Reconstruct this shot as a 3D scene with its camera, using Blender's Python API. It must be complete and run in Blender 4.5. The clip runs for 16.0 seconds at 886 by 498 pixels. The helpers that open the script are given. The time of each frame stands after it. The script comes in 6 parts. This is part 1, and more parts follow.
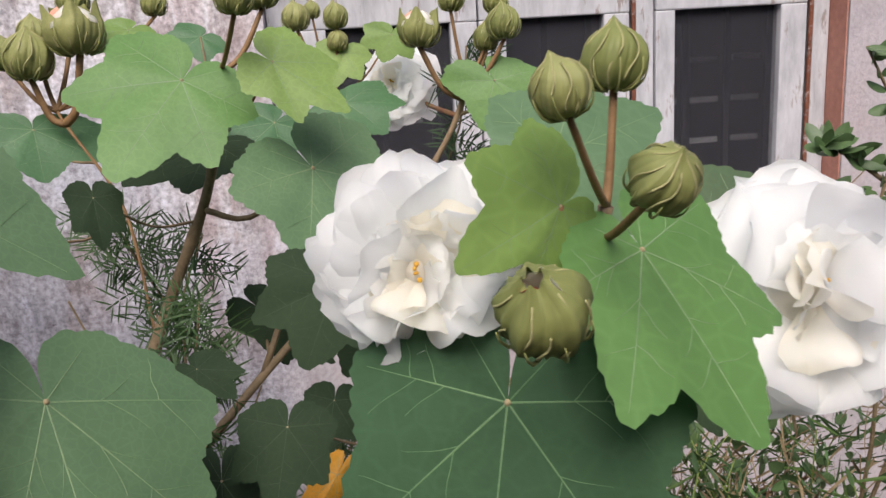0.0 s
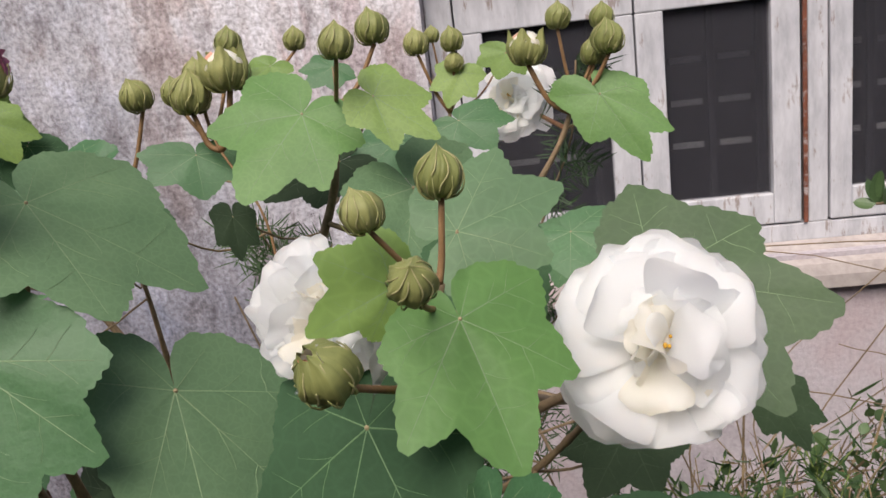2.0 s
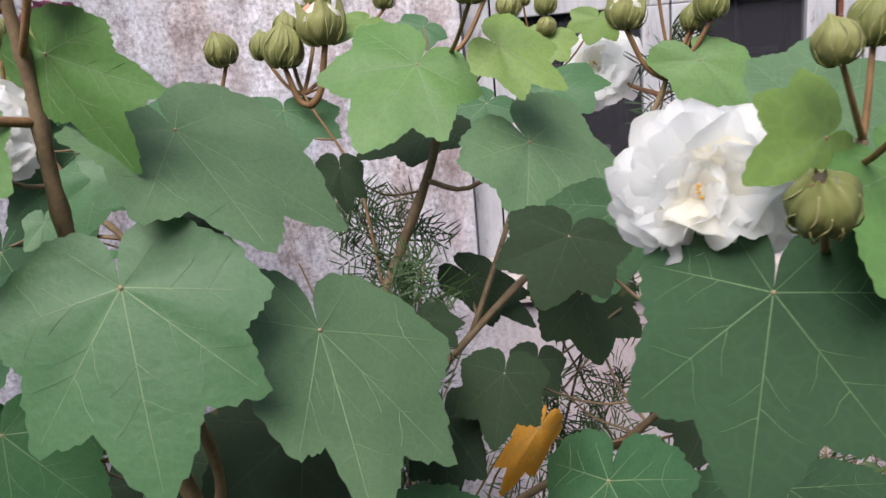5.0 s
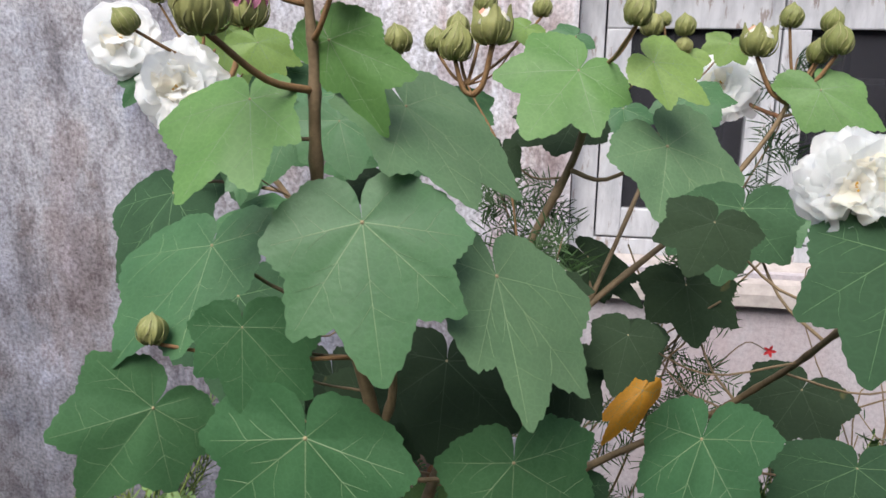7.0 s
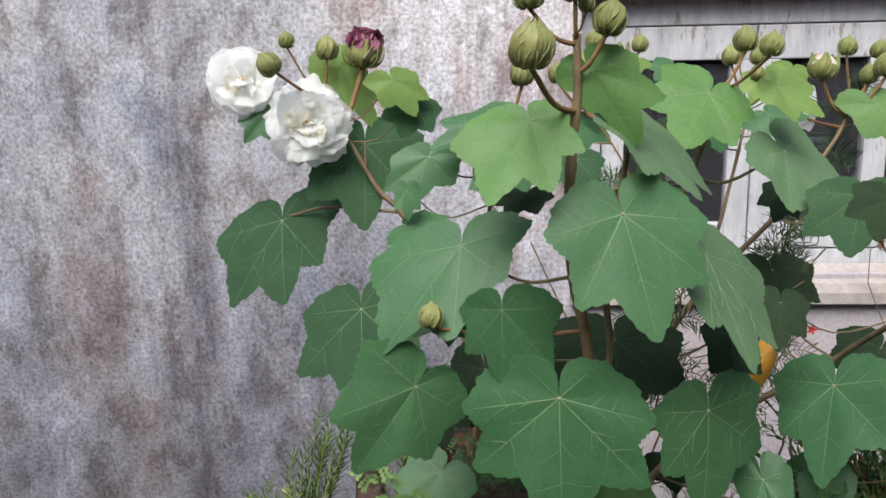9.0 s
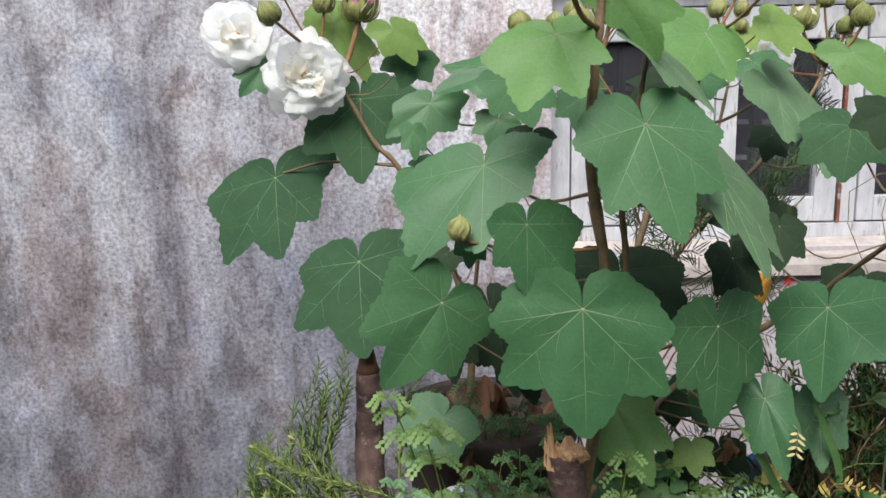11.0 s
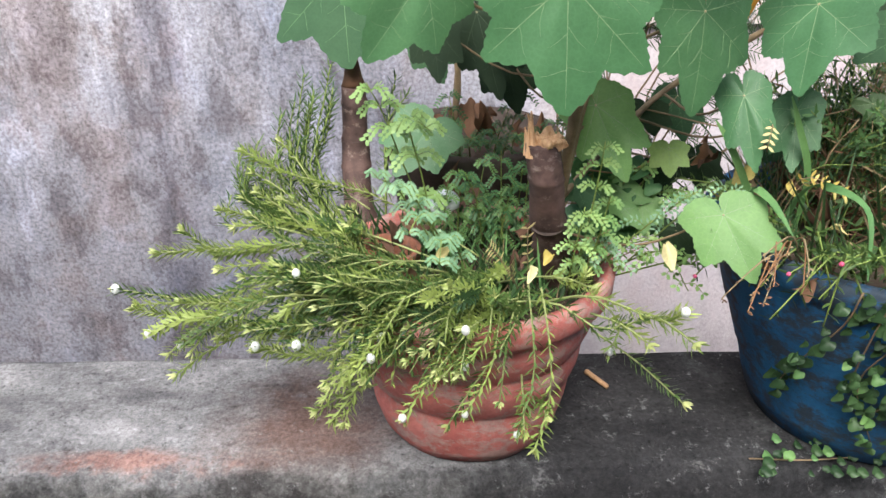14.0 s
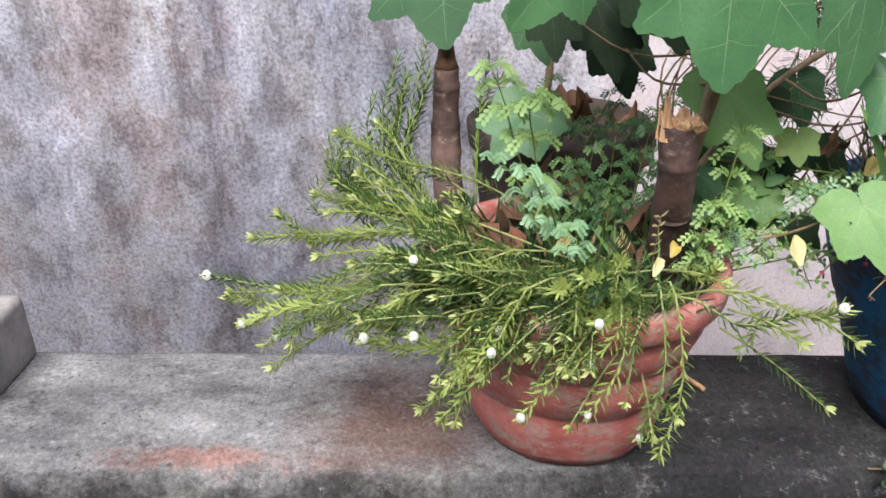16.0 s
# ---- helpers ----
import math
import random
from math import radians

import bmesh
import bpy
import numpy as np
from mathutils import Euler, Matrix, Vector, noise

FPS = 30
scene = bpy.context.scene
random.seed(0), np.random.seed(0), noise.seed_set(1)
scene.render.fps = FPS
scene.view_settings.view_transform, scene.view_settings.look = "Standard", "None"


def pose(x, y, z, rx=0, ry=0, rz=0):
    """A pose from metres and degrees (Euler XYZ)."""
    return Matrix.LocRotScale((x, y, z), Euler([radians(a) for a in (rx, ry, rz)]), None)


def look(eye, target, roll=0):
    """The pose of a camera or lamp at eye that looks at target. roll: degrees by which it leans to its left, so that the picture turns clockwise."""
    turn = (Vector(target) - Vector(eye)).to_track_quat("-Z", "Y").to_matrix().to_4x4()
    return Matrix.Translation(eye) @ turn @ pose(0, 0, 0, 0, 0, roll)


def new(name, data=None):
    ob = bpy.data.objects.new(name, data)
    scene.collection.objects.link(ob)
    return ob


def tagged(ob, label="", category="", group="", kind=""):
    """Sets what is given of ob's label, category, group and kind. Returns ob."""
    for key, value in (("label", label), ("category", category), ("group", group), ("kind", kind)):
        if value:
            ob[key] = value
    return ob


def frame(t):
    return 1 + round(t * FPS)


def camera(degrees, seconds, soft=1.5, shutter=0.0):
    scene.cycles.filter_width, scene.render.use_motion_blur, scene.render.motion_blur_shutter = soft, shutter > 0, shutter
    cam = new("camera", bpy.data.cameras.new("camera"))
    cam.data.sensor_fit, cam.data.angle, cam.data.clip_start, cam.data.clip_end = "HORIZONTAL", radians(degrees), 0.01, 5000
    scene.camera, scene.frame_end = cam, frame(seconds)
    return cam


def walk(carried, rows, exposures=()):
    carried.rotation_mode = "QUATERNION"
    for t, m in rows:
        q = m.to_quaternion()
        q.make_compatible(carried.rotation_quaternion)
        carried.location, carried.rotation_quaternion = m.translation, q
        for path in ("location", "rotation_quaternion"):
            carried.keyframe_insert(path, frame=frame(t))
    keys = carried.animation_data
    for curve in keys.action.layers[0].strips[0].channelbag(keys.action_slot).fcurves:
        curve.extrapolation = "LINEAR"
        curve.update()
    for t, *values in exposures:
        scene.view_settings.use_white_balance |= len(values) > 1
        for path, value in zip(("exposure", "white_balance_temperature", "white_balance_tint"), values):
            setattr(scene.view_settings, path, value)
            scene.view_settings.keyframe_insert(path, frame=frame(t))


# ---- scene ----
cam = camera(59.1, 16.0, shutter=0.3)
PATH = [
    (0, (0.422, -1.742, 0.968), (0.674, 0.185, 0.498), -3.6),
    (0.5, (0.435, -1.764, 0.976), (0.657, 0.164, 0.494), -4.3),
    (1, (0.467, -1.779, 0.985), (0.581, 0.155, 0.487), -4.2),
    (1.5, (0.492, -1.799, 0.994), (0.321, 0.132, 0.503), -5.8),
    (2, (0.499, -1.791, 0.994), (0.272, 0.141, 0.531), -6.8),
    (2.5, (0.505, -1.778, 1.003), (0.179, 0.148, 0.574), -7.3),
    (3, (0.5, -1.785, 0.994), (0.188, 0.139, 0.544), -6.7),
    (5.5, (0.359, -1.804, 0.964), (0.229, 0.135, 0.493), -3.7),
    (6, (0.34, -1.843, 0.97), (0.214, 0.087, 0.463), -1.4),
    (6.5, (0.331, -1.892, 0.969), (0.161, 0.037, 0.471), -0.3),
    (7, (0.325, -1.931, 0.976), (-0.013, -0.019, 0.499), 0.7),
    (7.5, (0.278, -1.956, 0.992), (-0.055, -0.038, 0.53), 1.1),
    (8, (0.188, -2.012, 1.005), (-0.067, -0.077, 0.567), 0.0),
    (10.5, (-0.029, -2.16, 0.887), (-0.032, -0.189, 0.546), -0.4),
    (11, (-0.033, -2.145, 0.88), (-0.003, -0.177, 0.522), -1.0),
    (11.5, (-0.055, -2.136, 0.859), (0.005, -0.177, 0.461), -1.2),
    (12, (-0.075, -2.127, 0.825), (0.006, -0.201, 0.294), -1.3),
    (12.5, (-0.07, -2.159, 0.809), (0.009, -0.275, 0.143), -0.8),
    (13, (-0.05, -2.182, 0.787), (0.025, -0.325, 0.048), 0.3),
    (13.5, (-0.019, -2.199, 0.762), (0.04, -0.384, -0.076), 0.0),
    (14, (-0.025, -2.188, 0.774), (0.018, -0.387, -0.096), -0.1),
    (14.5, (-0.054, -2.181, 0.762), (-0.023, -0.386, -0.119), 0.0),
    (15, (-0.094, -2.174, 0.753), (-0.074, -0.383, -0.138), -0.1),
    (15.5, (-0.121, -2.163, 0.732), (-0.107, -0.368, -0.151), 0.0),
    (16, (-0.153, -2.139, 0.732), (-0.132, -0.335, -0.132), 0.6),
]
walk(cam, [(t, look(eye, target, roll)) for t, eye, target, roll in PATH], exposures=[(0.0, 0.38, 6640, 15), (3.2, 0.28, 6820, 15), (5.5, 0.5, 6320, 15), (7.0, 0.52, 6340, 11), (8.0, 0.44, 6370, 8), (11.0, 0.57, 6330, 8), (12.2, 0.69, 6340, 9), (13.2, 1.37, 6370, 9), (14.8, 1.43, 6390, 10), (16.0, 1.33, 6390, 11)])

# ---- daylight: bright overcast, soft light from above and behind the camera ----
world = bpy.data.worlds.new("overcast_sky")
scene.world = world
world.use_nodes = True
_nt = world.node_tree
_sky = _nt.nodes.new("ShaderNodeTexSky")
_sky.sky_type = "NISHITA"
_sky.sun_disc = False
_sky.sun_elevation, _sky.sun_rotation = radians(52), radians(195)
_sky.air_density, _sky.dust_density, _sky.ozone_density = 1.0, 4.0, 0.6
_nt.nodes["Background"].inputs["Strength"].default_value = 0.12
_nt.links.new(_sky.outputs["Color"], _nt.nodes["Background"].inputs["Color"])
sun = new("sun", bpy.data.lights.new("sun", "SUN"))
sun.data.energy, sun.data.angle, sun.data.color = 2.7, radians(40), (1.0, 0.98, 0.95)
sun.matrix_world = look((0, 0, 10), (2.0, 7.5, 0))

# ---- helpers ----
ORIGIN = {}


def part(name, bm, material, parent=None, label="", origin=(0, 0, 0), smooth=True):
    """Links a bmesh, given in world coordinates, as one mesh object; under a thing or a part if parent is given."""
    me = bpy.data.meshes.new(name)
    bmesh.ops.recalc_face_normals(bm, faces=bm.faces[:]) if len(bm.faces) < 4000 else None
    bm.transform(Matrix.Translation(-Vector(origin)))
    bm.to_mesh(me)
    bm.free()
    return link(name, me, material, parent, label, origin, smooth)


def link(name, me, material, parent=None, label="", origin=(0, 0, 0), smooth=True):
    if material is not None and not me.materials:
        me.materials.append(material)
    if smooth:
        me.polygons.foreach_set("use_smooth", [True] * len(me.polygons))
    ob = new(name, me)
    ob.location = origin
    ORIGIN[ob.name] = Vector(origin)
    if parent is not None:
        ob.parent = parent
        ob.matrix_parent_inverse = Matrix.Translation(-ORIGIN[parent.name])
    if label:
        tagged(ob, label)
    return ob


def thing(name, at, label, category, group="", kind=""):
    ob = new(name)
    ob.empty_display_size = 0.05
    ob.location = at
    ORIGIN[ob.name] = Vector(at)
    return tagged(ob, label, category, group, kind)


def raw(verts, faces, name="mesh"):
    me = bpy.data.meshes.new(name)
    me.from_pydata([tuple(v) for v in verts], [], faces)
    me.update()
    return me


def box(bm, lo, hi, bevel=0.0, seg=2):
    m = Matrix.Translation([(a + b) / 2 for a, b in zip(lo, hi)]) @ Matrix.Diagonal([b - a for a, b in zip(lo, hi)] + [1])
    geo = bmesh.ops.create_cube(bm, size=1, matrix=m)
    if bevel:
        edges = list({e for v in geo["verts"] for e in v.link_edges})
        bmesh.ops.bevel(bm, geom=edges, offset=bevel, segments=seg, affect="EDGES", profile=0.6)


def lathe(bm, at, profile, n=48, wobble=0.0, closed=True):
    """Turns (radius, height) pairs about the upright axis through at."""
    rings = []
    for k, (r, z) in enumerate(profile):
        ring = []
        for i in range(n):
            a = 2 * math.pi * i / n
            q = r * (1 + wobble * noise.noise((math.cos(a) * 1.5 + at[0] * 9, math.sin(a) * 1.5, z * 9)))
            ring.append(bm.verts.new((at[0] + q * math.cos(a), at[1] + q * math.sin(a), at[2] + z)))
        rings.append(ring)
    for a, b in zip(rings, rings[1:]):
        for i in range(n):
            bm.faces.new((a[i], a[(i + 1) % n], b[(i + 1) % n], b[i]))
    if closed:
        bm.faces.new(rings[0][::-1])
        bm.faces.new(rings[-1])


def spline(points, n):
    """n + 1 points on a smooth curve through the given ones."""
    p = [Vector(q) for q in points]
    p = [p[0] * 2 - p[1]] + p + [p[-1] * 2 - p[-2]]
    out, spans = [], len(p) - 3
    for i in range(n + 1):
        s = min(i / n * spans, spans - 1e-6)
        k, t = int(s), s - int(s)
        a, b, c, d = p[k:k + 4]
        out.append(0.5 * ((2 * b) + (c - a) * t + (2 * a - 5 * b + 4 * c - d) * t * t + (3 * b - a - 3 * c + d) * t ** 3))
    return out


def tube(bm, points, r0, r1, sides=8, knots=0.0, n=None):
    """A tapering stem along a smooth curve; knots: swelling at its joints."""
    n = n or max(4, 4 * (len(points) - 1))
    path = spline(points, n)
    rings, side = [], None
    for i, p in enumerate(path):
        way = (path[min(i + 1, n)] - path[max(i - 1, 0)]).normalized()
        if side is None:
            side = way.orthogonal().normalized()
        side = (side - way * side.dot(way)).normalized()
        up = way.cross(side)
        r = r0 + (r1 - r0) * i / n
        r *= 1 + knots * (0.8 if i % 4 == 0 else 0) + 0.12 * noise.noise(p * 60)
        rings.append([bm.verts.new(p + (side * math.cos(2 * math.pi * k / sides) + up * math.sin(2 * math.pi * k / sides)) * r) for k in range(sides)])
    for a, b in zip(rings, rings[1:]):
        for k in range(sides):
            bm.faces.new((a[k], a[(k + 1) % sides], b[(k + 1) % sides], b[k]))
    bm.faces.new(rings[0][::-1])
    bm.faces.new(rings[-1])


# ---- materials ----
def nodes(name, rough=0.6, spec=0.4):
    m = bpy.data.materials.new(name)
    m.use_nodes = True
    b = m.node_tree.nodes["Principled BSDF"]
    b.inputs["Roughness"].default_value = rough
    b.inputs["Specular IOR Level"].default_value = spec
    return m, m.node_tree, b


def noise_tex(nt, scale, detail=6, rough=0.6, coords="Object", stretch=None):
    co = nt.nodes.new("ShaderNodeTexCoord")
    tex = nt.nodes.new("ShaderNodeTexNoise")
    tex.inputs["Scale"].default_value, tex.inputs["Detail"].default_value, tex.inputs["Roughness"].default_value = scale, detail, rough
    src = co.outputs[coords]
    if stretch:
        mp = nt.nodes.new("ShaderNodeMapping")
        mp.inputs["Scale"].default_value = stretch
        nt.links.new(src, mp.inputs["Vector"])
        src = mp.outputs["Vector"]
    nt.links.new(src, tex.inputs["Vector"])
    return tex


def ramp(nt, src, stops):
    r = nt.nodes.new("ShaderNodeValToRGB")
    while len(r.color_ramp.elements) < len(stops):
        r.color_ramp.elements.new(0.5)
    for e, (p, c) in zip(r.color_ramp.elements, stops):
        e.position, e.color = p, (*c, 1) if len(c) == 3 else c
    nt.links.new(src, r.inputs["Fac"])
    return r


def mixed(nt, fac, a, b, mode="MIX"):
    m = nt.nodes.new("ShaderNodeMix")
    m.data_type, m.blend_type = "RGBA", mode
    for sock, v in ((m.inputs["Factor"], fac), (m.inputs["A"], a), (m.inputs["B"], b)):
        if isinstance(v, (int, float)):
            sock.default_value = v
        elif isinstance(v, tuple):
            sock.default_value = (*v, 1)
        else:
            nt.links.new(v, sock)
    return m.outputs["Result"]


def bump(nt, b, height, strength=0.3, distance=0.002):
    n = nt.nodes.new("ShaderNodeBump")
    n.inputs["Strength"].default_value, n.inputs["Distance"].default_value = strength, distance
    nt.links.new(height, n.inputs["Height"])
    nt.links.new(n.outputs["Normal"], b.inputs["Normal"])


def speckled(name, dark, light, scale, rough=0.7, spec=0.3, bumpy=0.3, stretch=None, fine=None):
    """A surface whose colour runs between two tones at two scales, with fine relief."""
    m, nt, b = nodes(name, rough, spec)
    big = noise_tex(nt, scale, 8, 0.65, stretch=stretch)
    small = noise_tex(nt, fine or scale * 9, 4, 0.6, stretch=stretch)
    c = ramp(nt, big.outputs["Fac"], [(0.3, dark), (0.7, light)])
    d = ramp(nt, small.outputs["Fac"], [(0.25, (0.55, 0.55, 0.55)), (0.7, (1, 1, 1))])
    nt.links.new(mixed(nt, 0.6, c.outputs["Color"], d.outputs["Color"], "MULTIPLY"), b.inputs["Base Color"])
    bump(nt, b, small.outputs["Fac"], bumpy)
    return m


def worn(name, dark, light, under, scale, rough=0.75, bare=0.52):
    """Old paint or plastic in two tones, rubbed through in patches to what lies under it."""
    m, nt, b = nodes(name, rough, 0.3)
    a, p, g = noise_tex(nt, scale, 7, 0.6), noise_tex(nt, scale * 1.7, 11, 0.78, stretch=(1, 1, 1.6)), noise_tex(nt, 110, 5, 0.7)
    c = ramp(nt, a.outputs["Fac"], [(0.3, dark), (0.65, light)])
    k = ramp(nt, p.outputs["Fac"], [(bare, (0, 0, 0)), (bare + 0.08, (0.85, 0.85, 0.85))])
    gr = ramp(nt, g.outputs["Fac"], [(0.3, (0.6, 0.6, 0.6)), (0.62, (1.08, 1.08, 1.08))])
    col = mixed(nt, k.outputs["Color"], c.outputs["Color"], under)
    nt.links.new(mixed(nt, 0.6, col, gr.outputs["Color"], "MULTIPLY"), b.inputs["Base Color"])
    bump(nt, b, p.outputs["Fac"], 0.35, 0.003)
    return m


def leafy(name, dark, light, rough=0.5, thin=0.25, spots=0.0, mottle=0.8):
    """A leaf's blade: a tone of its own per leaf, mottled, faintly letting light through."""
    m, nt, b = nodes(name, rough, 0.36)
    info = nt.nodes.new("ShaderNodeObjectInfo")
    tone = ramp(nt, info.outputs["Random"], [(0.0, dark), (1.0, light)])
    n1 = noise_tex(nt, 22, 5)
    n2 = noise_tex(nt, 260, 3)
    mott = ramp(nt, n1.outputs["Fac"], [(0.3, (0.72, 0.78, 0.7)), (0.75, (1.15, 1.12, 1.05))])
    col = mixed(nt, mottle, tone.outputs["Color"], mott.outputs["Color"], "MULTIPLY")
    if mottle > 0.5:
        cell = nt.nodes.new("ShaderNodeTexVoronoi")
        cell.feature = "DISTANCE_TO_EDGE"
        cell.inputs["Scale"].default_value = 170
        nt.links.new(nt.nodes.new("ShaderNodeTexCoord").outputs["Object"], cell.inputs["Vector"])
        net = ramp(nt, cell.outputs["Distance"], [(0.0, (1.16, 1.14, 1.16)), (0.14, (0.97, 0.97, 0.97))])
        col = mixed(nt, 0.55, col, net.outputs["Color"], "MULTIPLY")
    if spots:
        n3 = noise_tex(nt, 35, 2)
        s = ramp(nt, n3.outputs["Fac"], [(0.68, (0, 0, 0)), (0.74, (spots, spots, spots))])
        col = mixed(nt, s.outputs["Color"], col, (0.2, 0.14, 0.04))
    nt.links.new(col, b.inputs["Base Color"])
    if mottle > 0.1:
        quilt = noise_tex(nt, 95, 3, 0.5)
        add = nt.nodes.new("ShaderNodeMath")
        add.operation = "MULTIPLY_ADD"
        add.inputs[1].default_value = 0.22
        nt.links.new(n2.outputs["Fac"], add.inputs[0])
        nt.links.new(quilt.outputs["Fac"], add.inputs[2])
        bump(nt, b, add.outputs["Value"], 0.40, 0.0022)
    tr = nt.nodes.new("ShaderNodeBsdfTranslucent")
    nt.links.new(col, tr.inputs["Color"])
    mix = nt.nodes.new("ShaderNodeMixShader")
    mix.inputs["Fac"].default_value = thin
    nt.links.new(b.outputs["BSDF"], mix.inputs[1])
    nt.links.new(tr.outputs["BSDF"], mix.inputs[2])
    nt.links.new(mix.outputs["Shader"], nt.nodes["Material Output"].inputs["Surface"])
    return m


def plaster():
    """Old lime plaster: pale lilac grey, washed-out brown patches, dark streaks of damp that run down, gritty."""
    m, nt, b = nodes("weathered_plaster", 0.95, 0.1)
    patch = noise_tex(nt, 2.2, 14, 0.72, stretch=(1.2, 1.2, 0.8))
    flake = noise_tex(nt, 6.5, 14, 0.76, stretch=(1.2, 1.2, 0.7))
    pit = noise_tex(nt, 48, 3, 0.55)
    tint = noise_tex(nt, 2.0, 14, 0.70, stretch=(1.25, 1.25, 0.85))
    streak = noise_tex(nt, 1.0, 12, 0.68, stretch=(3.1, 3.1, 0.9))
    damp = noise_tex(nt, 1.5, 14, 0.72, stretch=(1.3, 1.3, 0.9))
    blot = noise_tex(nt, 7.0, 8, 0.60, stretch=(1.15, 1.15, 0.85))
    mid = noise_tex(nt, 26, 7, 0.66)
    grit = noise_tex(nt, 92, 5, 0.60)
    base = ramp(nt, patch.outputs["Fac"], [(0.34, (0.30, 0.305, 0.335)), (0.45, (0.385, 0.39, 0.42)), (0.54, (0.46, 0.46, 0.485)), (0.66, (0.40, 0.395, 0.41))])
    rosy = ramp(nt, tint.outputs["Fac"], [(0.36, (0.88, 0.94, 1.05)), (0.43, (0.97, 0.99, 1.02)), (0.53, (1.0, 0.99, 0.99)), (0.56, (0.90, 0.83, 0.80)), (0.64, (0.72, 0.62, 0.58))])
    co = nt.nodes.new("ShaderNodeTexCoord")
    sx = nt.nodes.new("ShaderNodeSeparateXYZ")
    nt.links.new(co.outputs["Object"], sx.inputs["Vector"])
    # thicker, whiter limewash high up beside the window
    lean = nt.nodes.new("ShaderNodeMath")
    lean.operation = "MULTIPLY_ADD"
    lean.inputs[1].default_value = 0.5
    nt.links.new(sx.outputs["Z"], lean.inputs[0])
    nt.links.new(sx.outputs["X"], lean.inputs[2])
    wz = nt.nodes.new("ShaderNodeMapRange")
    wz.inputs["From Min"].default_value, wz.inputs["From Max"].default_value = 0.0, 0.5
    nt.links.new(lean.outputs["Value"], wz.inputs["Value"])
    lime = mixed(nt, wz.outputs["Result"], base.outputs["Color"], (0.68, 0.68, 0.70))
    col = mixed(nt, 0.85, lime, rosy.outputs["Color"], "MULTIPLY")
    dirt = ramp(nt, streak.outputs["Fac"], [(0.28, (0.46, 0.41, 0.41)), (0.36, (0.74, 0.68, 0.67)), (0.44, (1, 1, 1))])
    col = mixed(nt, 0.50, col, dirt.outputs["Color"], "MULTIPLY")
    drip = noise_tex(nt, 1.0, 8, 0.64, stretch=(10, 10, 1.6))
    rusty = ramp(nt, drip.outputs["Fac"], [(0.34, (0.40, 0.28, 0.27)), (0.43, (0.70, 0.58, 0.57)), (0.49, (0.95, 0.93, 0.93)), (0.64, (1.06, 1.06, 1.07))])
    col = mixed(nt, wz.outputs["Result"], col, mixed(nt, 0.7, col, rusty.outputs["Color"], "MULTIPLY"))
    wet = ramp(nt, damp.outputs["Fac"], [(0.30, (0.52, 0.49, 0.49)), (0.38, (0.74, 0.71, 0.71)), (0.445, (0.95, 0.94, 0.94)), (0.585, (1.0, 1.0, 1.0)), (0.62, (1.24, 1.25, 1.29))])
    col = mixed(nt, 0.58, col, wet.outputs["Color"], "MULTIPLY")
    spots = ramp(nt, blot.outputs["Fac"], [(0.32, (0.40, 0.36, 0.36)), (0.41, (0.78, 0.75, 0.74)), (0.445, (1.0, 0.99, 0.98)), (0.55, (1.0, 1.0, 1.0)), (0.585, (1.24, 1.25, 1.30))])
    col = mixed(nt, 0.25, col, spots.outputs["Color"], "MULTIPLY")
    worn_ = ramp(nt, flake.outputs["Fac"], [(0.43, (0.60, 0.565, 0.56)), (0.465, (0.86, 0.845, 0.84)), (0.50, (1.0, 1.0, 1.0)), (0.56, (1.03, 1.03, 1.04)), (0.60, (1.26, 1.27, 1.32))])
    col = mixed(nt, 0.85, col, worn_.outputs["Color"], "MULTIPLY")
    holes = ramp(nt, pit.outputs["Fac"], [(0.27, (0.30, 0.28, 0.28)), (0.33, (1, 1, 1))])
    col = mixed(nt, 0.8, col, holes.outputs["Color"], "MULTIPLY")
    coarse = ramp(nt, mid.outputs["Fac"], [(0.34, (0.54, 0.52, 0.52)), (0.42, (0.92, 0.92, 0.92)), (0.56, (1.0, 1.0, 1.0)), (0.62, (1.2, 1.2, 1.22))])
    col = mixed(nt, 0.5, col, coarse.outputs["Color"], "MULTIPLY")
    # a run of black damp that came down the wall
    def calc(op, *vals):
        n = nt.nodes.new("ShaderNodeMath")
        n.operation = op
        for sock, v in zip(n.inputs, vals):
            if isinstance(v, (int, float)):
                sock.default_value = v
            else:
                nt.links.new(v, sock)
        return n.outputs["Value"]

    wander = noise_tex(nt, 1.0, 12, 0.72, stretch=(9, 9, 2.2))
    off = calc("ABSOLUTE", calc("ADD", sx.outputs["X"], 0.785))
    run = ramp(nt, calc("MULTIPLY_ADD", wander.outputs["Fac"], 0.50, off), [(0.22, (0.34, 0.32, 0.34)), (0.28, (0.68, 0.66, 0.68)), (0.36, (1, 1, 1))])
    col = mixed(nt, 0.85, col, run.outputs["Color"], "MULTIPLY")
    # splashed grime plus the light's falloff put into the colour, ragged along its upper edge
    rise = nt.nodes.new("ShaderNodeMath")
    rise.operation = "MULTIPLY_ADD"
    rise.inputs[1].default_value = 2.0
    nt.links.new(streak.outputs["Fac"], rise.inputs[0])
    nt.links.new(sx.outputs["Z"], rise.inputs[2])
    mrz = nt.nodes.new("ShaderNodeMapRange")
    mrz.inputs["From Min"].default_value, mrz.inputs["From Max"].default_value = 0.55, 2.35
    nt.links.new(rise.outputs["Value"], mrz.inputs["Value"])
    grime_falloff = ramp(nt, mrz.outputs["Result"], ((0.0, (0.30, 0.30, 0.33)), (0.45, (0.57, 0.57, 0.61)), (0.85, (1, 1, 1))))
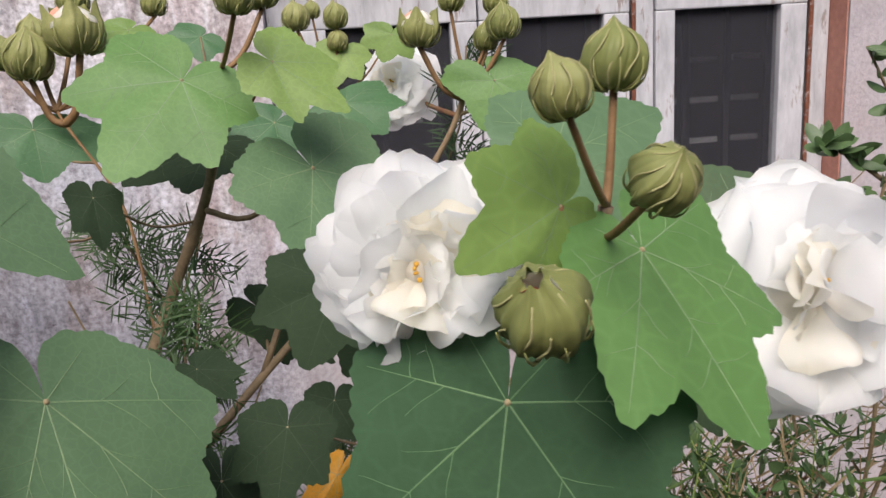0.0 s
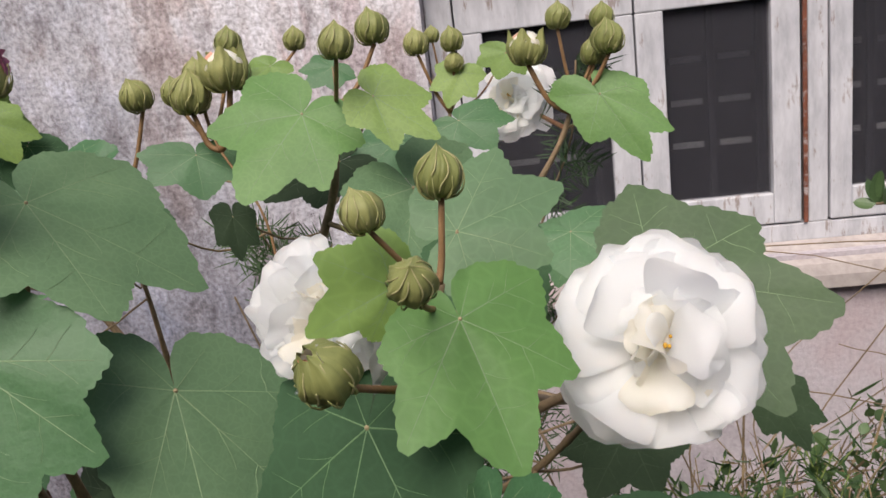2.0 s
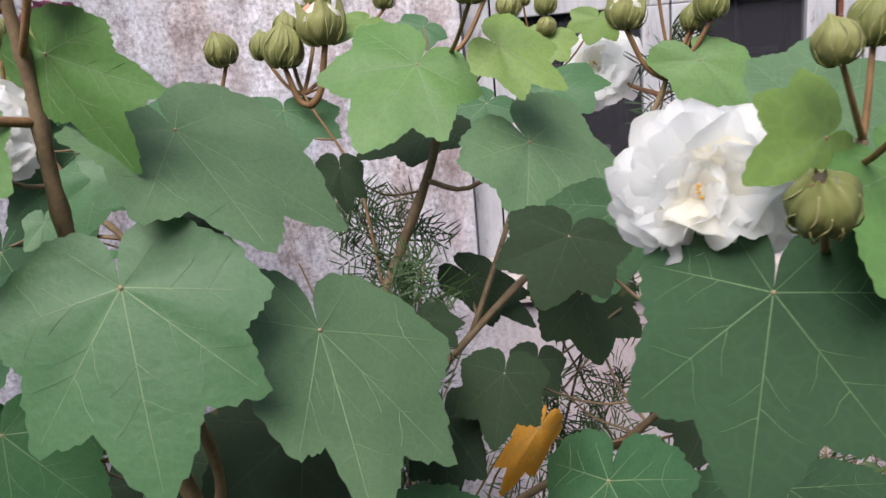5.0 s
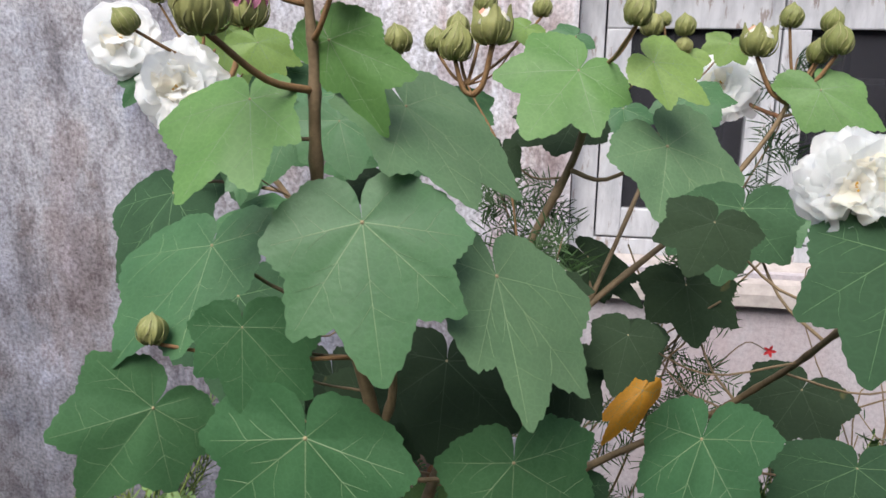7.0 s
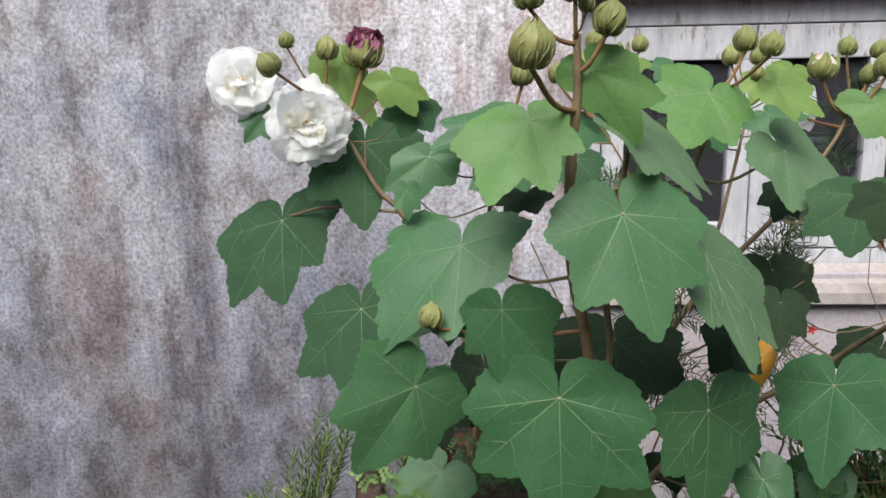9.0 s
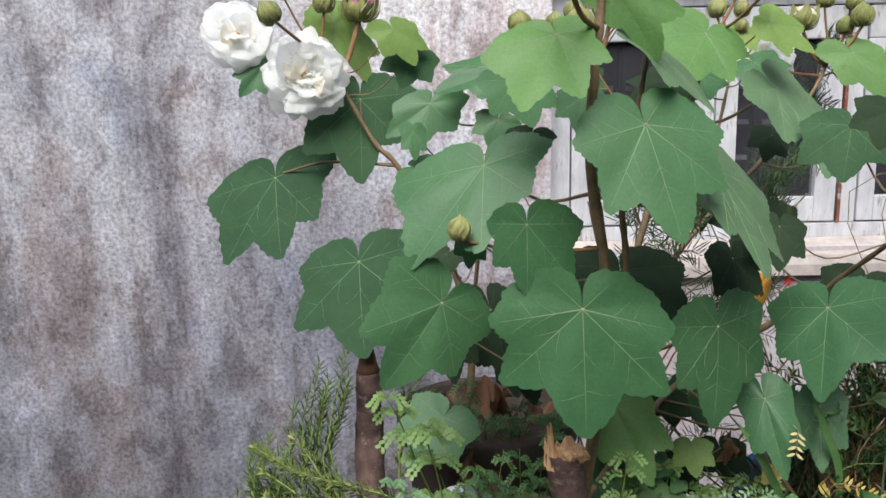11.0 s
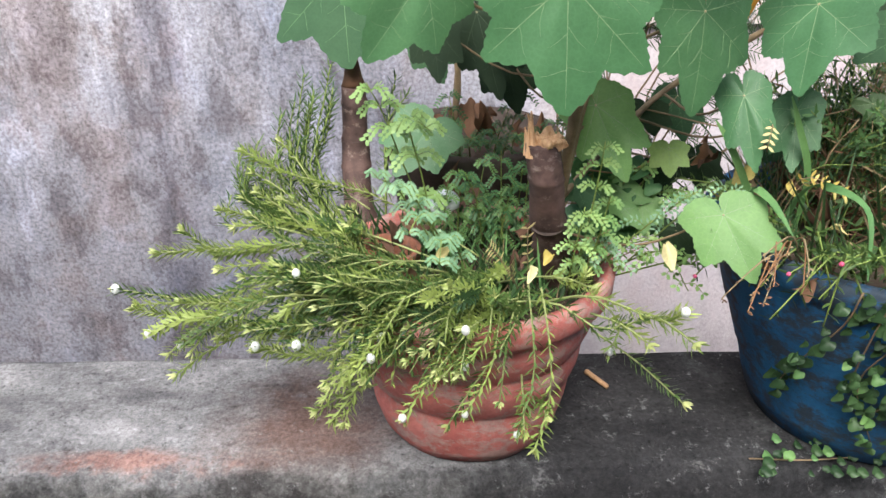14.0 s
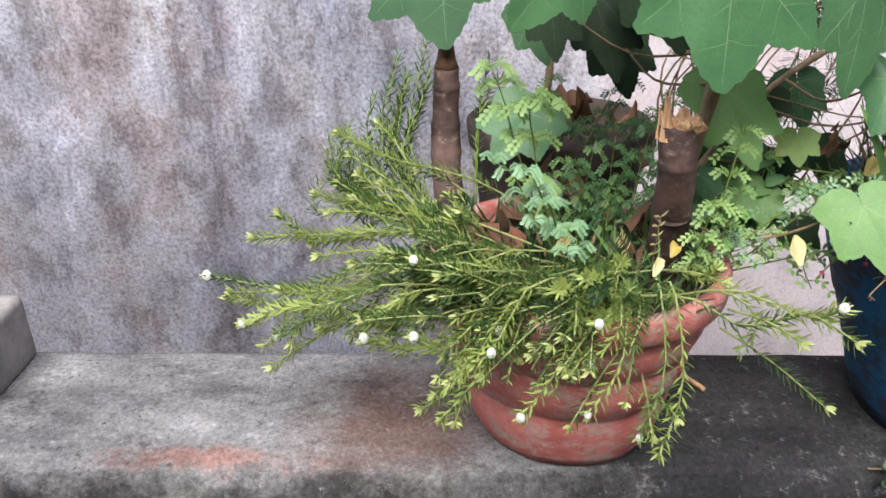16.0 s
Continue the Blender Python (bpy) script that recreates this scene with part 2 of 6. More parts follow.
    col = mixed(nt, 0.9, col, grime_falloff.outputs["Color"], "MULTIPLY")
    g = ramp(nt, grit.outputs["Fac"], [(0.40, (0.46, 0.44, 0.45)), (0.46, (0.90, 0.90, 0.90)), (0.52, (1.04, 1.04, 1.04)), (0.59, (1.42, 1.42, 1.43))])
    col = mixed(nt, 0.52, col, g.outputs["Color"], "MULTIPLY")
    # the limewash is cleaner and pinker towards the window
    mr = nt.nodes.new("ShaderNodeMapRange")
    mr.inputs["From Min"].default_value, mr.inputs["From Max"].default_value = 0.20, 0.42
    nt.links.new(sx.outputs["X"], mr.inputs["Value"])
    pink = ramp(nt, patch.outputs["Fac"], [(0.36, (0.34, 0.31, 0.325)), (0.5, (0.455, 0.42, 0.44)), (0.64, (0.43, 0.365, 0.375))])
    pinkg = mixed(nt, 0.16, pink.outputs["Color"], g.outputs["Color"], "MULTIPLY")
    nt.links.new(mixed(nt, mr.outputs["Result"], col, pinkg), b.inputs["Base Color"])
    bump(nt, b, grit.outputs["Fac"], 0.5, 0.006)
    return m


def concrete():
    """Parapet top: grey cement, rubbed pale, with black algae, a brown water stain and worn red oxide at its edge."""
    m, nt, b = nodes("stained_concrete", 0.92, 0.15)
    a = noise_tex(nt, 9, 11, 0.76)
    alg = noise_tex(nt, 2.6, 10, 0.75)
    blot = noise_tex(nt, 14, 9, 0.75)
    red = noise_tex(nt, 7.0, 9, 0.75)
    grit = noise_tex(nt, 130, 5, 0.85)
    base = ramp(nt, a.outputs["Fac"], [(0.32, (0.13, 0.13, 0.135)), (0.42, (0.185, 0.185, 0.19)), (0.54, (0.235, 0.235, 0.24)), (0.66, (0.31, 0.31, 0.315))])
    co = nt.nodes.new("ShaderNodeTexCoord")
    sx = nt.nodes.new("ShaderNodeSeparateXYZ")
    nt.links.new(co.outputs["Object"], sx.inputs["Vector"])

    def math_(op, p, q, r=None):
        n = nt.nodes.new("ShaderNodeMath")
        n.operation = op
        for sock, v in zip(n.inputs, (p, q, r)):
            if isinstance(v, (int, float)):
                sock.default_value = v
            elif v is not None:
                nt.links.new(v, sock)
        return n.outputs["Value"]

    x, y = sx.outputs["X"], sx.outputs["Y"]
    # algae: thick along the shaded end, in blots elsewhere
    k = ramp(nt, math_("MULTIPLY_ADD", x, -0.55, alg.outputs["Fac"]), [(0.40, (0.93, 0.93, 0.93)), (0.62, (0.0, 0.0, 0.0))])
    col = mixed(nt, k.outputs["Color"], base.outputs["Color"], (0.024, 0.024, 0.026))
    pit = noise_tex(nt, 70, 6, 0.8)
    pits = ramp(nt, pit.outputs["Fac"], [(0.36, (0.30, 0.30, 0.30)), (0.43, (0.95, 0.95, 0.95)), (0.58, (1.0, 1.0, 1.0)), (0.66, (1.7, 1.7, 1.72))])
    col = mixed(nt, 0.9, col, pits.outputs["Color"], "MULTIPLY")
    pale = ramp(nt, blot.outputs["Fac"], [(0.60, (0, 0, 0)), (0.68, (0.55, 0.55, 0.55))])
    col = mixed(nt, pale.outputs["Color"], col, (0.30, 0.30, 0.30))
    # brown stain beside the red pot
    dx, dy = math_("ADD", x, 0.20), math_("ADD", y, 1.20)
    dist = math_("SQRT", math_("ADD", math_("MULTIPLY", dx, dx), math_("MULTIPLY", dy, dy)), 0)
    st = ramp(nt, math_("MULTIPLY_ADD", a.outputs["Fac"], 0.30, dist), [(0.20, (0.75, 0.75, 0.75)), (0.33, (0, 0, 0))])
    col = mixed(nt, st.outputs["Color"], col, (0.15, 0.085, 0.065))
    # worn red oxide along the front edge, broken into patches
    edge = math_("MULTIPLY_ADD", blot.outputs["Fac"], 0.09, y)
    e1 = ramp(nt, math_("MULTIPLY_ADD", edge, 6.0, 8.02), [(0.44, (0, 0, 0)), (0.54, (1, 1, 1)), (0.66, (1, 1, 1)), (0.76, (0, 0, 0))])
    away = math_("ABSOLUTE", math_("ADD", x, 0.47), 0)
    e2 = ramp(nt, math_("MULTIPLY_ADD", away, -1.5, red.outputs["Fac"]), [(0.26, (0, 0, 0)), (0.42, (0.7, 0.7, 0.7))])
    col = mixed(nt, math_("MULTIPLY", e1.outputs["Color"], e2.outputs["Color"]), col, (0.27, 0.13, 0.10))
    # black algae over the front face and its rounded edge
    face = ramp(nt, math_("MULTIPLY_ADD", edge, 6.0, 8.02), [(0.36, (0.88, 0.88, 0.88)), (0.50, (0, 0, 0))])
    spot = ramp(nt, a.outputs["Fac"], [(0.46, (0.025, 0.025, 0.025)), (0.60, (0.125, 0.125, 0.12)), (0.68, (0.22, 0.22, 0.215))])
    col = mixed(nt, face.outputs["Color"], col, mixed(nt, k.outputs["Color"], spot.outputs["Color"], (0.025, 0.025, 0.027)))
    fine = noise_tex(nt, 42, 9, 0.82)
    speck = ramp(nt, fine.outputs["Fac"], [(0.575, (0, 0, 0)), (0.63, (0.6, 0.6, 0.6))])
    col = mixed(nt, speck.outputs["Color"], col, (0.27, 0.275, 0.28))
    cloud = ramp(nt, noise_tex(nt, 5.0, 8, 0.7).outputs["Fac"], [(0.55, (0, 0, 0)), (0.72, (0.35, 0.35, 0.35))])
    col = mixed(nt, cloud.outputs["Color"], col, (0.20, 0.21, 0.215))
    g = ramp(nt, grit.outputs["Fac"], [(0.34, (0.45, 0.45, 0.45)), (0.62, (1.25, 1.25, 1.25))])
    big = ramp(nt, noise_tex(nt, 4.2, 9, 0.7, stretch=(0.8, 1.6, 1)).outputs["Fac"], [(0.36, (0.42, 0.42, 0.43)), (0.48, (0.80, 0.80, 0.80)), (0.60, (1.12, 1.12, 1.12))])
    col = mixed(nt, 0.9, col, big.outputs["Color"], "MULTIPLY")
    nt.links.new(mixed(nt, 0.85, col, g.outputs["Color"], "MULTIPLY"), b.inputs["Base Color"])
    bump(nt, b, pit.outputs["Fac"], 0.8, 0.006)
    return m


def peeling():
    """White window paint, peeling and streaked grey, with rust brown where it has gone."""
    m, nt, b = nodes("peeling_white_paint", 0.65, 0.3)
    a = noise_tex(nt, 9, 8, 0.65, stretch=(3, 3, 0.8))
    p = noise_tex(nt, 16, 7, 0.7, stretch=(2.5, 2.5, 0.6))
    base = ramp(nt, a.outputs["Fac"], [(0.3, (0.34, 0.345, 0.37)), (0.45, (0.46, 0.465, 0.49)), (0.6, (0.56, 0.565, 0.59))])
    k = ramp(nt, p.outputs["Fac"], [(0.57, (0, 0, 0)), (0.63, (0.75, 0.75, 0.75))])
    nt.links.new(mixed(nt, k.outputs["Color"], base.outputs["Color"], (0.22, 0.16, 0.13)), b.inputs["Base Color"])
    bump(nt, b, p.outputs["Fac"], 0.3, 0.002)
    return m


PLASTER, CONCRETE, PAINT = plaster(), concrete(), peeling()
TERRACOTTA_WASH = speckled("terracotta_wash", (0.42, 0.19, 0.14), (0.52, 0.26, 0.20), 6, 0.85)
SILL = speckled("cream_cement", (0.36, 0.32, 0.30), (0.54, 0.485, 0.455), 5, 0.9)
RUST = worn("rusty_hinge", (0.10, 0.035, 0.02), (0.24, 0.085, 0.05), (0.40, 0.36, 0.35), 14, 0.9)
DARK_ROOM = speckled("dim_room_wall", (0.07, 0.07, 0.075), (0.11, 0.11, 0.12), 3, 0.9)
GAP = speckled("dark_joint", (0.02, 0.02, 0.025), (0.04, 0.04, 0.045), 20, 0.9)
SLAT = speckled("pale_slat", (0.30, 0.30, 0.31), (0.46, 0.46, 0.47), 14, 0.7)
BLOCK = speckled("rough_cement", (0.16, 0.15, 0.15), (0.34, 0.32, 0.31), 9, 0.95)
EARTH = speckled("yard_earth", (0.07, 0.055, 0.045), (0.15, 0.12, 0.10), 4, 0.95)
SOIL = speckled("potting_soil", (0.035, 0.025, 0.018), (0.10, 0.07, 0.05), 30, 0.95, bumpy=0.8)
POT_RED = worn("red_painted_pot", (0.32, 0.082, 0.068), (0.50, 0.175, 0.150), (0.37, 0.255, 0.225), 12, 0.88, 0.475)
POT_DARK = speckled("old_brown_planter", (0.040, 0.030, 0.025), (0.10, 0.075, 0.062), 8, 0.85)
POT_BLUE = worn("blue_plastic", (0.014, 0.075, 0.17), (0.026, 0.155, 0.34), (0.045, 0.050, 0.054), 9, 0.65, 0.465)
BARK = worn("dark_purple_bark", (0.030, 0.018, 0.016), (0.115, 0.070, 0.060), (0.20, 0.155, 0.135), 26, 0.8, 0.56)
SCAR = speckled("ring_scar_bark", (0.04, 0.028, 0.024), (0.11, 0.082, 0.07), 60, 0.85)
SPLINTER = speckled("splintered_wood", (0.42, 0.22, 0.10), (0.78, 0.52, 0.30), 70, 0.8, stretch=(3, 3, 0.6))
BUD_STALK = speckled("orange_brown_stalk", (0.19, 0.105, 0.045), (0.31, 0.185, 0.085), 60, 0.6)
STEM = speckled("olive_brown_stem", (0.15, 0.108, 0.060), (0.30, 0.215, 0.125), 40, 0.6)
TWIG = speckled("young_rusty_stem", (0.22, 0.09, 0.045), (0.32, 0.19, 0.09), 60, 0.6)
LIME_STEM = speckled("lime_stem", (0.19, 0.24, 0.08), (0.33, 0.37, 0.15), 50, 0.55)
GREEN_STEM = speckled("green_stem", (0.12, 0.17, 0.04), (0.22, 0.30, 0.07), 50, 0.55)
DRY = speckled("dry_stalk", (0.16, 0.11, 0.06), (0.36, 0.28, 0.16), 40, 0.85)
MATURE = leafy("mature_leaf", (0.059, 0.156, 0.068), (0.079, 0.182, 0.080), 0.48)
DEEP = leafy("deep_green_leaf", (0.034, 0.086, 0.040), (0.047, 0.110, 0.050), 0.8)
# paler and greyer for dust and the sky's sheen, both put into the colour
PALE = leafy("dusty_sheen_leaf", (0.098, 0.187, 0.098), (0.122, 0.215, 0.112), 0.55)
# undersides and inner leaves: the shade they stand in is put into the colour
SHADED = leafy("shaded_leaf", (0.014, 0.030, 0.013), (0.023, 0.046, 0.019), 0.85, 0.08, spots=0.3)
# lighter tone of that dust and painted sky sheen
LIGHT = leafy("pale_dusty_sheen_leaf", (0.115, 0.212, 0.112), (0.142, 0.242, 0.126), 0.55)
OLIVE = leafy("dull_olive_leaf", (0.070, 0.120, 0.058), (0.086, 0.140, 0.066), 0.55)
FRESH = leafy("fresh_leaf", (0.118, 0.248, 0.074), (0.144, 0.280, 0.086), 0.5, 0.28)
YOUNG = leafy("young_leaf", (0.185, 0.300, 0.082), (0.240, 0.355, 0.095), 0.5, 0.3)
AUTUMN = leafy("yellowed_leaf", (0.55, 0.24, 0.03), (0.62, 0.30, 0.03), 0.55, 0.3, spots=0.8)
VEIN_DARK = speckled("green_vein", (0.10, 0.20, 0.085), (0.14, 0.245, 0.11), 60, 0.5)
# veins of the shaded leaves, dimmed in colour to match
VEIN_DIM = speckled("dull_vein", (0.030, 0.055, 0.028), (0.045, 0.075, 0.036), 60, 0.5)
VEIN = speckled("pale_vein", (0.165, 0.265, 0.135), (0.225, 0.325, 0.165), 60, 0.5)
JOINT = speckled("pale_leaf_joint", (0.33, 0.27, 0.15), (0.42, 0.34, 0.20), 90, 0.6)
NEEDLE = leafy("needle_leaf", (0.165, 0.245, 0.058), (0.33, 0.40, 0.115), 0.5, 0.25)
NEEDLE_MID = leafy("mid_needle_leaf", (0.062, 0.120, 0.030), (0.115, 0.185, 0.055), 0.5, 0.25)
TUFT = leafy("young_needle_tuft", (0.30, 0.36, 0.12), (0.46, 0.50, 0.22), 0.5, 0.3)
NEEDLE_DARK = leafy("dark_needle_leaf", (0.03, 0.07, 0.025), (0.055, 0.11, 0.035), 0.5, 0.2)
WEED = leafy("weed_leaf", (0.10, 0.22, 0.08), (0.17, 0.32, 0.11), 0.5, 0.3)
HERB = leafy("bluish_weed_leaf", (0.15, 0.29, 0.16), (0.24, 0.40, 0.24), 0.5, 0.3)
LIME_LEAF = leafy("lime_leaflet", (0.17, 0.31, 0.10), (0.28, 0.42, 0.15), 0.5, 0.3)
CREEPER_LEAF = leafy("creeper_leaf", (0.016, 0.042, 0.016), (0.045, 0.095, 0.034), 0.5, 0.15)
GLOSSY = leafy("glossy_leaf", (0.055, 0.10, 0.04), (0.10, 0.17, 0.07), 0.4, 0.15)
TERRACOTTA = worn("old_terracotta", (0.16, 0.056, 0.033), (0.26, 0.105, 0.062), (0.11, 0.075, 0.055), 30, 0.88, 0.50)
DEAD = leafy("dead_leaf", (0.075, 0.038, 0.024), (0.20, 0.105, 0.062), 0.85, 0.1, spots=0.5)
SEEDLING = leafy("seedling_leaf", (0.050, 0.135, 0.050), (0.085, 0.20, 0.075), 0.5, 0.2)
YELLOW_LEAF = leafy("yellowed_leaf", (0.46, 0.34, 0.08), (0.60, 0.50, 0.18), 0.6, 0.3)
PALE_LEAF = leafy("yellow_leaflet", (0.66, 0.54, 0.24), (0.78, 0.70, 0.42), 0.6, 0.3)
PETAL = leafy("white_petal", (0.95, 0.96, 0.955), (0.965, 0.975, 0.97), 0.85, 0.58, mottle=0.03)
CREAM = leafy("cream_petal", (0.92, 0.88, 0.77), (0.95, 0.92, 0.84), 0.7, 0.5, mottle=0.06)
CRIMSON = leafy("withered_crimson_petal", (0.20, 0.050, 0.11), (0.42, 0.17, 0.27), 0.7, 0.15)
ANTHER = speckled("amber_anther", (0.55, 0.28, 0.03), (0.75, 0.45, 0.06), 200, 0.6)
KEEL = speckled("sepal_ridge", (0.30, 0.30, 0.125), (0.43, 0.40, 0.20), 120, 0.6)
SEPAL = leafy("green_sepal", (0.200, 0.225, 0.075), (0.285, 0.295, 0.115), 0.55, 0.12)
BLUSH = leafy("blushed_petal", (0.72, 0.24, 0.17), (0.80, 0.50, 0.38), 0.55, 0.2)
SCARLET = leafy("scarlet_petal", (0.60, 0.03, 0.04), (0.70, 0.05, 0.06), 0.5, 0.2)
PINK = leafy("pink_petal", (0.60, 0.07, 0.18), (0.70, 0.12, 0.25), 0.5, 0.2)
PLASTIC_SCRAP = speckled("pale_scrap", (0.45, 0.5, 0.55), (0.7, 0.72, 0.75), 20, 0.4)
for _m in (PETAL, CREAM):
    _b = _m.node_tree.nodes["Principled BSDF"]
    _b.inputs["Subsurface Weight"].default_value, _b.inputs["Subsurface Scale"].default_value = 0.9, 0.010
    _b.inputs["Subsurface Radius"].default_value = (1.0, 0.95, 0.9)
GLASS, _nt, _b = nodes("dusty_glass", 0.18, 0.5)
_b.inputs["Base Color"].default_value = (0.06, 0.06, 0.07, 1)
_b.inputs["Alpha"].default_value = 0.35

# ---- house wall with its window opening ----
WX0, WX1, WZ0, WZ1 = 0.30, 1.64, 0.475, 1.235      # the opening
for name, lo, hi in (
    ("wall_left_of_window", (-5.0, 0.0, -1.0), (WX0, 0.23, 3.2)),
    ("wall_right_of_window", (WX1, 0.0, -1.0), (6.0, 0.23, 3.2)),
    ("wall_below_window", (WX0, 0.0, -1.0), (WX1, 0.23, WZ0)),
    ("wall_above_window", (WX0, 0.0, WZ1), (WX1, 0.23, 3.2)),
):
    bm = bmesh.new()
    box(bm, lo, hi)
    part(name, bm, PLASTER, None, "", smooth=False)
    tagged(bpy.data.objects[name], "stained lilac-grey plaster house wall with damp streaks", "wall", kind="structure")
bm = bmesh.new()
box(bm, (WX1 - 0.006, 0.003, WZ0), (WX1 - 0.002, 0.2, WZ1))
tagged(part("trim_reveal", bm, TERRACOTTA_WASH, smooth=False), "terracotta-washed plaster window reveal", "trim", kind="structure")
bm = bmesh.new()
box(bm, (WX0 + 0.002, 0.003, WZ1 - 0.02), (WX1 - 0.008, 0.2, WZ1 - 0.002))
tagged(part("trim_lintel", bm, TERRACOTTA_WASH, smooth=False), "terracotta-washed lintel over the window", "trim", kind="structure")
# sloping sill
bm = bmesh.new()
prof = [(0.16, 0.532), (0.06, 0.488), (-0.02, 0.455), (-0.03, 0.43), (-0.03, 0.40), (-0.001, 0.395), (0.16, 0.42)]
for x in (WX0 - 0.02, WX1 + 0.02):
    for y, z in prof:
        bm.verts.new((x, y, z))
bm.verts.ensure_lookup_table()
n = len(prof)
for i in range(n):
    bm.faces.new([bm.verts[i], bm.verts[(i + 1) % n], bm.verts[n + (i + 1) % n], bm.verts[n + i]])
bm.faces.new([bm.verts[i] for i in range(n)])
bm.faces.new([bm.verts[n + i] for i in range(n)][::-1])
tagged(part("window_sill", bm, SILL, smooth=False), "cream cement window sill, cracked and dusty", "sill", kind="structure")
# dim room behind the window, its gloom put into near-black wall colour
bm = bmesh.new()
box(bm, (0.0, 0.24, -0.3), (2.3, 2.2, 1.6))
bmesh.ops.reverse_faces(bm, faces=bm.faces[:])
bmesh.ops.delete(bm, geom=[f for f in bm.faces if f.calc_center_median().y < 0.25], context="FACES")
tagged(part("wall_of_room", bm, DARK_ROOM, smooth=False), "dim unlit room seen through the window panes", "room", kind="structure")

# ---- window: a frame and three casements ----
window = thing("window_1", (1.05, 0.12, WZ0), "old white-painted wooden three-casement window, paint peeling", "window", kind="structure")


def bar(name, lo, hi, material=PAINT, parent=None, bevel=0.004, label=""):
    lo, hi = (lo[0], lo[1] - 0.045, lo[2]), (hi[0], hi[1] - 0.045, hi[2])      # set towards the wall's outer face
    bm = bmesh.new()
    box(bm, lo, hi, bevel)
    return part(name, bm, material, parent or window, label, [(a + b) / 2 for a, b in zip(lo, hi)], smooth=False)


bar("jamb", (0.302, 0.11, 0.49), (0.364, 0.19, 1.21))
bar("jamb", (1.590, 0.11, 0.49), (1.632, 0.19, 1.21))
bar("head", (0.302, 0.112, 1.140), (1.632, 0.188, 1.213))
bar("bottom_rail", (0.302, 0.112, 0.49), (1.632, 0.188, 0.533))
bar("mullion", (1.144, 0.112, 0.533), (1.188, 0.186, 1.140))
bar("hinge_strip", (1.132, 0.104, 0.535), (1.141, 0.112, 1.138), RUST, bevel=0.001, label="rust-brown hinge strip with flaking paint")
bar("hinge_strip", (1.577, 0.104, 0.535), (1.586, 0.112, 1.138), RUST, bevel=0.001, label="rust-brown hinge strip with flaking paint")
for x0, x1, p0, p1 in ((0.368, 0.768, 0.428, 0.706), (0.772, 1.128, 0.834, 1.066), (1.192, 1.573, 1.24, 1.506)):
    z0, z1, q0, q1 = 0.537, 1.136, 0.609, 1.048
    sash = bar("casement", (x0, 0.108, z1 - (z1 - q1)), (x1, 0.145, z1))
    bar("stile", (x0, 0.109, z0), (p0, 0.146, q1), parent=sash)
    bar("stile", (p1, 0.109, z0), (x1, 0.146, q1), parent=sash)
    bar("lower_rail", (p0, 0.1095, z0), (p1, 0.1455, q0), parent=sash)
    bm = bmesh.new()
    box(bm, (p0 - 0.004, 0.081, q0 - 0.004), (p1 + 0.004, 0.085, q1 + 0.004))
    pane = part("pane", bm, GLASS, sash, "dusty dark window pane", ((p0 + p1) / 2, 0.083, (q0 + q1) / 2), smooth=False)
    pane.visible_shadow = False
# pale slats of an inner grille
grille = thing("inner_grille", (1.05, 0.36, 0.5), "pale slatted grille inside the dark room", "grille")
for x in (0.50, 0.62, 0.81, 0.93, 1.05, 1.20, 1.32, 1.44, 1.56):
    for z in (0.707, 0.818, 0.927):
        bar("slat", (x - 0.040, 0.36, z - 0.008), (x + 0.040, 0.368, z + 0.008), SLAT, grille, 0.002)
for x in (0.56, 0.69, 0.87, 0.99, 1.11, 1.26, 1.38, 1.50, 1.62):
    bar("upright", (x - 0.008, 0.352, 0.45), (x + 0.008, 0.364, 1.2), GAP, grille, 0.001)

# ---- parapet, ground ----
bm = bmesh.new()
nx = 120
ys = [(-1.33, -0.78), (-1.335, -0.12), (-1.328, -0.03), (-1.315, -0.006), (-1.29, 0.0), (-1.2, 0.001), (-1.1, 0.001), (-1.03, 0.0), (-1.016, -0.004), (-1.012, -0.02), (-1.01, -0.78)]
rows_ = []
for i in range(nx + 1):
    x = -3.0 + 6.0 * i / nx
    chip = 0.03 * max(0, noise.noise((x * 3.1, 0.3, 0)) - 0.1) + 0.012 * noise.noise((x * 14, 1.7, 0))
    row = []
    for y, z in ys:
        k = 1.0 if y < -1.28 and z > -0.2 else 0.15
        row.append(bm.verts.new((x, y + chip * k, z + 0.003 * noise.noise((x * 8, y * 8, 0)) - chip * k * 0.35)))
    rows_.append(row)
for a, b in zip(rows_, rows_[1:]):
    for k in range(len(ys) - 1):
        bm.faces.new((a[k], a[k + 1], b[k + 1], b[k]))
tagged(part("wall_parapet", bm, CONCRETE), "low cement-topped parapet wall, blackened with algae, brick showing at its edge", "wall", kind="structure")
bm = bmesh.new()
bmesh.ops.create_grid(bm, x_segments=40, y_segments=40, size=400, matrix=Matrix.Translation((0, 0, -0.78)))
tagged(part("ground", bm, EARTH), "bare trodden earth of the yard", "ground", kind="structure")
# unseen wall added behind the camera to cut light from the low sky
bm = bmesh.new()
box(bm, (-9.0, -4.4, -0.78), (9.0, -4.2, 2.6))
tagged(part("wall_sky_block", bm, BLOCK, smooth=False), "unseen plain grey wall added to hold back low sky light", "wall", kind="structure")

# ---- the flowering shrub: stems, leaves, buds, flowers ----
LOBES = ((0, 1.0), (7, 0.91), (24, 0.71), (36, 0.79), (46, 0.89), (56, 0.77), (72, 0.66), (88, 0.68), (97, 0.71), (110, 0.60), (132, 0.46), (152, 0.36), (166, 0.28), (174, 0.20), (178, 0.12), (180, 0.02))
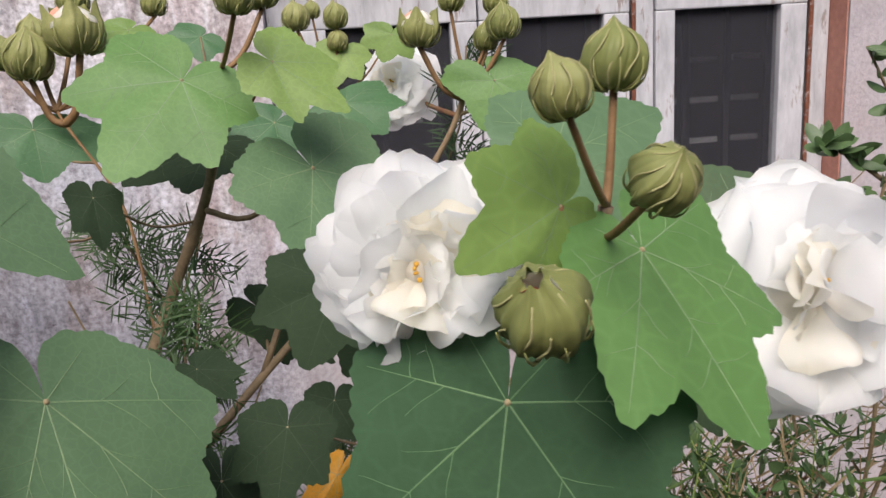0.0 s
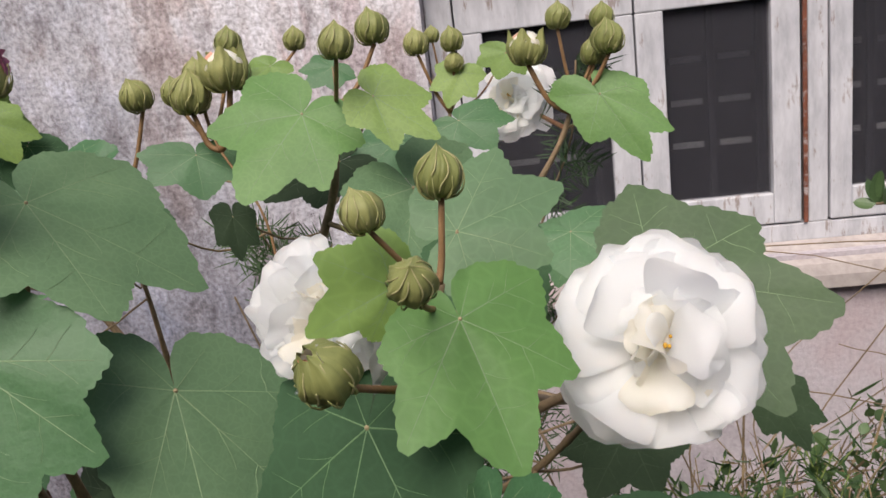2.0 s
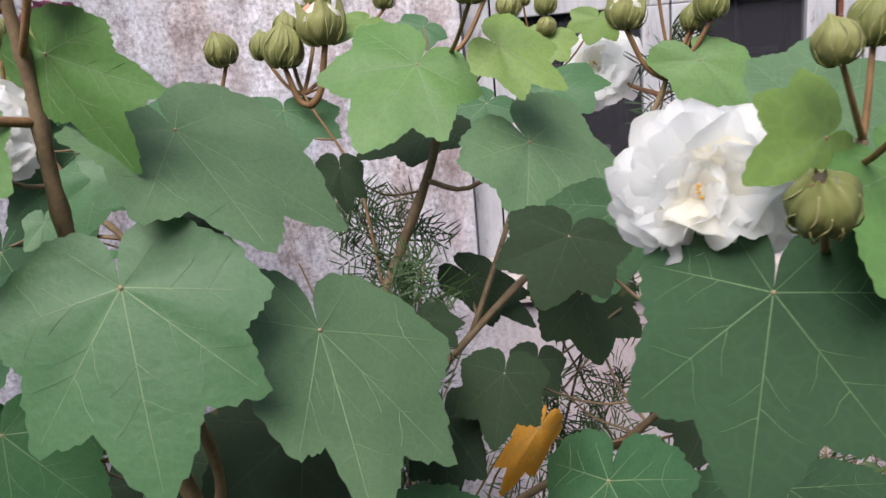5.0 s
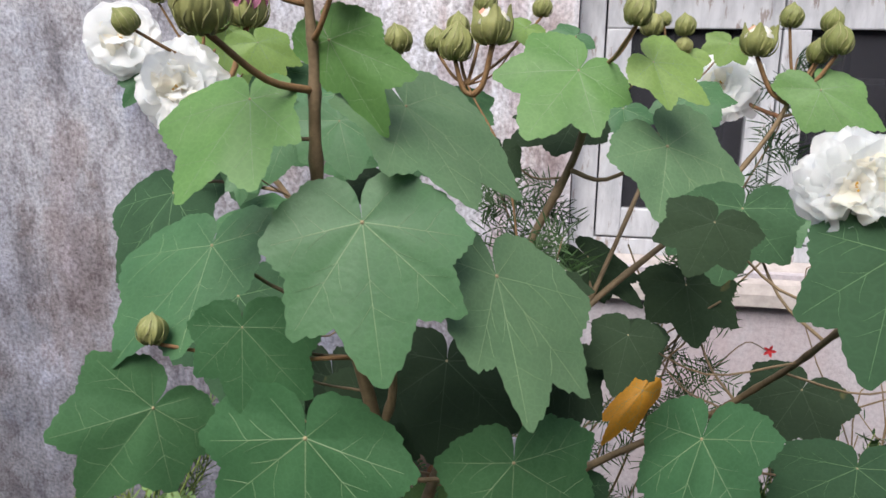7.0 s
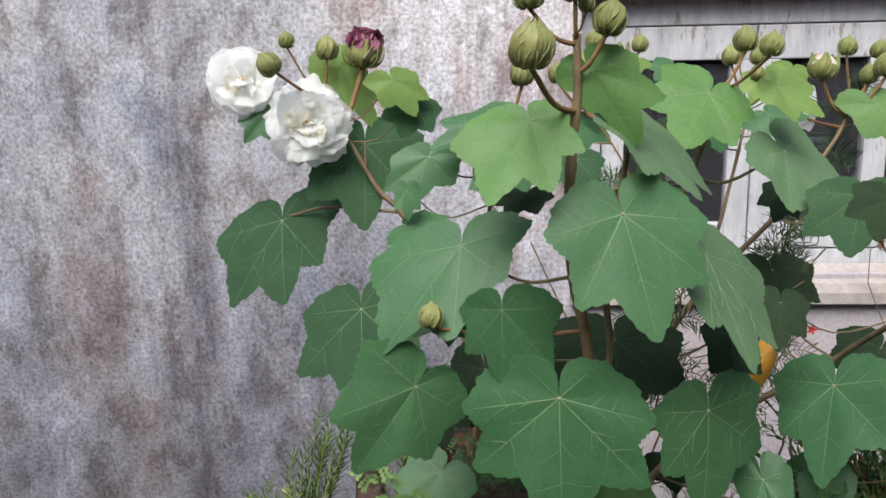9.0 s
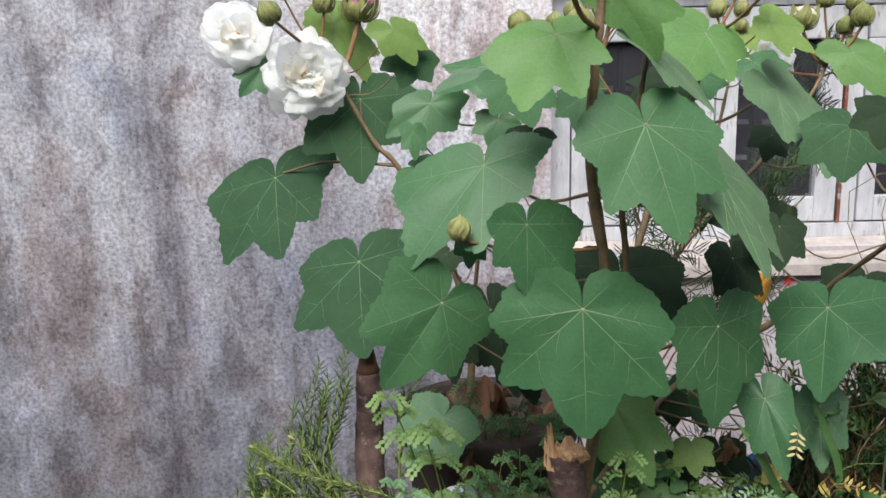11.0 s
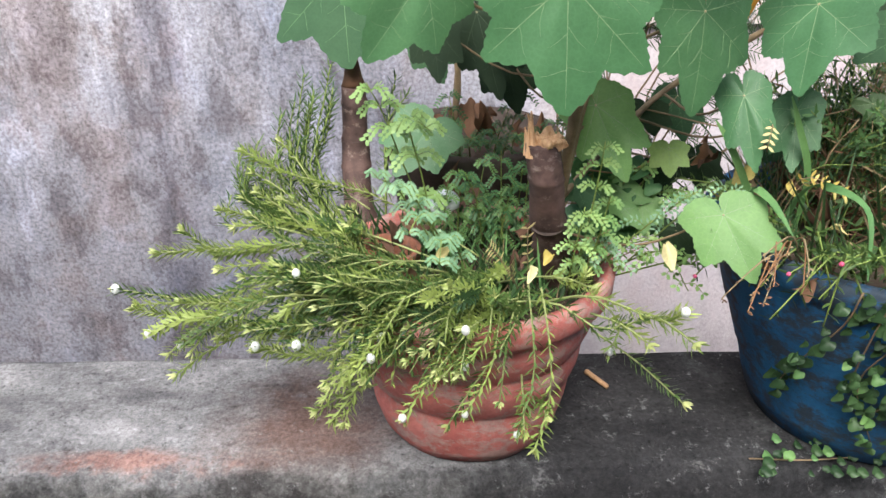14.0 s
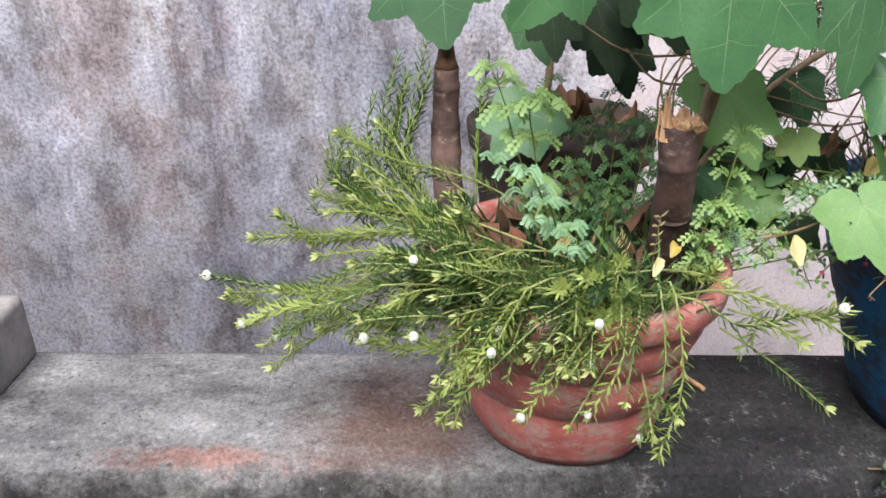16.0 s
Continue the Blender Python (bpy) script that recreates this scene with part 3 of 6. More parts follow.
SHUT, BLUSHING, OPENING, SPENT = "shut", "blushing", "opening", "spent"
STEMS = []          # smooth paths from which leaf stalks spring


def lobe_radius(deg, rng):
    deg = abs(deg)
    for (a, r), (b, q) in zip(LOBES, LOBES[1:]):
        if deg <= b:
            t = (deg - a) / (b - a)
            t = t * t * (3 - 2 * t) if r < q or deg > 60 else t
            return r + (q - r) * t
    return 0.05


def nearest_stem(c, low=0.0):
    best = None
    for path in STEMS:
        for p in path:
            d = (p - c).length + max(0, p.z - c.z + low) * 2.5
            if best is None or d < best[0]:
                best = (d, p)
    return best[1]


EVEN = ((1.0, 0), (1.0, 0), (1.0, 0), (1.0, 0))


def leaf(plant, at, tip, side, material, bend=None, stalk=True, lobes=EVEN):
    """A five-lobed leaf: at is where the stalk joins, tip and side its middle lobe's and its width's vectors.
    lobes: how much longer, and turned by how many degrees, its four side lobes grew (inner pair, outer pair)."""
    (l1, a1), (r1, b1), (l2, a2), (r2, b2) = lobes
    MARKS = (-180, -97, -46, 0, 46, 97, 180)
    TURNED = (-180, -97 + b2, -46 + b1, 0, 46 + a1, 97 + a2, 180)
    GROWN = (1.0, r2, r1, 1.0, l1, l2, 1.0)
    rng = random.Random(int((at[0] * 7 + at[1] * 13 + at[2] * 29) * 1000))
    c, t, s = Vector(at), Vector(tip), Vector(side)
    n = s.cross(t).normalized()
    size = t.length
    bend = rng.uniform(0.05, 0.14) if bend is None else bend
    wave, phase, fold = rng.uniform(0.015, 0.035), rng.uniform(0, 6.3), rng.uniform(0.01, 0.04)
    uneven = [rng.uniform(0.93, 1.06) for _ in range(7)]

    dip = 0.06 if material is FRESH or material is YOUNG else 0.03      # young blades are cut deeper

    def surface(deg, k):
        a = radians(float(np.interp(deg, MARKS, TURNED)))
        k = k * float(np.interp(deg, MARKS, GROWN))
        q = (deg + 180) / 60
        i, q = int(q // 1) % 6, q % 1
        r = lobe_radius(deg, rng) * (uneven[i] * (1 - q) + uneven[(i + 1) % 6] * q) ** 0.5 * k
        r *= 1 - dip * (math.exp(-((abs(deg) - 25) / 9) ** 2) + math.exp(-((abs(deg) - 73) / 10) ** 2))
        u, v = r * math.sin(a), r * math.cos(a)
        h = -bend * (u * u * 1.3 + max(v, 0) ** 2 * 0.9 + 0.5 * min(v, 0) ** 2) + wave * r * math.sin(a * 5 + phase) + fold * abs(u) * (1 - abs(u))
        h += 0.010 * r * abs(math.sin(a * 3.75))
        return c + t * v + s * u + n * (h * size)

    count, rings = 168, 11
    verts, faces = [c.copy()], []
    for j in range(1, rings + 1):
        for i in range(count):
            deg = -180 + 360 * i / count
            k = j / rings
            if j == rings:
                k *= 1.0 + (-0.014, 0.002, 0.014)[i % 3] * (1 if abs(deg) < 150 else 0.3) + 0.018 * noise.noise((deg * 0.06, phase, 0))
            verts.append(surface(deg, k))
    for i in range(count):
        if abs(-180 + 360 * (i + 0.5) / count) > 179.0:
            continue
        i2 = (i + 1) % count
        faces.append((0, 1 + i, 1 + i2))
        for j in range(rings - 1):
            a, b = 1 + j * count, 1 + (j + 1) * count
            faces.append((a + i, b + i, b + i2, a + i2))
    me = raw([v - c for v in verts], faces, "leaf")
    ob = link("leaf", me, material, plant, {"YOUNG": "bright yellow-green lobed leaf", "AUTUMN": "yellowed, dying lobed leaf"}.get("YOUNG" if material is YOUNG else "AUTUMN" if material is AUTUMN else "", ""), c)
    # veins: five that fan out, each with side veins
    verts, faces = [], []
    w = 0.0052 * min(size, s.length * 1.6)

    def upward(deg, k):
        k = max(k, 0.06)
        m_ = (surface(deg + 2, k) - surface(deg - 2, k)).cross(surface(deg, k + 0.04) - surface(deg, k - 0.04)).normalized()
        return m_ if m_.dot(n) > 0 else -m_

    def ribbon(places, w0, w1):
        base = len(verts)
        pts, normals = [surface(*q) for q in places], [upward(*q) for q in places]
        for i, p in enumerate(pts):
            way = (pts[min(i + 1, len(pts) - 1)] - pts[max(i - 1, 0)]).normalized()
            up = normals[i]
            x = way.cross(up).normalized() * (w0 + (w1 - w0) * i / (len(pts) - 1))
            up = up * (0.0042 * size)
            verts.extend((p - x - up * 0.1, p + up * 0.8, p + x - up * 0.1))
        for i in range(len(pts) - 1):
            a = base + 3 * i
            faces.extend(((a, a + 1, a + 4, a + 3), (a + 1, a + 2, a + 5, a + 4)))

    for deg, reach in ((0, 0.93), (45, 0.92), (-45, 0.92), (97, 0.88), (-97, 0.88), (140, 0.7), (-140, 0.7)):
        fat = w * (1.0 if abs(deg) < 100 else 0.6)
        ribbon([(deg, reach * k / 6) for k in range(7)], fat, fat * 0.25)
        if abs(deg) < 100:
            for k in (0.32, 0.56):
                for sgn in (-1, 1):
                    k, k2, q = k + rng.uniform(-0.05, 0.06), min(0.92, k + 0.33), rng.uniform(0.95, 1.3)
                    ribbon([(deg + sgn * 15.5 * q * (m_ / 7) ** 0.8, k + (k2 - k) * (m_ / 7)) for m_ in range(8)], fat * 0.36, fat * 0.10)
    link("venation", raw([v - c for v in verts], faces, "venation"), VEIN_DARK if material is DEEP else VEIN_DIM if material is SHADED else VEIN, ob, "pale raised leaf veins", c)
    bm = bmesh.new()
    bmesh.ops.create_uvsphere(bm, u_segments=10, v_segments=6, radius=0.013 * size, matrix=Matrix.Translation(c + n * 0.002 * size))
    part("leaf_joint", bm, JOINT, ob, "pale joint of the leaf stalk", c)
    if stalk and STEMS:
        foot = nearest_stem(c, 0.03)
        d = foot - c
        if d.length < 0.34:
            bm = bmesh.new()
            r = max(0.0010, min(0.0021, size * 0.017))
            sag = Vector((0, 0, -0.12 * d.length)) - n * (0.14 * d.length)
            tube(bm, [foot, foot - d * 0.5 + sag, c - n * (0.01 * size)], r * 1.3, r * 0.85, 7, n=8)
            part("leaf_stalk", bm, TWIG if material is YOUNG else STEM, plant, "", c)
    return ob


def bud(plant, at, width, state, lean):
    """A round bud in five keeled sepals on its stalk; half open ones show folded petals."""
    rng = random.Random(int((at[0] * 11 + at[1] * 17 + at[2] * 31) * 1000))
    c = Vector(at)
    turn = pose(*at, lean[1] + rng.uniform(-6, 6), lean[0] + rng.uniform(-6, 6), rng.uniform(0, 72))
    r0 = width / 2
    prof = [(0.0, -0.94), (0.48, -0.92), (0.82, -0.66), (0.98, -0.28), (1.02, 0.08), (0.96, 0.40), (0.78, 0.70), (0.50, 0.93), (0.22, 1.10), (0.10, 1.26), (0.0, 1.40)]
    keel = prof
    if state == BLUSHING:
        prof = prof[:9]
    elif state != SHUT:
        prof = [(0.0, -0.98), (0.45, -0.95), (0.80, -0.72), (1.0, -0.35), (1.05, 0.0), (1.02, 0.18), (0.98, 0.28), (0.94, 0.34)]
    if state == SPENT:
        prof = [(0.0, -0.98), (0.42, -0.95), (0.70, -0.75), (0.84, -0.45), (0.86, -0.22), (0.82, -0.10)]
    m = 60
    verts, faces = [], []
    for k, (r, z) in enumerate(prof):
        for i in range(m):
            a = 2 * math.pi * i / m
            five = math.cos(5 * a) * 0.5 + 0.5
            rib = 1 + (0.15 * five ** 3 - 0.05) * (1 if 0 < k else 0) + 0.115 * (0.5 - abs(math.sin(10 * a + 0.5 * math.sin(3 * a) + 0.3 * z))) + 0.05 * noise.noise((2.2 * math.cos(a) + at[0] * 40, 2.2 * math.sin(a), 2.2 * z + at[2] * 30))
            zz = z + (0.60 * five ** 1.3 * (1 if k == len(prof) - 1 else 0) * (0.4 if state == BLUSHING else 1.0) if state != SHUT else 0)
            twist = a + 0.25 * z
            verts.append((r0 * r * rib * math.cos(twist), r0 * r * rib * math.sin(twist), r0 * zz))
    for k in range(len(prof) - 1):
        for i in range(m):
            faces.append((k * m + i, k * m + (i + 1) % m, (k + 1) * m + (i + 1) % m, (k + 1) * m + i))
    me = raw([turn @ Vector(v) - c for v in verts], faces, "bud")
    name = {SHUT: "bud", BLUSHING: "bud", OPENING: "opening_bud", SPENT: "spent_flower"}[state]
    ob = link(name, me, SEPAL, plant, {SHUT: "", BLUSHING: "green bud with red-blushed petal tips", OPENING: "green bud splitting open over white petals", SPENT: "withered crimson flower head in green sepals"}[state], c)
    if state == BLUSHING:
        for i in range(7):
            local = turn @ pose(0, 0, r0 * 0.55, 0, 0, i * 137.5) @ pose(0, r0 * 0.18, 0, rng.uniform(50, 85), rng.uniform(-15, 15), 0)
            link("petal", petal_mesh(local, r0 * rng.uniform(0.45, 0.6), r0 * rng.uniform(0.6, 0.8), 0.3, 0.12, rng, c, 0.2), BLUSH if i in (1, 4) else CREAM, ob, "", c)
    if state == SPENT:
        for i in range(20):
            local = turn @ pose(0, 0, r0 * -0.35, 0, 0, i * 137.5) @ pose(0, r0 * rng.uniform(0.2, 0.7), 0, rng.uniform(72, 104), rng.uniform(-22, 22), rng.uniform(-30, 30))
            link("petal", petal_mesh(local, r0 * rng.uniform(1.05, 1.4), r0 * rng.uniform(0.9, 1.3), rng.uniform(0.1, 0.5), rng.uniform(0.2, 0.4), rng, c, rng.uniform(0.2, 0.8)), CRIMSON, ob, "", c)
    if state == OPENING:
        for i in range(9):
            bm = bmesh.new()
            a = i * 2.4
            rr = r0 * (0.93 if i < 5 else 0.6)
            for u in range(5):
                for v in range(6):
                    x, y = (u - 2) / 2, v / 5
                    curl = rr * (1 - 0.62 * y * y) * (1 + 0.14 * math.sin(3 * x + i))
                    b = a + x * 0.75
                    z = r0 * (0.06 + 0.72 * y * (1 - 0.18 * x * x)) + r0 * 0.06 * math.sin(5 * x + i * 2)
                    bm.verts.new(turn @ Vector((curl * math.cos(b), curl * math.sin(b), z)))
            bm.verts.ensure_lookup_table()
            for u in range(4):
                for v in range(5):
                    q = u * 6 + v
                    bm.faces.new([bm.verts[j] for j in (q, q + 1, q + 7, q + 6)])
            part("petal", bm, BLUSH if i == 1 else PETAL if i in (0, 5, 7) else CREAM, ob, "", c)
    # raised keels that wind up the sepals
    bm = bmesh.new()
    for i in range(10):
        a = 2 * math.pi * i / 10 + rng.uniform(-0.10, 0.10)
        reach = 10 if state == SHUT else 8 if state == BLUSHING else 6
        p = [turn @ Vector((r0 * q * 1.005 * math.cos(a + 0.42 * z + 0.08 * math.sin(5 * z + i)), r0 * q * 1.005 * math.sin(a + 0.42 * z + 0.08 * math.sin(5 * z + i)), r0 * z)) for q, z in (keel[1:reach] if i % 2 == 0 else keel[2:reach - 2])]
        tube(bm, p, r0 * (0.060 if i % 2 == 0 else 0.040), r0 * 0.028, 5, n=14)
    part("keel", bm, KEEL, ob, "paler ridge along the sepals", c)
    # narrow bracts round the base
    bm = bmesh.new()
    for i in range(8):
        a = 2 * math.pi * i / 8
        p = [turn @ Vector((r0 * q * math.cos(a), r0 * q * math.sin(a), r0 * z)) for q, z in ((0.35, -0.98), (0.8, -0.85), (1.06, -0.45), (1.1, 0.05))]
        tube(bm, p, r0 * 0.07, r0 * 0.02, 5, n=4)
    part("bract", bm, SEPAL, ob, "", c)
    foot = nearest_stem(c - Vector((0, 0, width * 1.5)), 0.0) if STEMS else c - Vector((0, 0, 0.08))
    base = turn @ Vector((0, 0, -r0 * 0.95))
    d = foot - base
    if d.length < 0.30:
        bm = bmesh.new()
        out = (turn @ Vector((0, 0, -r0 * 2.6))) - c
        tube(bm, [foot, base + d * 0.5 + out * 0.25, base], r0 * 0.17, r0 * 0.14, 8, n=8)
        part("bud_stalk", bm, BUD_STALK, plant, "", c)
    return ob


def petal_mesh(turn, length, width, cup, ruffle, rng, c, roll=0.0):
    """A broad soft petal, narrow at its foot, with a gently waved and nicked rim that may roll back."""
    verts, faces, U, V = [], [], 17, 13
    ph, ph2, ph3 = rng.uniform(0, 6.3), rng.uniform(0, 6.3), rng.uniform(0, 6.3)
    nick = rng.uniform(-0.7, 0.7)
    for v in range(V):
        y = v / (V - 1)
        half = width * 0.5 * (0.16 + 1.0 * math.sin(min(1.0, 0.04 + y * 0.96) * math.pi * 0.60) ** 1.0)
        for u in range(U):
            x = (u / (U - 1) - 0.5) * 2
            rim = 1 - 0.34 * abs(x) ** 2.3 - 0.035 * math.sin(3.2 * x + ph) - 0.022 * math.sin(8 * x + ph3) - 0.008 * math.sin(21 * x + ph) - 0.07 * math.exp(-((x - nick) / 0.12) ** 2)
            yy = y * (1 - (1 - rim) * y)
            z = cup * yy ** 1.7 + 0.16 * cup * x * x * y - roll * max(0, yy - 0.66) ** 2 * 3
            z += ruffle * y ** 2.2 * (math.sin(2.6 * x + ph) + 0.55 * math.sin(5.6 * x + ph2) + 0.16 * math.sin(13 * x + ph3) * y)
            z += 0.018 * y * math.cos(x * 17 + ph2) * (1 - y * 0.5) * 0.25
            verts.append(turn @ Vector((x * half, yy * length, z * length)) - c)
    for v in range(V - 1):
        for u in range(U - 1):
            q = v * U + u
            faces.append((q, q + 1, q + U + 1, q + U))
    return raw(verts, faces, "petal")


# rings of petals from the outside in: count, length, width, cup, ruffle, foot, roll
PEONY = ((11, 1.02, 0.80, 0.04, 0.11, -0.28, 0.26), (10, 0.95, 0.78, 0.13, 0.13, -0.22, 0.30), (9, 0.80, 0.74, 0.26, 0.16, -0.14, 0.34))
ROSE = ((8, 1.02, 1.10, 0.02, 0.085, -0.26, 0.22), (7, 0.95, 1.15, 0.09, 0.10, -0.19, 0.26), (5, 0.84, 1.20, 0.17, 0.12, -0.10, 0.30))


def flower(plant, at, width, facing, seed, closed=1.0, full=True):
    """A double flower: overlapping rings of broad petals, a few creased ones inside, amber anthers between."""
    rng = random.Random(seed)
    c, f = Vector(at), Vector(facing).normalized()
    frame_ = Matrix.Translation(c) @ f.to_track_quat("Z", "Y").to_matrix().to_4x4()
    R = width / 2
    bm = bmesh.new()
    lathe(bm, (0, 0, 0), [(0.02 * R, -0.42 * R), (0.20 * R, -0.40 * R), (0.30 * R, -0.28 * R), (0.26 * R, -0.16 * R), (0.05 * R, -0.12 * R)], 20)
    bm.transform(frame_)
    head = part("flower", bm, SEPAL, plant, "large double white flower with soft ruffled petals", c)
    for k, (count, length, wide, cup, ruffle, base, roll) in enumerate(PEONY if full else ROSE):
        first = rng.uniform(0, 360)
        for i in range(count):
            a = 360 * i / count + first + rng.uniform(-10, 10)
            local = frame_ @ pose(0, 0, base * R, 0, 0, a) @ pose(rng.uniform(-0.03, 0.03) * R, 0.03 * R, 0, rng.uniform(-8, 12) * (1 + 0.5 * k), rng.uniform(-12, 12) * (1 + 0.5 * k), rng.uniform(-8, 8))
            me = petal_mesh(local, R * length * rng.uniform(0.90, 1.05), R * wide * rng.uniform(0.85, 1.15), cup * closed * rng.uniform(0.6, 1.35), ruffle * rng.uniform(0.5, 1.4), rng, c, roll * rng.uniform(0.2, 1.3))
            link("petal", me, PETAL, head, "", c)
    # creased petals that stand and fold round the middle
    for i in range(27 if full else 11):
        a, q = i * 137.5 + rng.uniform(-35, 35), (0.04 + 0.40 * (i / 27) ** 0.7 if full else 0.06 + 0.24 * (i / 10))
        big = rng.uniform(0.75, 1.25) * (0.36 if full else 0.46)
        local = frame_ @ pose(0, 0, -0.10 * R, 0, 0, a) @ pose(0, (q - 0.12) * R, rng.uniform(-0.02, 0.12) * R, rng.uniform(5, 48 if i > 3 else 66), rng.uniform(-35, 35), rng.uniform(-70, 70))
        me = petal_mesh(local, R * big, R * big * rng.uniform(1.1, 1.7), rng.uniform(-0.15, 0.40) * closed, rng.uniform(0.14, 0.28), rng, c, rng.uniform(0, 0.8))
        link("petal", me, CREAM if i % 3 == 0 else PETAL, head, "", c)
    bm = bmesh.new()
    lathe(bm, (0, 0, 0), [(0.02 * R, -0.30 * R), (0.34 * R, -0.24 * R), (0.30 * R, -0.10 * R), (0.12 * R, 0.0), (0.07 * R, 0.06 * R), (0.01 * R, 0.09 * R)], 20, 0.3)
    bm.transform(frame_)
    part("core", bm, CREAM, head, "cream column in the flower's middle", c)
    bm = bmesh.new()
    for i in range(10):
        a, q = rng.uniform(0, 6.3), abs(rng.gauss(0, 0.05)) * R
        bmesh.ops.create_icosphere(bm, subdivisions=1, radius=R * rng.uniform(0.014, 0.028), matrix=frame_ @ Matrix.Translation((q * math.cos(a), q * math.sin(a), R * rng.uniform(0.0, 0.14))) @ Matrix.Diagonal((1, 1, rng.uniform(1.0, 1.8), 1)))
    part("stamen", bm, ANTHER, head, "amber anthers", c)
    foot = nearest_stem(c - f * R * 0.5, 0.02)
    base = c - f * R * 0.4
    if (foot - base).length < 0.3:
        bm = bmesh.new()
        tube(bm, [foot, (foot + base) / 2 - f * R * 0.2, base], R * 0.055, R * 0.05, 8, n=8)
        part("flower_stalk", bm, TWIG, plant, "", c)
    return head


def stem(plant, points, r0, r1, material=None, knots=0.25, name="branch"):
    bm = bmesh.new()
    tube(bm, points, r0, r1, 10, knots, n=6 * (len(points) - 1))
    STEMS.extend([spline(points, 10 * (len(points) - 1))])
    return part(name, bm, material or STEM, plant, "", points[0])


shrub = thing("confederate_rose_shrub", (0.12, -1.20, 0.27), "tall shrub with lobed green leaves, round buds and double white flowers", "shrub")
stem(shrub, [(0.13, -1.21, 0.24), (0.15, -1.27, 0.45), (0.158, -1.32, 0.66), (0.130, -1.355, 0.816), (0.128, -1.37, 0.90), (0.132, -1.38, 0.97), (0.130, -1.385, 1.02)], 0.0078, 0.0034, name="trunk")
stem(shrub, [(0.145, -1.24, 0.38), (0.30, -1.10, 0.48), (0.44, -1.08, 0.565), (0.482, -1.10, 0.600), (0.515, -1.13, 0.645), (0.530, -1.20, 0.70), (0.525, -1.32, 0.775), (0.500, -1.45, 0.835), (0.48, -1.535, 0.88), (0.470, -1.585, 0.908)], 0.0046, 0.0020)
stem(shrub, [(0.470, -1.585, 0.908), (0.472, -1.594, 0.924), (0.474, -1.596, 0.938)], 0.0019, 0.0013)
stem(shrub, [(0.487, -1.48, 0.842), (0.53, -1.51, 0.875), (0.534, -1.555, 0.900)], 0.0024, 0.0014)
stem(shrub, [(0.15, -1.25, 0.40), (0.20, -1.18, 0.58), (0.265, -1.11, 0.76), (0.315, -1.09, 0.87), (0.33, -1.09, 0.93), (0.335, -1.09, 0.965)], 0.006, 0.0028)
stem(shrub, [(0.265, -1.11, 0.76), (0.24, -1.05, 0.86), (0.20, -1.03, 0.93), (0.19, -1.02, 0.945)], 0.0014, 0.0011, BUD_STALK)
stem(shrub, [(0.20, -1.18, 0.58), (0.34, -1.06, 0.70), (0.46, -1.0, 0.80), (0.53, -0.985, 0.89), (0.555, -0.985, 0.945)], 0.0045, 0.0022)
stem(shrub, [(0.34, -1.06, 0.70), (0.40, -0.97, 0.84), (0.425, -0.95, 0.94)], 0.003, 0.0018)
stem(shrub, [(0.157, -1.315, 0.64), (0.176, -1.325, 0.70), (0.168, -1.335, 0.78), (0.178, -1.345, 0.87), (0.19, -1.34, 0.935)], 0.0042, 0.0026)
back_shrub = thing("confederate_rose_shrub", (0.02, -0.86, 0.32), "shrub with lobed leaves and paired white flowers in brown planter", "shrub")
stem(back_shrub, [(0.02, -0.86, 0.31), (0.03, -0.88, 0.5), (-0.02, -0.89, 0.68), (-0.085, -0.90, 0.79), (-0.118, -0.90, 0.825), (-0.16, -0.90, 0.90), (-0.20, -0.90, 0.965)], 0.006, 0.0024, name="trunk")
stem(back_shrub, [(-0.085, -0.90, 0.79), (-0.20, -0.87, 0.795), (-0.28, -0.83, 0.775)], 0.0028, 0.0018)
stem(back_shrub, [(0.015, -0.885, 0.60), (-0.07, -0.90, 0.66), (-0.14, -0.915, 0.66)], 0.0028, 0.0018)
stem(back_shrub, [(0.03, -0.88, 0.5), (0.05, -0.95, 0.75), (0.06, -1.0, 0.88)], 0.004, 0.002)

leaf(shrub, (0.172, -1.4, 0.86), (0.027, -0.048, -0.106), (-0.104, -0.024, -0.01), MATURE, lobes=((1.01, -4), (0.99, 1), (1.03, -15), (1.06, 19)))
leaf(shrub, (0.264, -1.344, 0.81), (0.036, -0.058, -0.102), (-0.089, -0.064, 0.035), PALE, lobes=((0.81, -20), (1.09, 4), (1.0, 0), (1.22, 8)))
leaf(shrub, (0.088, -1.394, 0.945), (0.018, -0.048, -0.055), (-0.074, -0.008, -0.021), FRESH, lobes=((1.34, -8), (0.94, 10), (1.4, -5), (0.65, 10)))
leaf(shrub, (0.144, -1.381, 0.987), (0.04, -0.014, -0.067), (-0.059, 0.013, -0.024), FRESH, lobes=((0.6, -5), (1.01, -3), (0.71, -3), (0.9, 10)))
leaf(shrub, (0.19, -1.338, 0.939), (0.059, -0.033, -0.068), (-0.052, -0.085, 0.001), LIGHT, 0.06, lobes=((0.92, 0), (1.39, 9), (1.0, 0), (1.3, -8)))
leaf(shrub, (0.317, -1.138, 0.965), (-0.047, -0.054, -0.061), (-0.076, 0.028, 0.045), FRESH, lobes=((1.06, 8), (0.91, -5), (1.0, 0), (0.93, 3)))
leaf(shrub, (0.023, -1.337, 0.82), (-0.008, -0.057, -0.078), (-0.101, 0.012, -0.027), MATURE, lobes=((1.36, -9), (0.77, 2), (1.4, -2), (1.0, 0)))
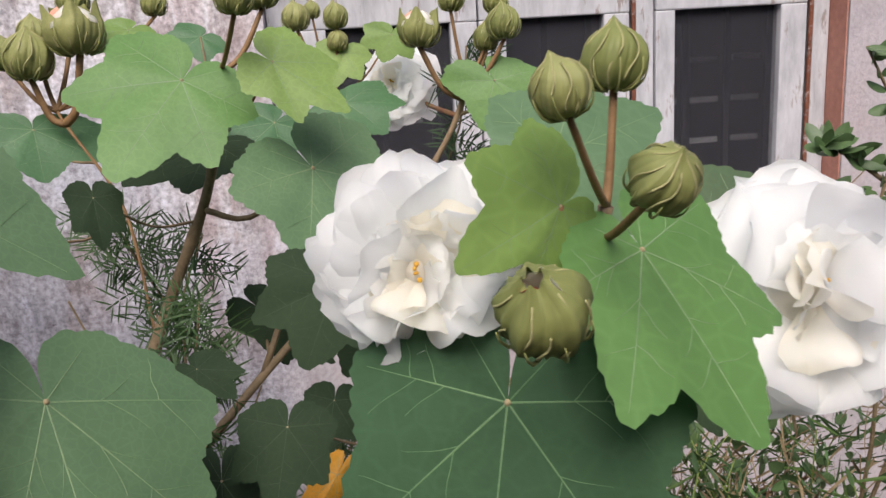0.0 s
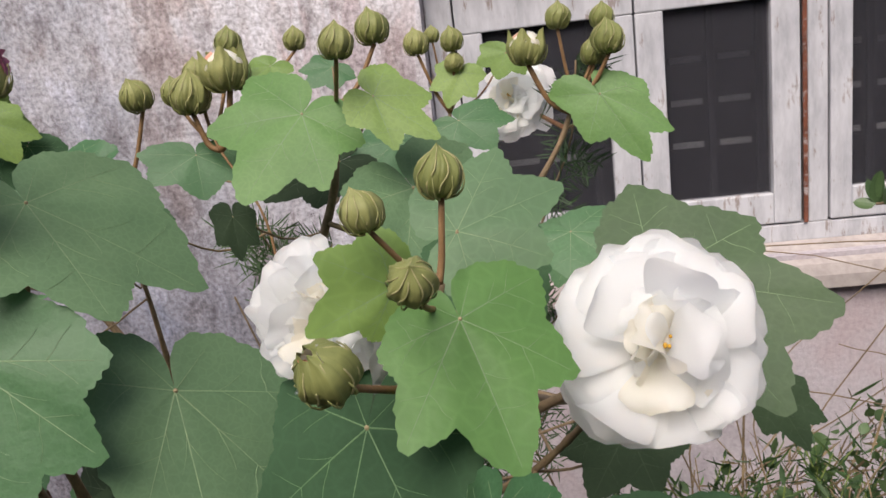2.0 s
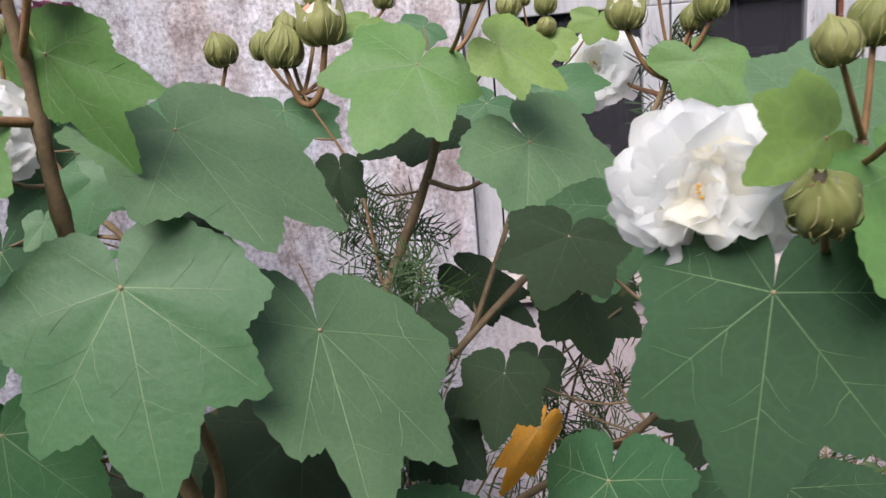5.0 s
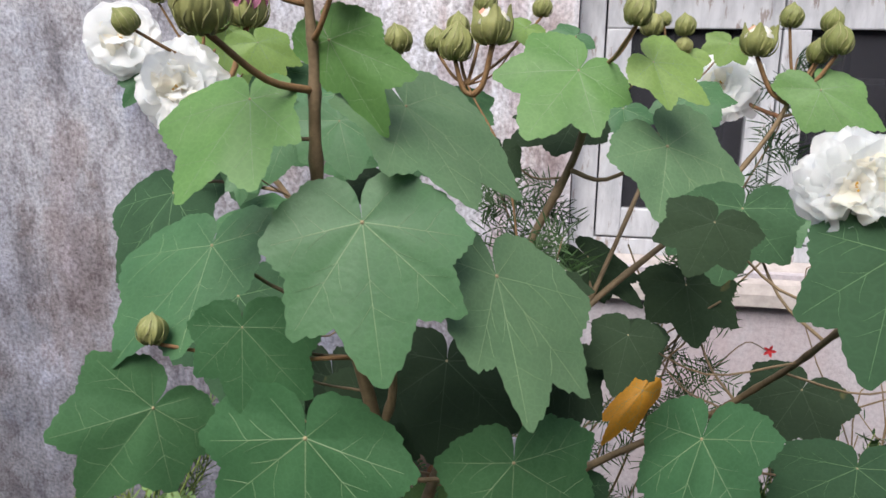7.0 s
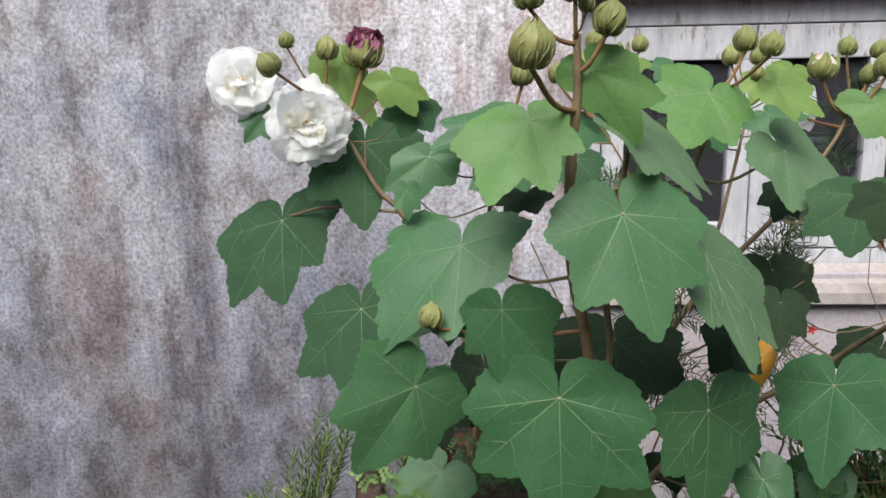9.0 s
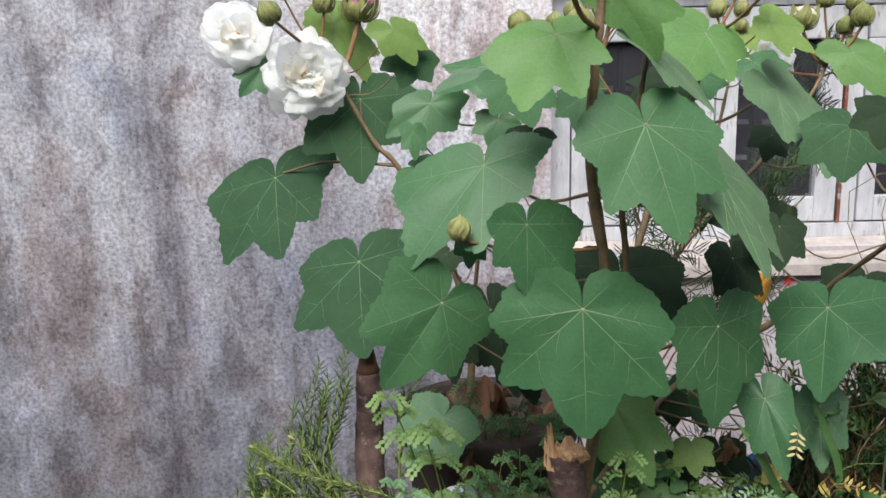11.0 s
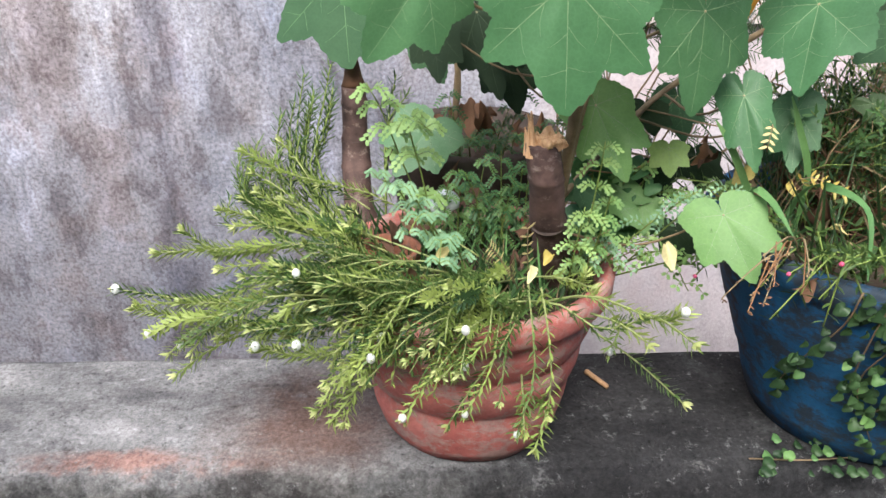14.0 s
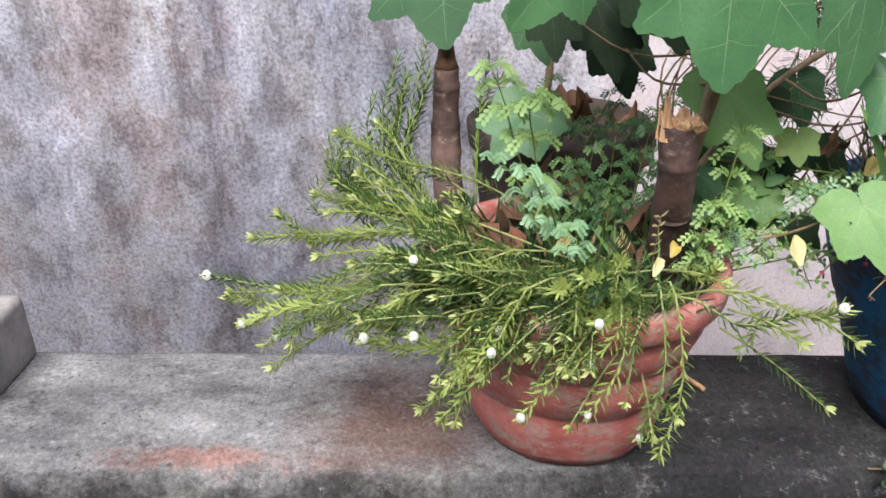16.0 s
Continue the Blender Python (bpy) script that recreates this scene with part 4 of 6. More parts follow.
leaf(shrub, (0.063, -1.373, 0.763), (0.001, -0.01, -0.073), (-0.07, -0.024, 0.007), MATURE, lobes=((0.88, -4), (1.28, 3), (0.83, -8), (1.26, 5)))
leaf(shrub, (0.118, -1.385, 0.677), (0.003, -0.021, -0.137), (-0.13, 0.005, 0.006), MATURE, lobes=((0.99, 4), (1.03, -2), (1.03, -17), (1.04, 18)))
leaf(shrub, (0.281, -1.319, 0.637), (0.002, -0.019, -0.119), (-0.104, -0.055, 0.0), MATURE, lobes=((0.78, 1), (1.05, -10), (0.85, 0), (1.0, 0)))
leaf(shrub, (0.45, -1.227, 0.63), (-0.04, -0.069, -0.095), (-0.077, 0.081, -0.03), MATURE, lobes=((0.8, -1), (0.94, -3), (1.0, 0), (1.0, 0)))
leaf(shrub, (0.405, -1.15, 0.895), (0.072, -0.037, -0.096), (-0.078, -0.078, -0.027), LIGHT, lobes=((0.79, 2), (0.88, -5), (0.85, 2), (1.0, 0)))
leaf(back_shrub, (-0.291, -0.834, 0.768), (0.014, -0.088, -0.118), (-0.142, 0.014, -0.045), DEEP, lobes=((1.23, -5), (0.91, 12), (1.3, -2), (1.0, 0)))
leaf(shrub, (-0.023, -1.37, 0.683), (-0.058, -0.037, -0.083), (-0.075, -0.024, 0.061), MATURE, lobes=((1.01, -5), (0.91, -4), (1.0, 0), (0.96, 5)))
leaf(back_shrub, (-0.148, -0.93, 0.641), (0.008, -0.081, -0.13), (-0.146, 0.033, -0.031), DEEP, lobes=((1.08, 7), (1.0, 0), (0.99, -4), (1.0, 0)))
leaf(shrub, (0.385, -1.168, 0.974), (0.05, -0.015, -0.036), (-0.023, -0.023, -0.031), YOUNG)
leaf(shrub, (0.578, -1, 0.946), (0.039, -0.032, -0.067), (-0.065, 0.006, -0.004), FRESH)
leaf(shrub, (0.463, -1.602, 0.94), (-0.021, -0.012, -0.008), (-0.008, 0.001, 0.023), YOUNG, lobes=((1.01, 6), (0.67, 5), (1.0, 0), (1.0, 0)))
leaf(shrub, (0.479, -1.602, 0.93), (0.015, -0.026, -0.03), (-0.033, -0.021, -0.005), FRESH, lobes=((0.99, 4), (1.0, 0), (0.84, -8), (1.0, 0)))
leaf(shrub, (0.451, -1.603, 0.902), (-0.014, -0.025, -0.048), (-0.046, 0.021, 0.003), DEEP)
leaf(shrub, (0.476, -1.552, 0.942), (0.036, 0.012, 0.012), (0.012, -0.022, -0.026), PALE)
leaf(shrub, (0.55, -1.46, 0.893), (0.071, -0.027, -0.008), (-0.009, -0.036, -0.048), OLIVE, lobes=((1.2, 4), (0.92, 0), (0.9, 0), (1.12, -4)))
leaf(shrub, (0.524, -1.3, 0.88), (0.032, -0.026, -0.021), (-0.038, -0.011, -0.016), MATURE)
leaf(shrub, (0.437, -1, 0.935), (0.036, -0.019, -0.027), (-0.054, -0.02, -0.023), MATURE)
leaf(shrub, (0.254, -1, 1.01), (-0.028, -0.023, -0.018), (-0.029, 0.002, 0.013), YOUNG)
leaf(shrub, (0.31, -0.97, 1.002), (-0.026, -0.017, -0.017), (-0.031, 0.008, 0.02), MATURE)
leaf(shrub, (0.168, -1.02, 0.931), (0.01, -0.023, -0.044), (-0.077, -0.026, 0.007), MATURE)
leaf(shrub, (0.315, -1.02, 0.909), (-0.074, -0.041, -0.025), (-0.041, 0.025, 0.033), SHADED)
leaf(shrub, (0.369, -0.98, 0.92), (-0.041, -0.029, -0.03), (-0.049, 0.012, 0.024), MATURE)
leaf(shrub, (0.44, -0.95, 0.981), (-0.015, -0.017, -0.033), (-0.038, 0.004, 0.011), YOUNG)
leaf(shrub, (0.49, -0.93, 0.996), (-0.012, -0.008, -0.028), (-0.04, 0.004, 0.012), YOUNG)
leaf(shrub, (0.455, -1, 0.716), (0.011, -0.047, -0.065), (-0.082, 0.01, -0.002), SHADED)
leaf(shrub, (0.338, -1, 0.744), (0.067, -0.041, -0.047), (-0.035, -0.017, -0.02), SHADED)
leaf(shrub, (0.446, -1.05, 0.833), (-0.022, -0.035, -0.032), (-0.041, 0.003, 0.015), SHADED)
leaf(shrub, (0.575, -1.08, 0.627), (-0.043, -0.038, -0.053), (-0.072, 0.039, 0.018), SHADED)
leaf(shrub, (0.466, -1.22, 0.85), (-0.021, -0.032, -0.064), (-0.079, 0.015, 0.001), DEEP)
leaf(shrub, (0.201, -1.2, 0.677), (0.002, -0.069, -0.082), (-0.124, -0.015, 0.007), SHADED)
leaf(shrub, (0.129, -1.15, 0.611), (0.009, -0.061, -0.069), (-0.103, -0.014, 0.013), SHADED)
leaf(shrub, (0.325, -1.24, 0.697), (0.001, -0.044, -0.061), (-0.047, 0, 0), SHADED)
leaf(shrub, (0.4, -1.15, 0.641), (-0.035, -0.039, -0.043), (-0.029, 0, 0.009), AUTUMN, 0.45)
leaf(shrub, (0.539, -1.05, 0.818), (-0.021, -0.02, -0.046), (-0.051, 0.017, 0.009), MATURE)
leaf(shrub, (0.598, -1.2, 0.601), (-0.016, -0.05, -0.06), (-0.112, 0.031, -0.011), DEEP)
leaf(shrub, (0.077, -1.15, 0.911), (0.02, -0.02, -0.058), (-0.07, -0.025, -0.006), MATURE)
leaf(shrub, (-0.05, -1.1, 0.801), (0.052, 0.007, -0.009), (-0.029, -0.057, -0.023), MATURE)
leaf(back_shrub, (-0.081, -0.98, 0.991), (0.033, -0.004, -0.051), (-0.052, -0.026, -0.01), YOUNG)
leaf(shrub, (-0.054, -1.1, 0.849), (0.003, -0.019, -0.037), (-0.026, -0.011, 0.002), MATURE)
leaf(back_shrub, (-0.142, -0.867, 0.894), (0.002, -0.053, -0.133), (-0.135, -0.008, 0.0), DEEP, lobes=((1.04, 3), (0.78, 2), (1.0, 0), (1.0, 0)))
leaf(back_shrub, (-0.179, -0.86, 1.014), (0.058, 0, -0.097), (-0.056, -0.029, -0.019), YOUNG)
leaf(shrub, (-0.03, -1.02, 0.885), (-0.023, -0.023, -0.066), (-0.079, -0.002, -0.006), MATURE)
leaf(shrub, (0.076, -1.06, 0.931), (-0.104, -0.011, -0.029), (-0.037, 0.032, 0.037), MATURE)
leaf(shrub, (0.062, -1.06, 0.861), (-0.012, -0.013, -0.038), (-0.046, 0.008, 0.012), MATURE)
leaf(shrub, (0.102, -1.1, 0.844), (-0.029, -0.023, -0.028), (-0.046, 0.014, 0.008), SHADED)
leaf(shrub, (-0.014, -1.15, 0.692), (-0.03, -0.022, -0.021), (-0.038, 0.01, 0.009), SHADED)
leaf(shrub, (0.011, -1.3, 0.739), (-0.004, -0.017, -0.033), (-0.028, 0.004, 0.005), MATURE)
leaf(shrub, (0.347, -1.299, 0.387), (0.027, -0.065, -0.064), (-0.073, 0.013, -0.025), FRESH)
leaf(shrub, (0.197, -1.2, 0.501), (0.035, -0.062, -0.083), (-0.071, 0.007, -0.018), FRESH)
leaf(shrub, (0.3, -1.2, 0.441), (-0.001, -0.023, -0.032), (-0.038, 0.011, -0.004), YOUNG)
leaf(shrub, (0.222, -1.16, 0.384), (0.05, -0.054, -0.054), (-0.055, -0.003, -0.024), FRESH)
leaf(shrub, (0.187, -1.2, 0.353), (-0.002, -0.02, -0.025), (-0.028, 0.006, -0.001), MATURE)
leaf(shrub, (0.247, -1.15, 0.309), (0.001, -0.026, -0.031), (-0.034, 0.006, -0.004), MATURE)
leaf(shrub, (0.364, -1.26, 0.528), (0.008, -0.055, -0.08), (-0.044, 0.012, -0.012), MATURE)
leaf(shrub, (0.463, -1.2, 0.492), (-0.013, -0.044, -0.074), (-0.045, 0.018, -0.009), MATURE)
leaf(shrub, (0.047, -1.1, 0.603), (0.03, -0.057, -0.105), (-0.069, 0.01, -0.006), SHADED)
leaf(shrub, (-0.013, -1.15, 0.596), (0.007, -0.036, -0.071), (-0.054, 0.007, -0.002), SHADED)
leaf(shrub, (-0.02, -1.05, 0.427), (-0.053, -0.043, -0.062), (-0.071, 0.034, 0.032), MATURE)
leaf(shrub, (0.417, -1.38, 0.868), (-0.018, -0.017, -0.036), (-0.047, 0.009, 0.015), SHADED)
leaf(shrub, (0.676, -1.2, 0.713), (0.015, -0.036, -0.033), (-0.035, 0.007, -0.011), SHADED)
leaf(shrub, (0.311, -1.2, 0.765), (0.027, -0.011, -0.021), (-0.026, -0.013, -0.012), SHADED)
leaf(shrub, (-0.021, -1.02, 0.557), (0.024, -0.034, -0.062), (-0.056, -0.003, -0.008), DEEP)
leaf(shrub, (0.091, -1.05, 0.539), (0.019, -0.045, -0.076), (-0.071, 0.005, -0.008), SHADED)
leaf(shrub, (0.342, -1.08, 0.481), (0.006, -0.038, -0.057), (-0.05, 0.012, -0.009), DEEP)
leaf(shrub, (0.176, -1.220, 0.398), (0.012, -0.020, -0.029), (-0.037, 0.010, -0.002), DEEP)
leaf(shrub, (0.325, -1.200, 0.321), (0.007, -0.020, -0.048), (-0.040, 0.010, -0.001), SHADED)
leaf(shrub, (0.293, -1.100, 0.470), (0.010, -0.020, -0.036), (-0.045, 0.010, -0.002), SHADED)
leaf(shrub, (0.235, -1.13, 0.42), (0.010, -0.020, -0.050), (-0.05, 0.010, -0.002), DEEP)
leaf(shrub, (0.30, -1.15, 0.39), (-0.010, -0.020, -0.050), (-0.045, 0.010, 0.006), SHADED)
leaf(shrub, (0.36, -1.14, 0.41), (0.010, -0.020, -0.050), (-0.05, 0.010, -0.002), SHADED)
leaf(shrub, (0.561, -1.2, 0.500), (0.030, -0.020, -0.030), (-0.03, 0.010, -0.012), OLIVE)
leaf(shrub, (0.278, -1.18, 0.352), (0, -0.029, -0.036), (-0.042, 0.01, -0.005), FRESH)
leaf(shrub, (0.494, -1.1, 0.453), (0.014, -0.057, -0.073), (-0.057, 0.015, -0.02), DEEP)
leaf(shrub, (0.374, -1.25, 0.736), (-0.011, -0.032, -0.046), (-0.048, 0.003, 0.008), SHADED)
leaf(shrub, (0.402, -1.1, 0.685), (-0.012, -0.026, -0.041), (-0.038, 0.004, 0.007), SHADED)
leaf(shrub, (0.246, -1.15, 0.886), (0.005, -0.012, -0.039), (-0.028, -0.006, 0.003), SHADED)
leaf(back_shrub, (-0.29, -0.87, 0.952), (-0.04, -0.024, -0.052), (-0.039, 0, 0.025), MATURE)
leaf(shrub, (-0.056, -0.95, 0.956), (-0.015, -0.023, -0.048), (-0.059, -0.008, 0.015), DEEP)
leaf(shrub, (0.16, -1.15, 0.889), (-0.01, -0.031, -0.042), (-0.047, 0.003, 0.006), DEEP)
bud(shrub, (0.218, -1.032, 1.012), 0.0438, OPENING, (0, 0))
bud(shrub, (0.175, -1, 1.011), 0.0258, SHUT, (0, 0))
bud(shrub, (0.203, -0.97, 1.039), 0.0264, SHUT, (0, 0))
bud(shrub, (0.1, -0.985, 0.996), 0.0319, SHUT, (-30, 0))
bud(shrub, (0.178, -1.03, 0.991), 0.0377, SHUT, (0, 0))
bud(shrub, (0.149, -1, 0.995), 0.0260, SHUT, (0, 0))
bud(shrub, (0.269, -0.95, 1.035), 0.0221, SHUT, (0, 0))
bud(shrub, (0.367, -1.197, 1.017), 0.0245, SHUT, (0, 0))
bud(shrub, (0.375, -1.08, 1.03), 0.0281, SHUT, (0, 0))
bud(shrub, (0.397, -0.95, 1.016), 0.0249, SHUT, (0, 0))
bud(shrub, (0.413, -0.93, 1.023), 0.0157, SHUT, (0, 0))
bud(shrub, (0.435, -0.95, 1.015), 0.0225, SHUT, (0, 0))
bud(shrub, (0.435, -0.95, 0.992), 0.0191, SHUT, (0, 0))
bud(shrub, (0.512, -0.984, 0.999), 0.0368, OPENING, (0, 0))
bud(shrub, (0.544, -0.98, 1.024), 0.0236, SHUT, (0, 0))
bud(shrub, (0.587, -0.98, 1.019), 0.0224, SHUT, (0, 0))
bud(shrub, (0.589, -1, 0.998), 0.0297, SHUT, (0, 0))
bud(shrub, (0.576, -0.98, 0.986), 0.0238, SHUT, (0, 0))
bud(shrub, (0.477, -1.593, 0.966), 0.0120, SHUT, (0, 0))
bud(shrub, (0.46, -1.614, 0.962), 0.0098, SHUT, (-15, 0))
bud(shrub, (0.451, -1.632, 0.93), 0.0142, BLUSHING, (-25, 35))
bud(shrub, (0.472, -1.628, 0.948), 0.0108, SHUT, (-40, 30))
bud(shrub, (0.086, -1.456, 1.006), 0.0350, BLUSHING, (-10, 12))
bud(shrub, (0.086, -1.4, 1.054), 0.0266, SHUT, (0, 0))
bud(shrub, (0.127, -1.4, 1.059), 0.0263, SHUT, (0, 0))
bud(shrub, (0.157, -1.4, 1.031), 0.0277, SHUT, (15, 0))
bud(shrub, (0.139, -1.38, 1.046), 0.0141, SHUT, (0, 0))
bud(back_shrub, (-0.137, -0.88, 1.042), 0.0587, SPENT, (0, 0))
bud(back_shrub, (-0.19, -0.9, 1.041), 0.0322, SHUT, (0, 0))
bud(back_shrub, (-0.246, -0.92, 1.053), 0.0223, SHUT, (0, 0))
bud(back_shrub, (-0.259, -0.98, 1.016), 0.0319, SHUT, (-40, 20))
bud(shrub, (-0.005, -1.392, 0.762), 0.0225, SHUT, (0, 0))
flower(shrub, (0.437, -1.587, 0.926), 0.0505, (-0.30, -0.94, 0.12), 11)
flower(shrub, (0.534, -1.576, 0.909), 0.0635, (0.12, -0.93, 0.30), 12, 1.0, False)
flower(back_shrub, (-0.219, -0.931, 0.933), 0.134, (0.10, -0.97, 0.10), 13, 0.9)
flower(back_shrub, (-0.329, -0.88, 0.997), 0.110, (0.25, -0.92, 0.20), 14, 0.9, False)
flower(shrub, (0.491, -0.90, 0.947), 0.095, (-0.45, -0.75, 0.45), 15, 0.9, False)


# ---- red pot with the cut stumps ----
red_pot = thing("flower_pot", (0.04, -1.18, 0.0), "round-bellied red painted clay flower pot with ribbed side, paint worn", "flower pot")
bm = bmesh.new()
POT_PROFILE = [(0.104, 0.0), (0.124, 0.004), (0.138, 0.026), (0.147, 0.060), (0.150, 0.080), (0.147, 0.092), (0.148, 0.098), (0.156, 0.106), (0.165, 0.132), (0.168, 0.150), (0.165, 0.162), (0.165, 0.168), (0.173, 0.176), (0.182, 0.198), (0.185, 0.214), (0.183, 0.224), (0.192, 0.232), (0.204, 0.245), (0.204, 0.268), (0.198, 0.278), (0.186, 0.276), (0.182, 0.262), (0.180, 0.22)]
lathe(bm, (0.04, -1.18, 0.0), POT_PROFILE, 72, 0.03)
part("pot", bm, POT_RED, red_pot, "", (0.04, -1.18, 0.0))
bm = bmesh.new()
lathe(bm, (0.04, -1.18, 0.235), [(0.184, 0.0), (0.15, 0.010), (0.10, 0.018), (0.05, 0.02), (0.005, 0.022)], 48, 0.1, False)
part("soil", bm, SOIL, red_pot, "dark potting soil with litter", (0.04, -1.18, 0.24))


def stump(at, points, r, broken):
    """A thick cut stem, swollen at its uneven joints; torn off, or ending in a dry pointed sheath."""
    ob = thing("stump", at, "thick dark ringed cut stump, splintered pale top" if broken else "thick dark ringed stump with a pointed brown tip", "stump")
    rng = random.Random(int(r * 1e5))
    path = spline(points, 48)
    joints = (0.30, 0.46, 0.71) if broken else (0.44, 0.60, 0.86)
    verts, faces, m = [], [], 28
    for i, p in enumerate(path):
        q = i / 48
        swell = sum(0.09 * math.exp(-((q - k) / 0.018) ** 2) for k in joints)
        for k in range(m):
            a = 2 * math.pi * k / m
            d = Vector((math.cos(a), math.sin(a), 0))
            rr = r * (1.14 - 0.24 * q + swell + 0.10 * noise.noise((d.x * 1.6 + at[0] * 30, d.y * 1.6, q * 5)) + 0.045 * noise.noise((d.x * 7, d.y * 7, q * 9 + at[0] * 50)))
            verts.append(p + d * rr - Vector(at))
    for i in range(48):
        for k in range(m):
            faces.append((i * m + k, i * m + (k + 1) % m, (i + 1) * m + (k + 1) % m, (i + 1) * m + k))
    faces.append(tuple(range(48 * m, 49 * m)))
    link("bark", raw(verts, faces, "bark"), BARK, ob, "", at)
    for k in joints[1:]:
        a, b = path[int(48 * k)], path[int(48 * k) + 1]
        bm = bmesh.new()
        tube(bm, [a, a.lerp(b, 0.12), a.lerp(b, 0.24)], r * (1.18 - 0.24 * k), r * (1.17 - 0.24 * k), 20, n=2)
        part("ring_scar", bm, SCAR, ob, "grey-brown ring scar", at)
    top = path[-1]
    bm = bmesh.new()
    if broken:
        # one tall sliver with a few thin ones beside it
        for i in range(12):
            x = -0.80 * r + 0.035 * r * i + rng.uniform(-0.05, 0.05) * r
            foot = top + Vector((x, rng.uniform(-0.45, 0.35) * r, -0.016))
            tall = (0.060 if 3 <= i <= 6 else 0.040) * rng.uniform(0.75, 1.05)
            thin = bmesh.new()
            tube(thin, [foot, foot + Vector((-0.001, 0, tall * 0.5)), foot + Vector((rng.uniform(-0.006, 0.0), 0, tall))], r * 0.20, r * 0.04, 5, n=4)
            part("splinter", thin, SPLINTER, ob, "", at, smooth=False)
        # torn wood that bulges over the front
        geo = bmesh.ops.create_icosphere(bm, subdivisions=4, radius=r * 0.78, matrix=Matrix.Translation(top + Vector((0.30 * r, -0.10 * r, 0.005))) @ Matrix.Diagonal((1.0, 0.95, 0.50, 1)))
        for v in geo["verts"]:
            d = v.co - top
            v.co += Vector((0.3 * d.x, 0.3 * d.y, d.z)).normalized() * r * (0.55 * noise.noise(v.co * 75) + 0.26 * noise.noise(Vector((v.co.x * 260, v.co.y * 260, v.co.z * 90))))
        part("broken_top", bm, SPLINTER, ob, "pale splintered wood", at, smooth=False)
    else:
        tube(bm, [top, top + Vector((0, 0, 0.03)), top + Vector((0.003, 0, 0.06))], r * 0.9, r * 0.15, 12, n=5)
        part("tip", bm, DEAD, ob, "dry brown sheath", at)
    return ob


stump((0.155, -1.20, 0.25), [(0.155, -1.205, 0.245), (0.140, -1.25, 0.33), (0.122, -1.30, 0.43), (0.114, -1.305, 0.485)], 0.022, True)
stump((-0.115, -1.075, 0.25), [(-0.115, -1.075, 0.24), (-0.133, -1.02, 0.30), (-0.137, -0.975, 0.36), (-0.137, -0.962, 0.42), (-0.137, -0.960, 0.470)], 0.0215, False)
planter = thing("planter", (0.06, -0.85, -0.78), "tall brown weathered planter standing behind the parapet", "planter")
bm = bmesh.new()
lathe(bm, (0.06, -0.85, -0.78), [(0.10, 0.0), (0.115, 0.1), (0.125, 0.9), (0.145, 1.09), (0.156, 1.10), (0.160, 1.135), (0.152, 1.143), (0.142, 1.135), (0.136, 1.08)], 56, 0.02)
part("pot", bm, POT_DARK, planter, "", (0.06, -0.85, -0.78))
bm = bmesh.new()
lathe(bm, (0.06, -0.85, 0.320), [(0.14, 0.0), (0.11, 0.012), (0.06, 0.018), (0.004, 0.02)], 40, 0.1, False)
part("soil", bm, SOIL, planter, "dark soil covered in litter", (0.06, -0.85, 0.32))

small_pot = thing("small_pot", (-0.075, -1.20, 0.24), "small broken terracotta pot sunk among the shoots", "flower pot")
bm = bmesh.new()
lathe(bm, (-0.078, -1.20, 0.200), [(0.034, 0.0), (0.042, 0.085), (0.048, 0.088), (0.048, 0.100), (0.041, 0.102), (0.037, 0.085), (0.032, 0.03)], 32, 0.08)
part("pot", bm, TERRACOTTA, small_pot, "", (-0.078, -1.20, 0.200))
for k, (at, turn_) in enumerate((((-0.125, -1.225, 0.285), -25),)):
    bm = bmesh.new()
    box(bm, (-0.026, -0.004, -0.032), (0.026, 0.004, 0.032), 0.003, 2)
    for v in bm.verts:
        v.co += Vector((noise.noise(v.co * 60 + Vector((k, 0, 0))), 0, noise.noise(v.co * 60 + Vector((0, k, 4))))) * 0.010 + Vector((0, 6.0 * v.co.x * v.co.x, 0))
    bm.transform(pose(*at, -20, 8, turn_))
    tagged(part("pot_shard", bm, TERRACOTTA, None, "", at), "broken orange terracotta shard standing in the soil", "shard", "shards")

# ---- blue pot ----
blue_pot = thing("flower_pot", (0.66, -1.17, 0.0), "large blue plastic flower pot, dirty and faded, with creepers", "flower pot")
bm = bmesh.new()
lathe(bm, (0.66, -1.17, 0.0), [(0.14, 0.0), (0.16, 0.004), (0.175, 0.04), (0.191, 0.10), (0.196, 0.108), (0.216, 0.17), (0.221, 0.178), (0.250, 0.27), (0.253, 0.285), (0.266, 0.29), (0.270, 0.32), (0.262, 0.328), (0.248, 0.322), (0.242, 0.28)], 64, 0.015)
part("pot", bm, POT_BLUE, blue_pot, "", (0.66, -1.17, 0.0))
bm = bmesh.new()
lathe(bm, (0.66, -1.17, 0.285), [(0.244, 0.0), (0.16, 0.014), (0.08, 0.022), (0.004, 0.024)], 40, 0.1, False)
part("soil", bm, SOIL, blue_pot, "dark soil under weeds", (0.66, -1.17, 0.29))

# ---- small plants ----


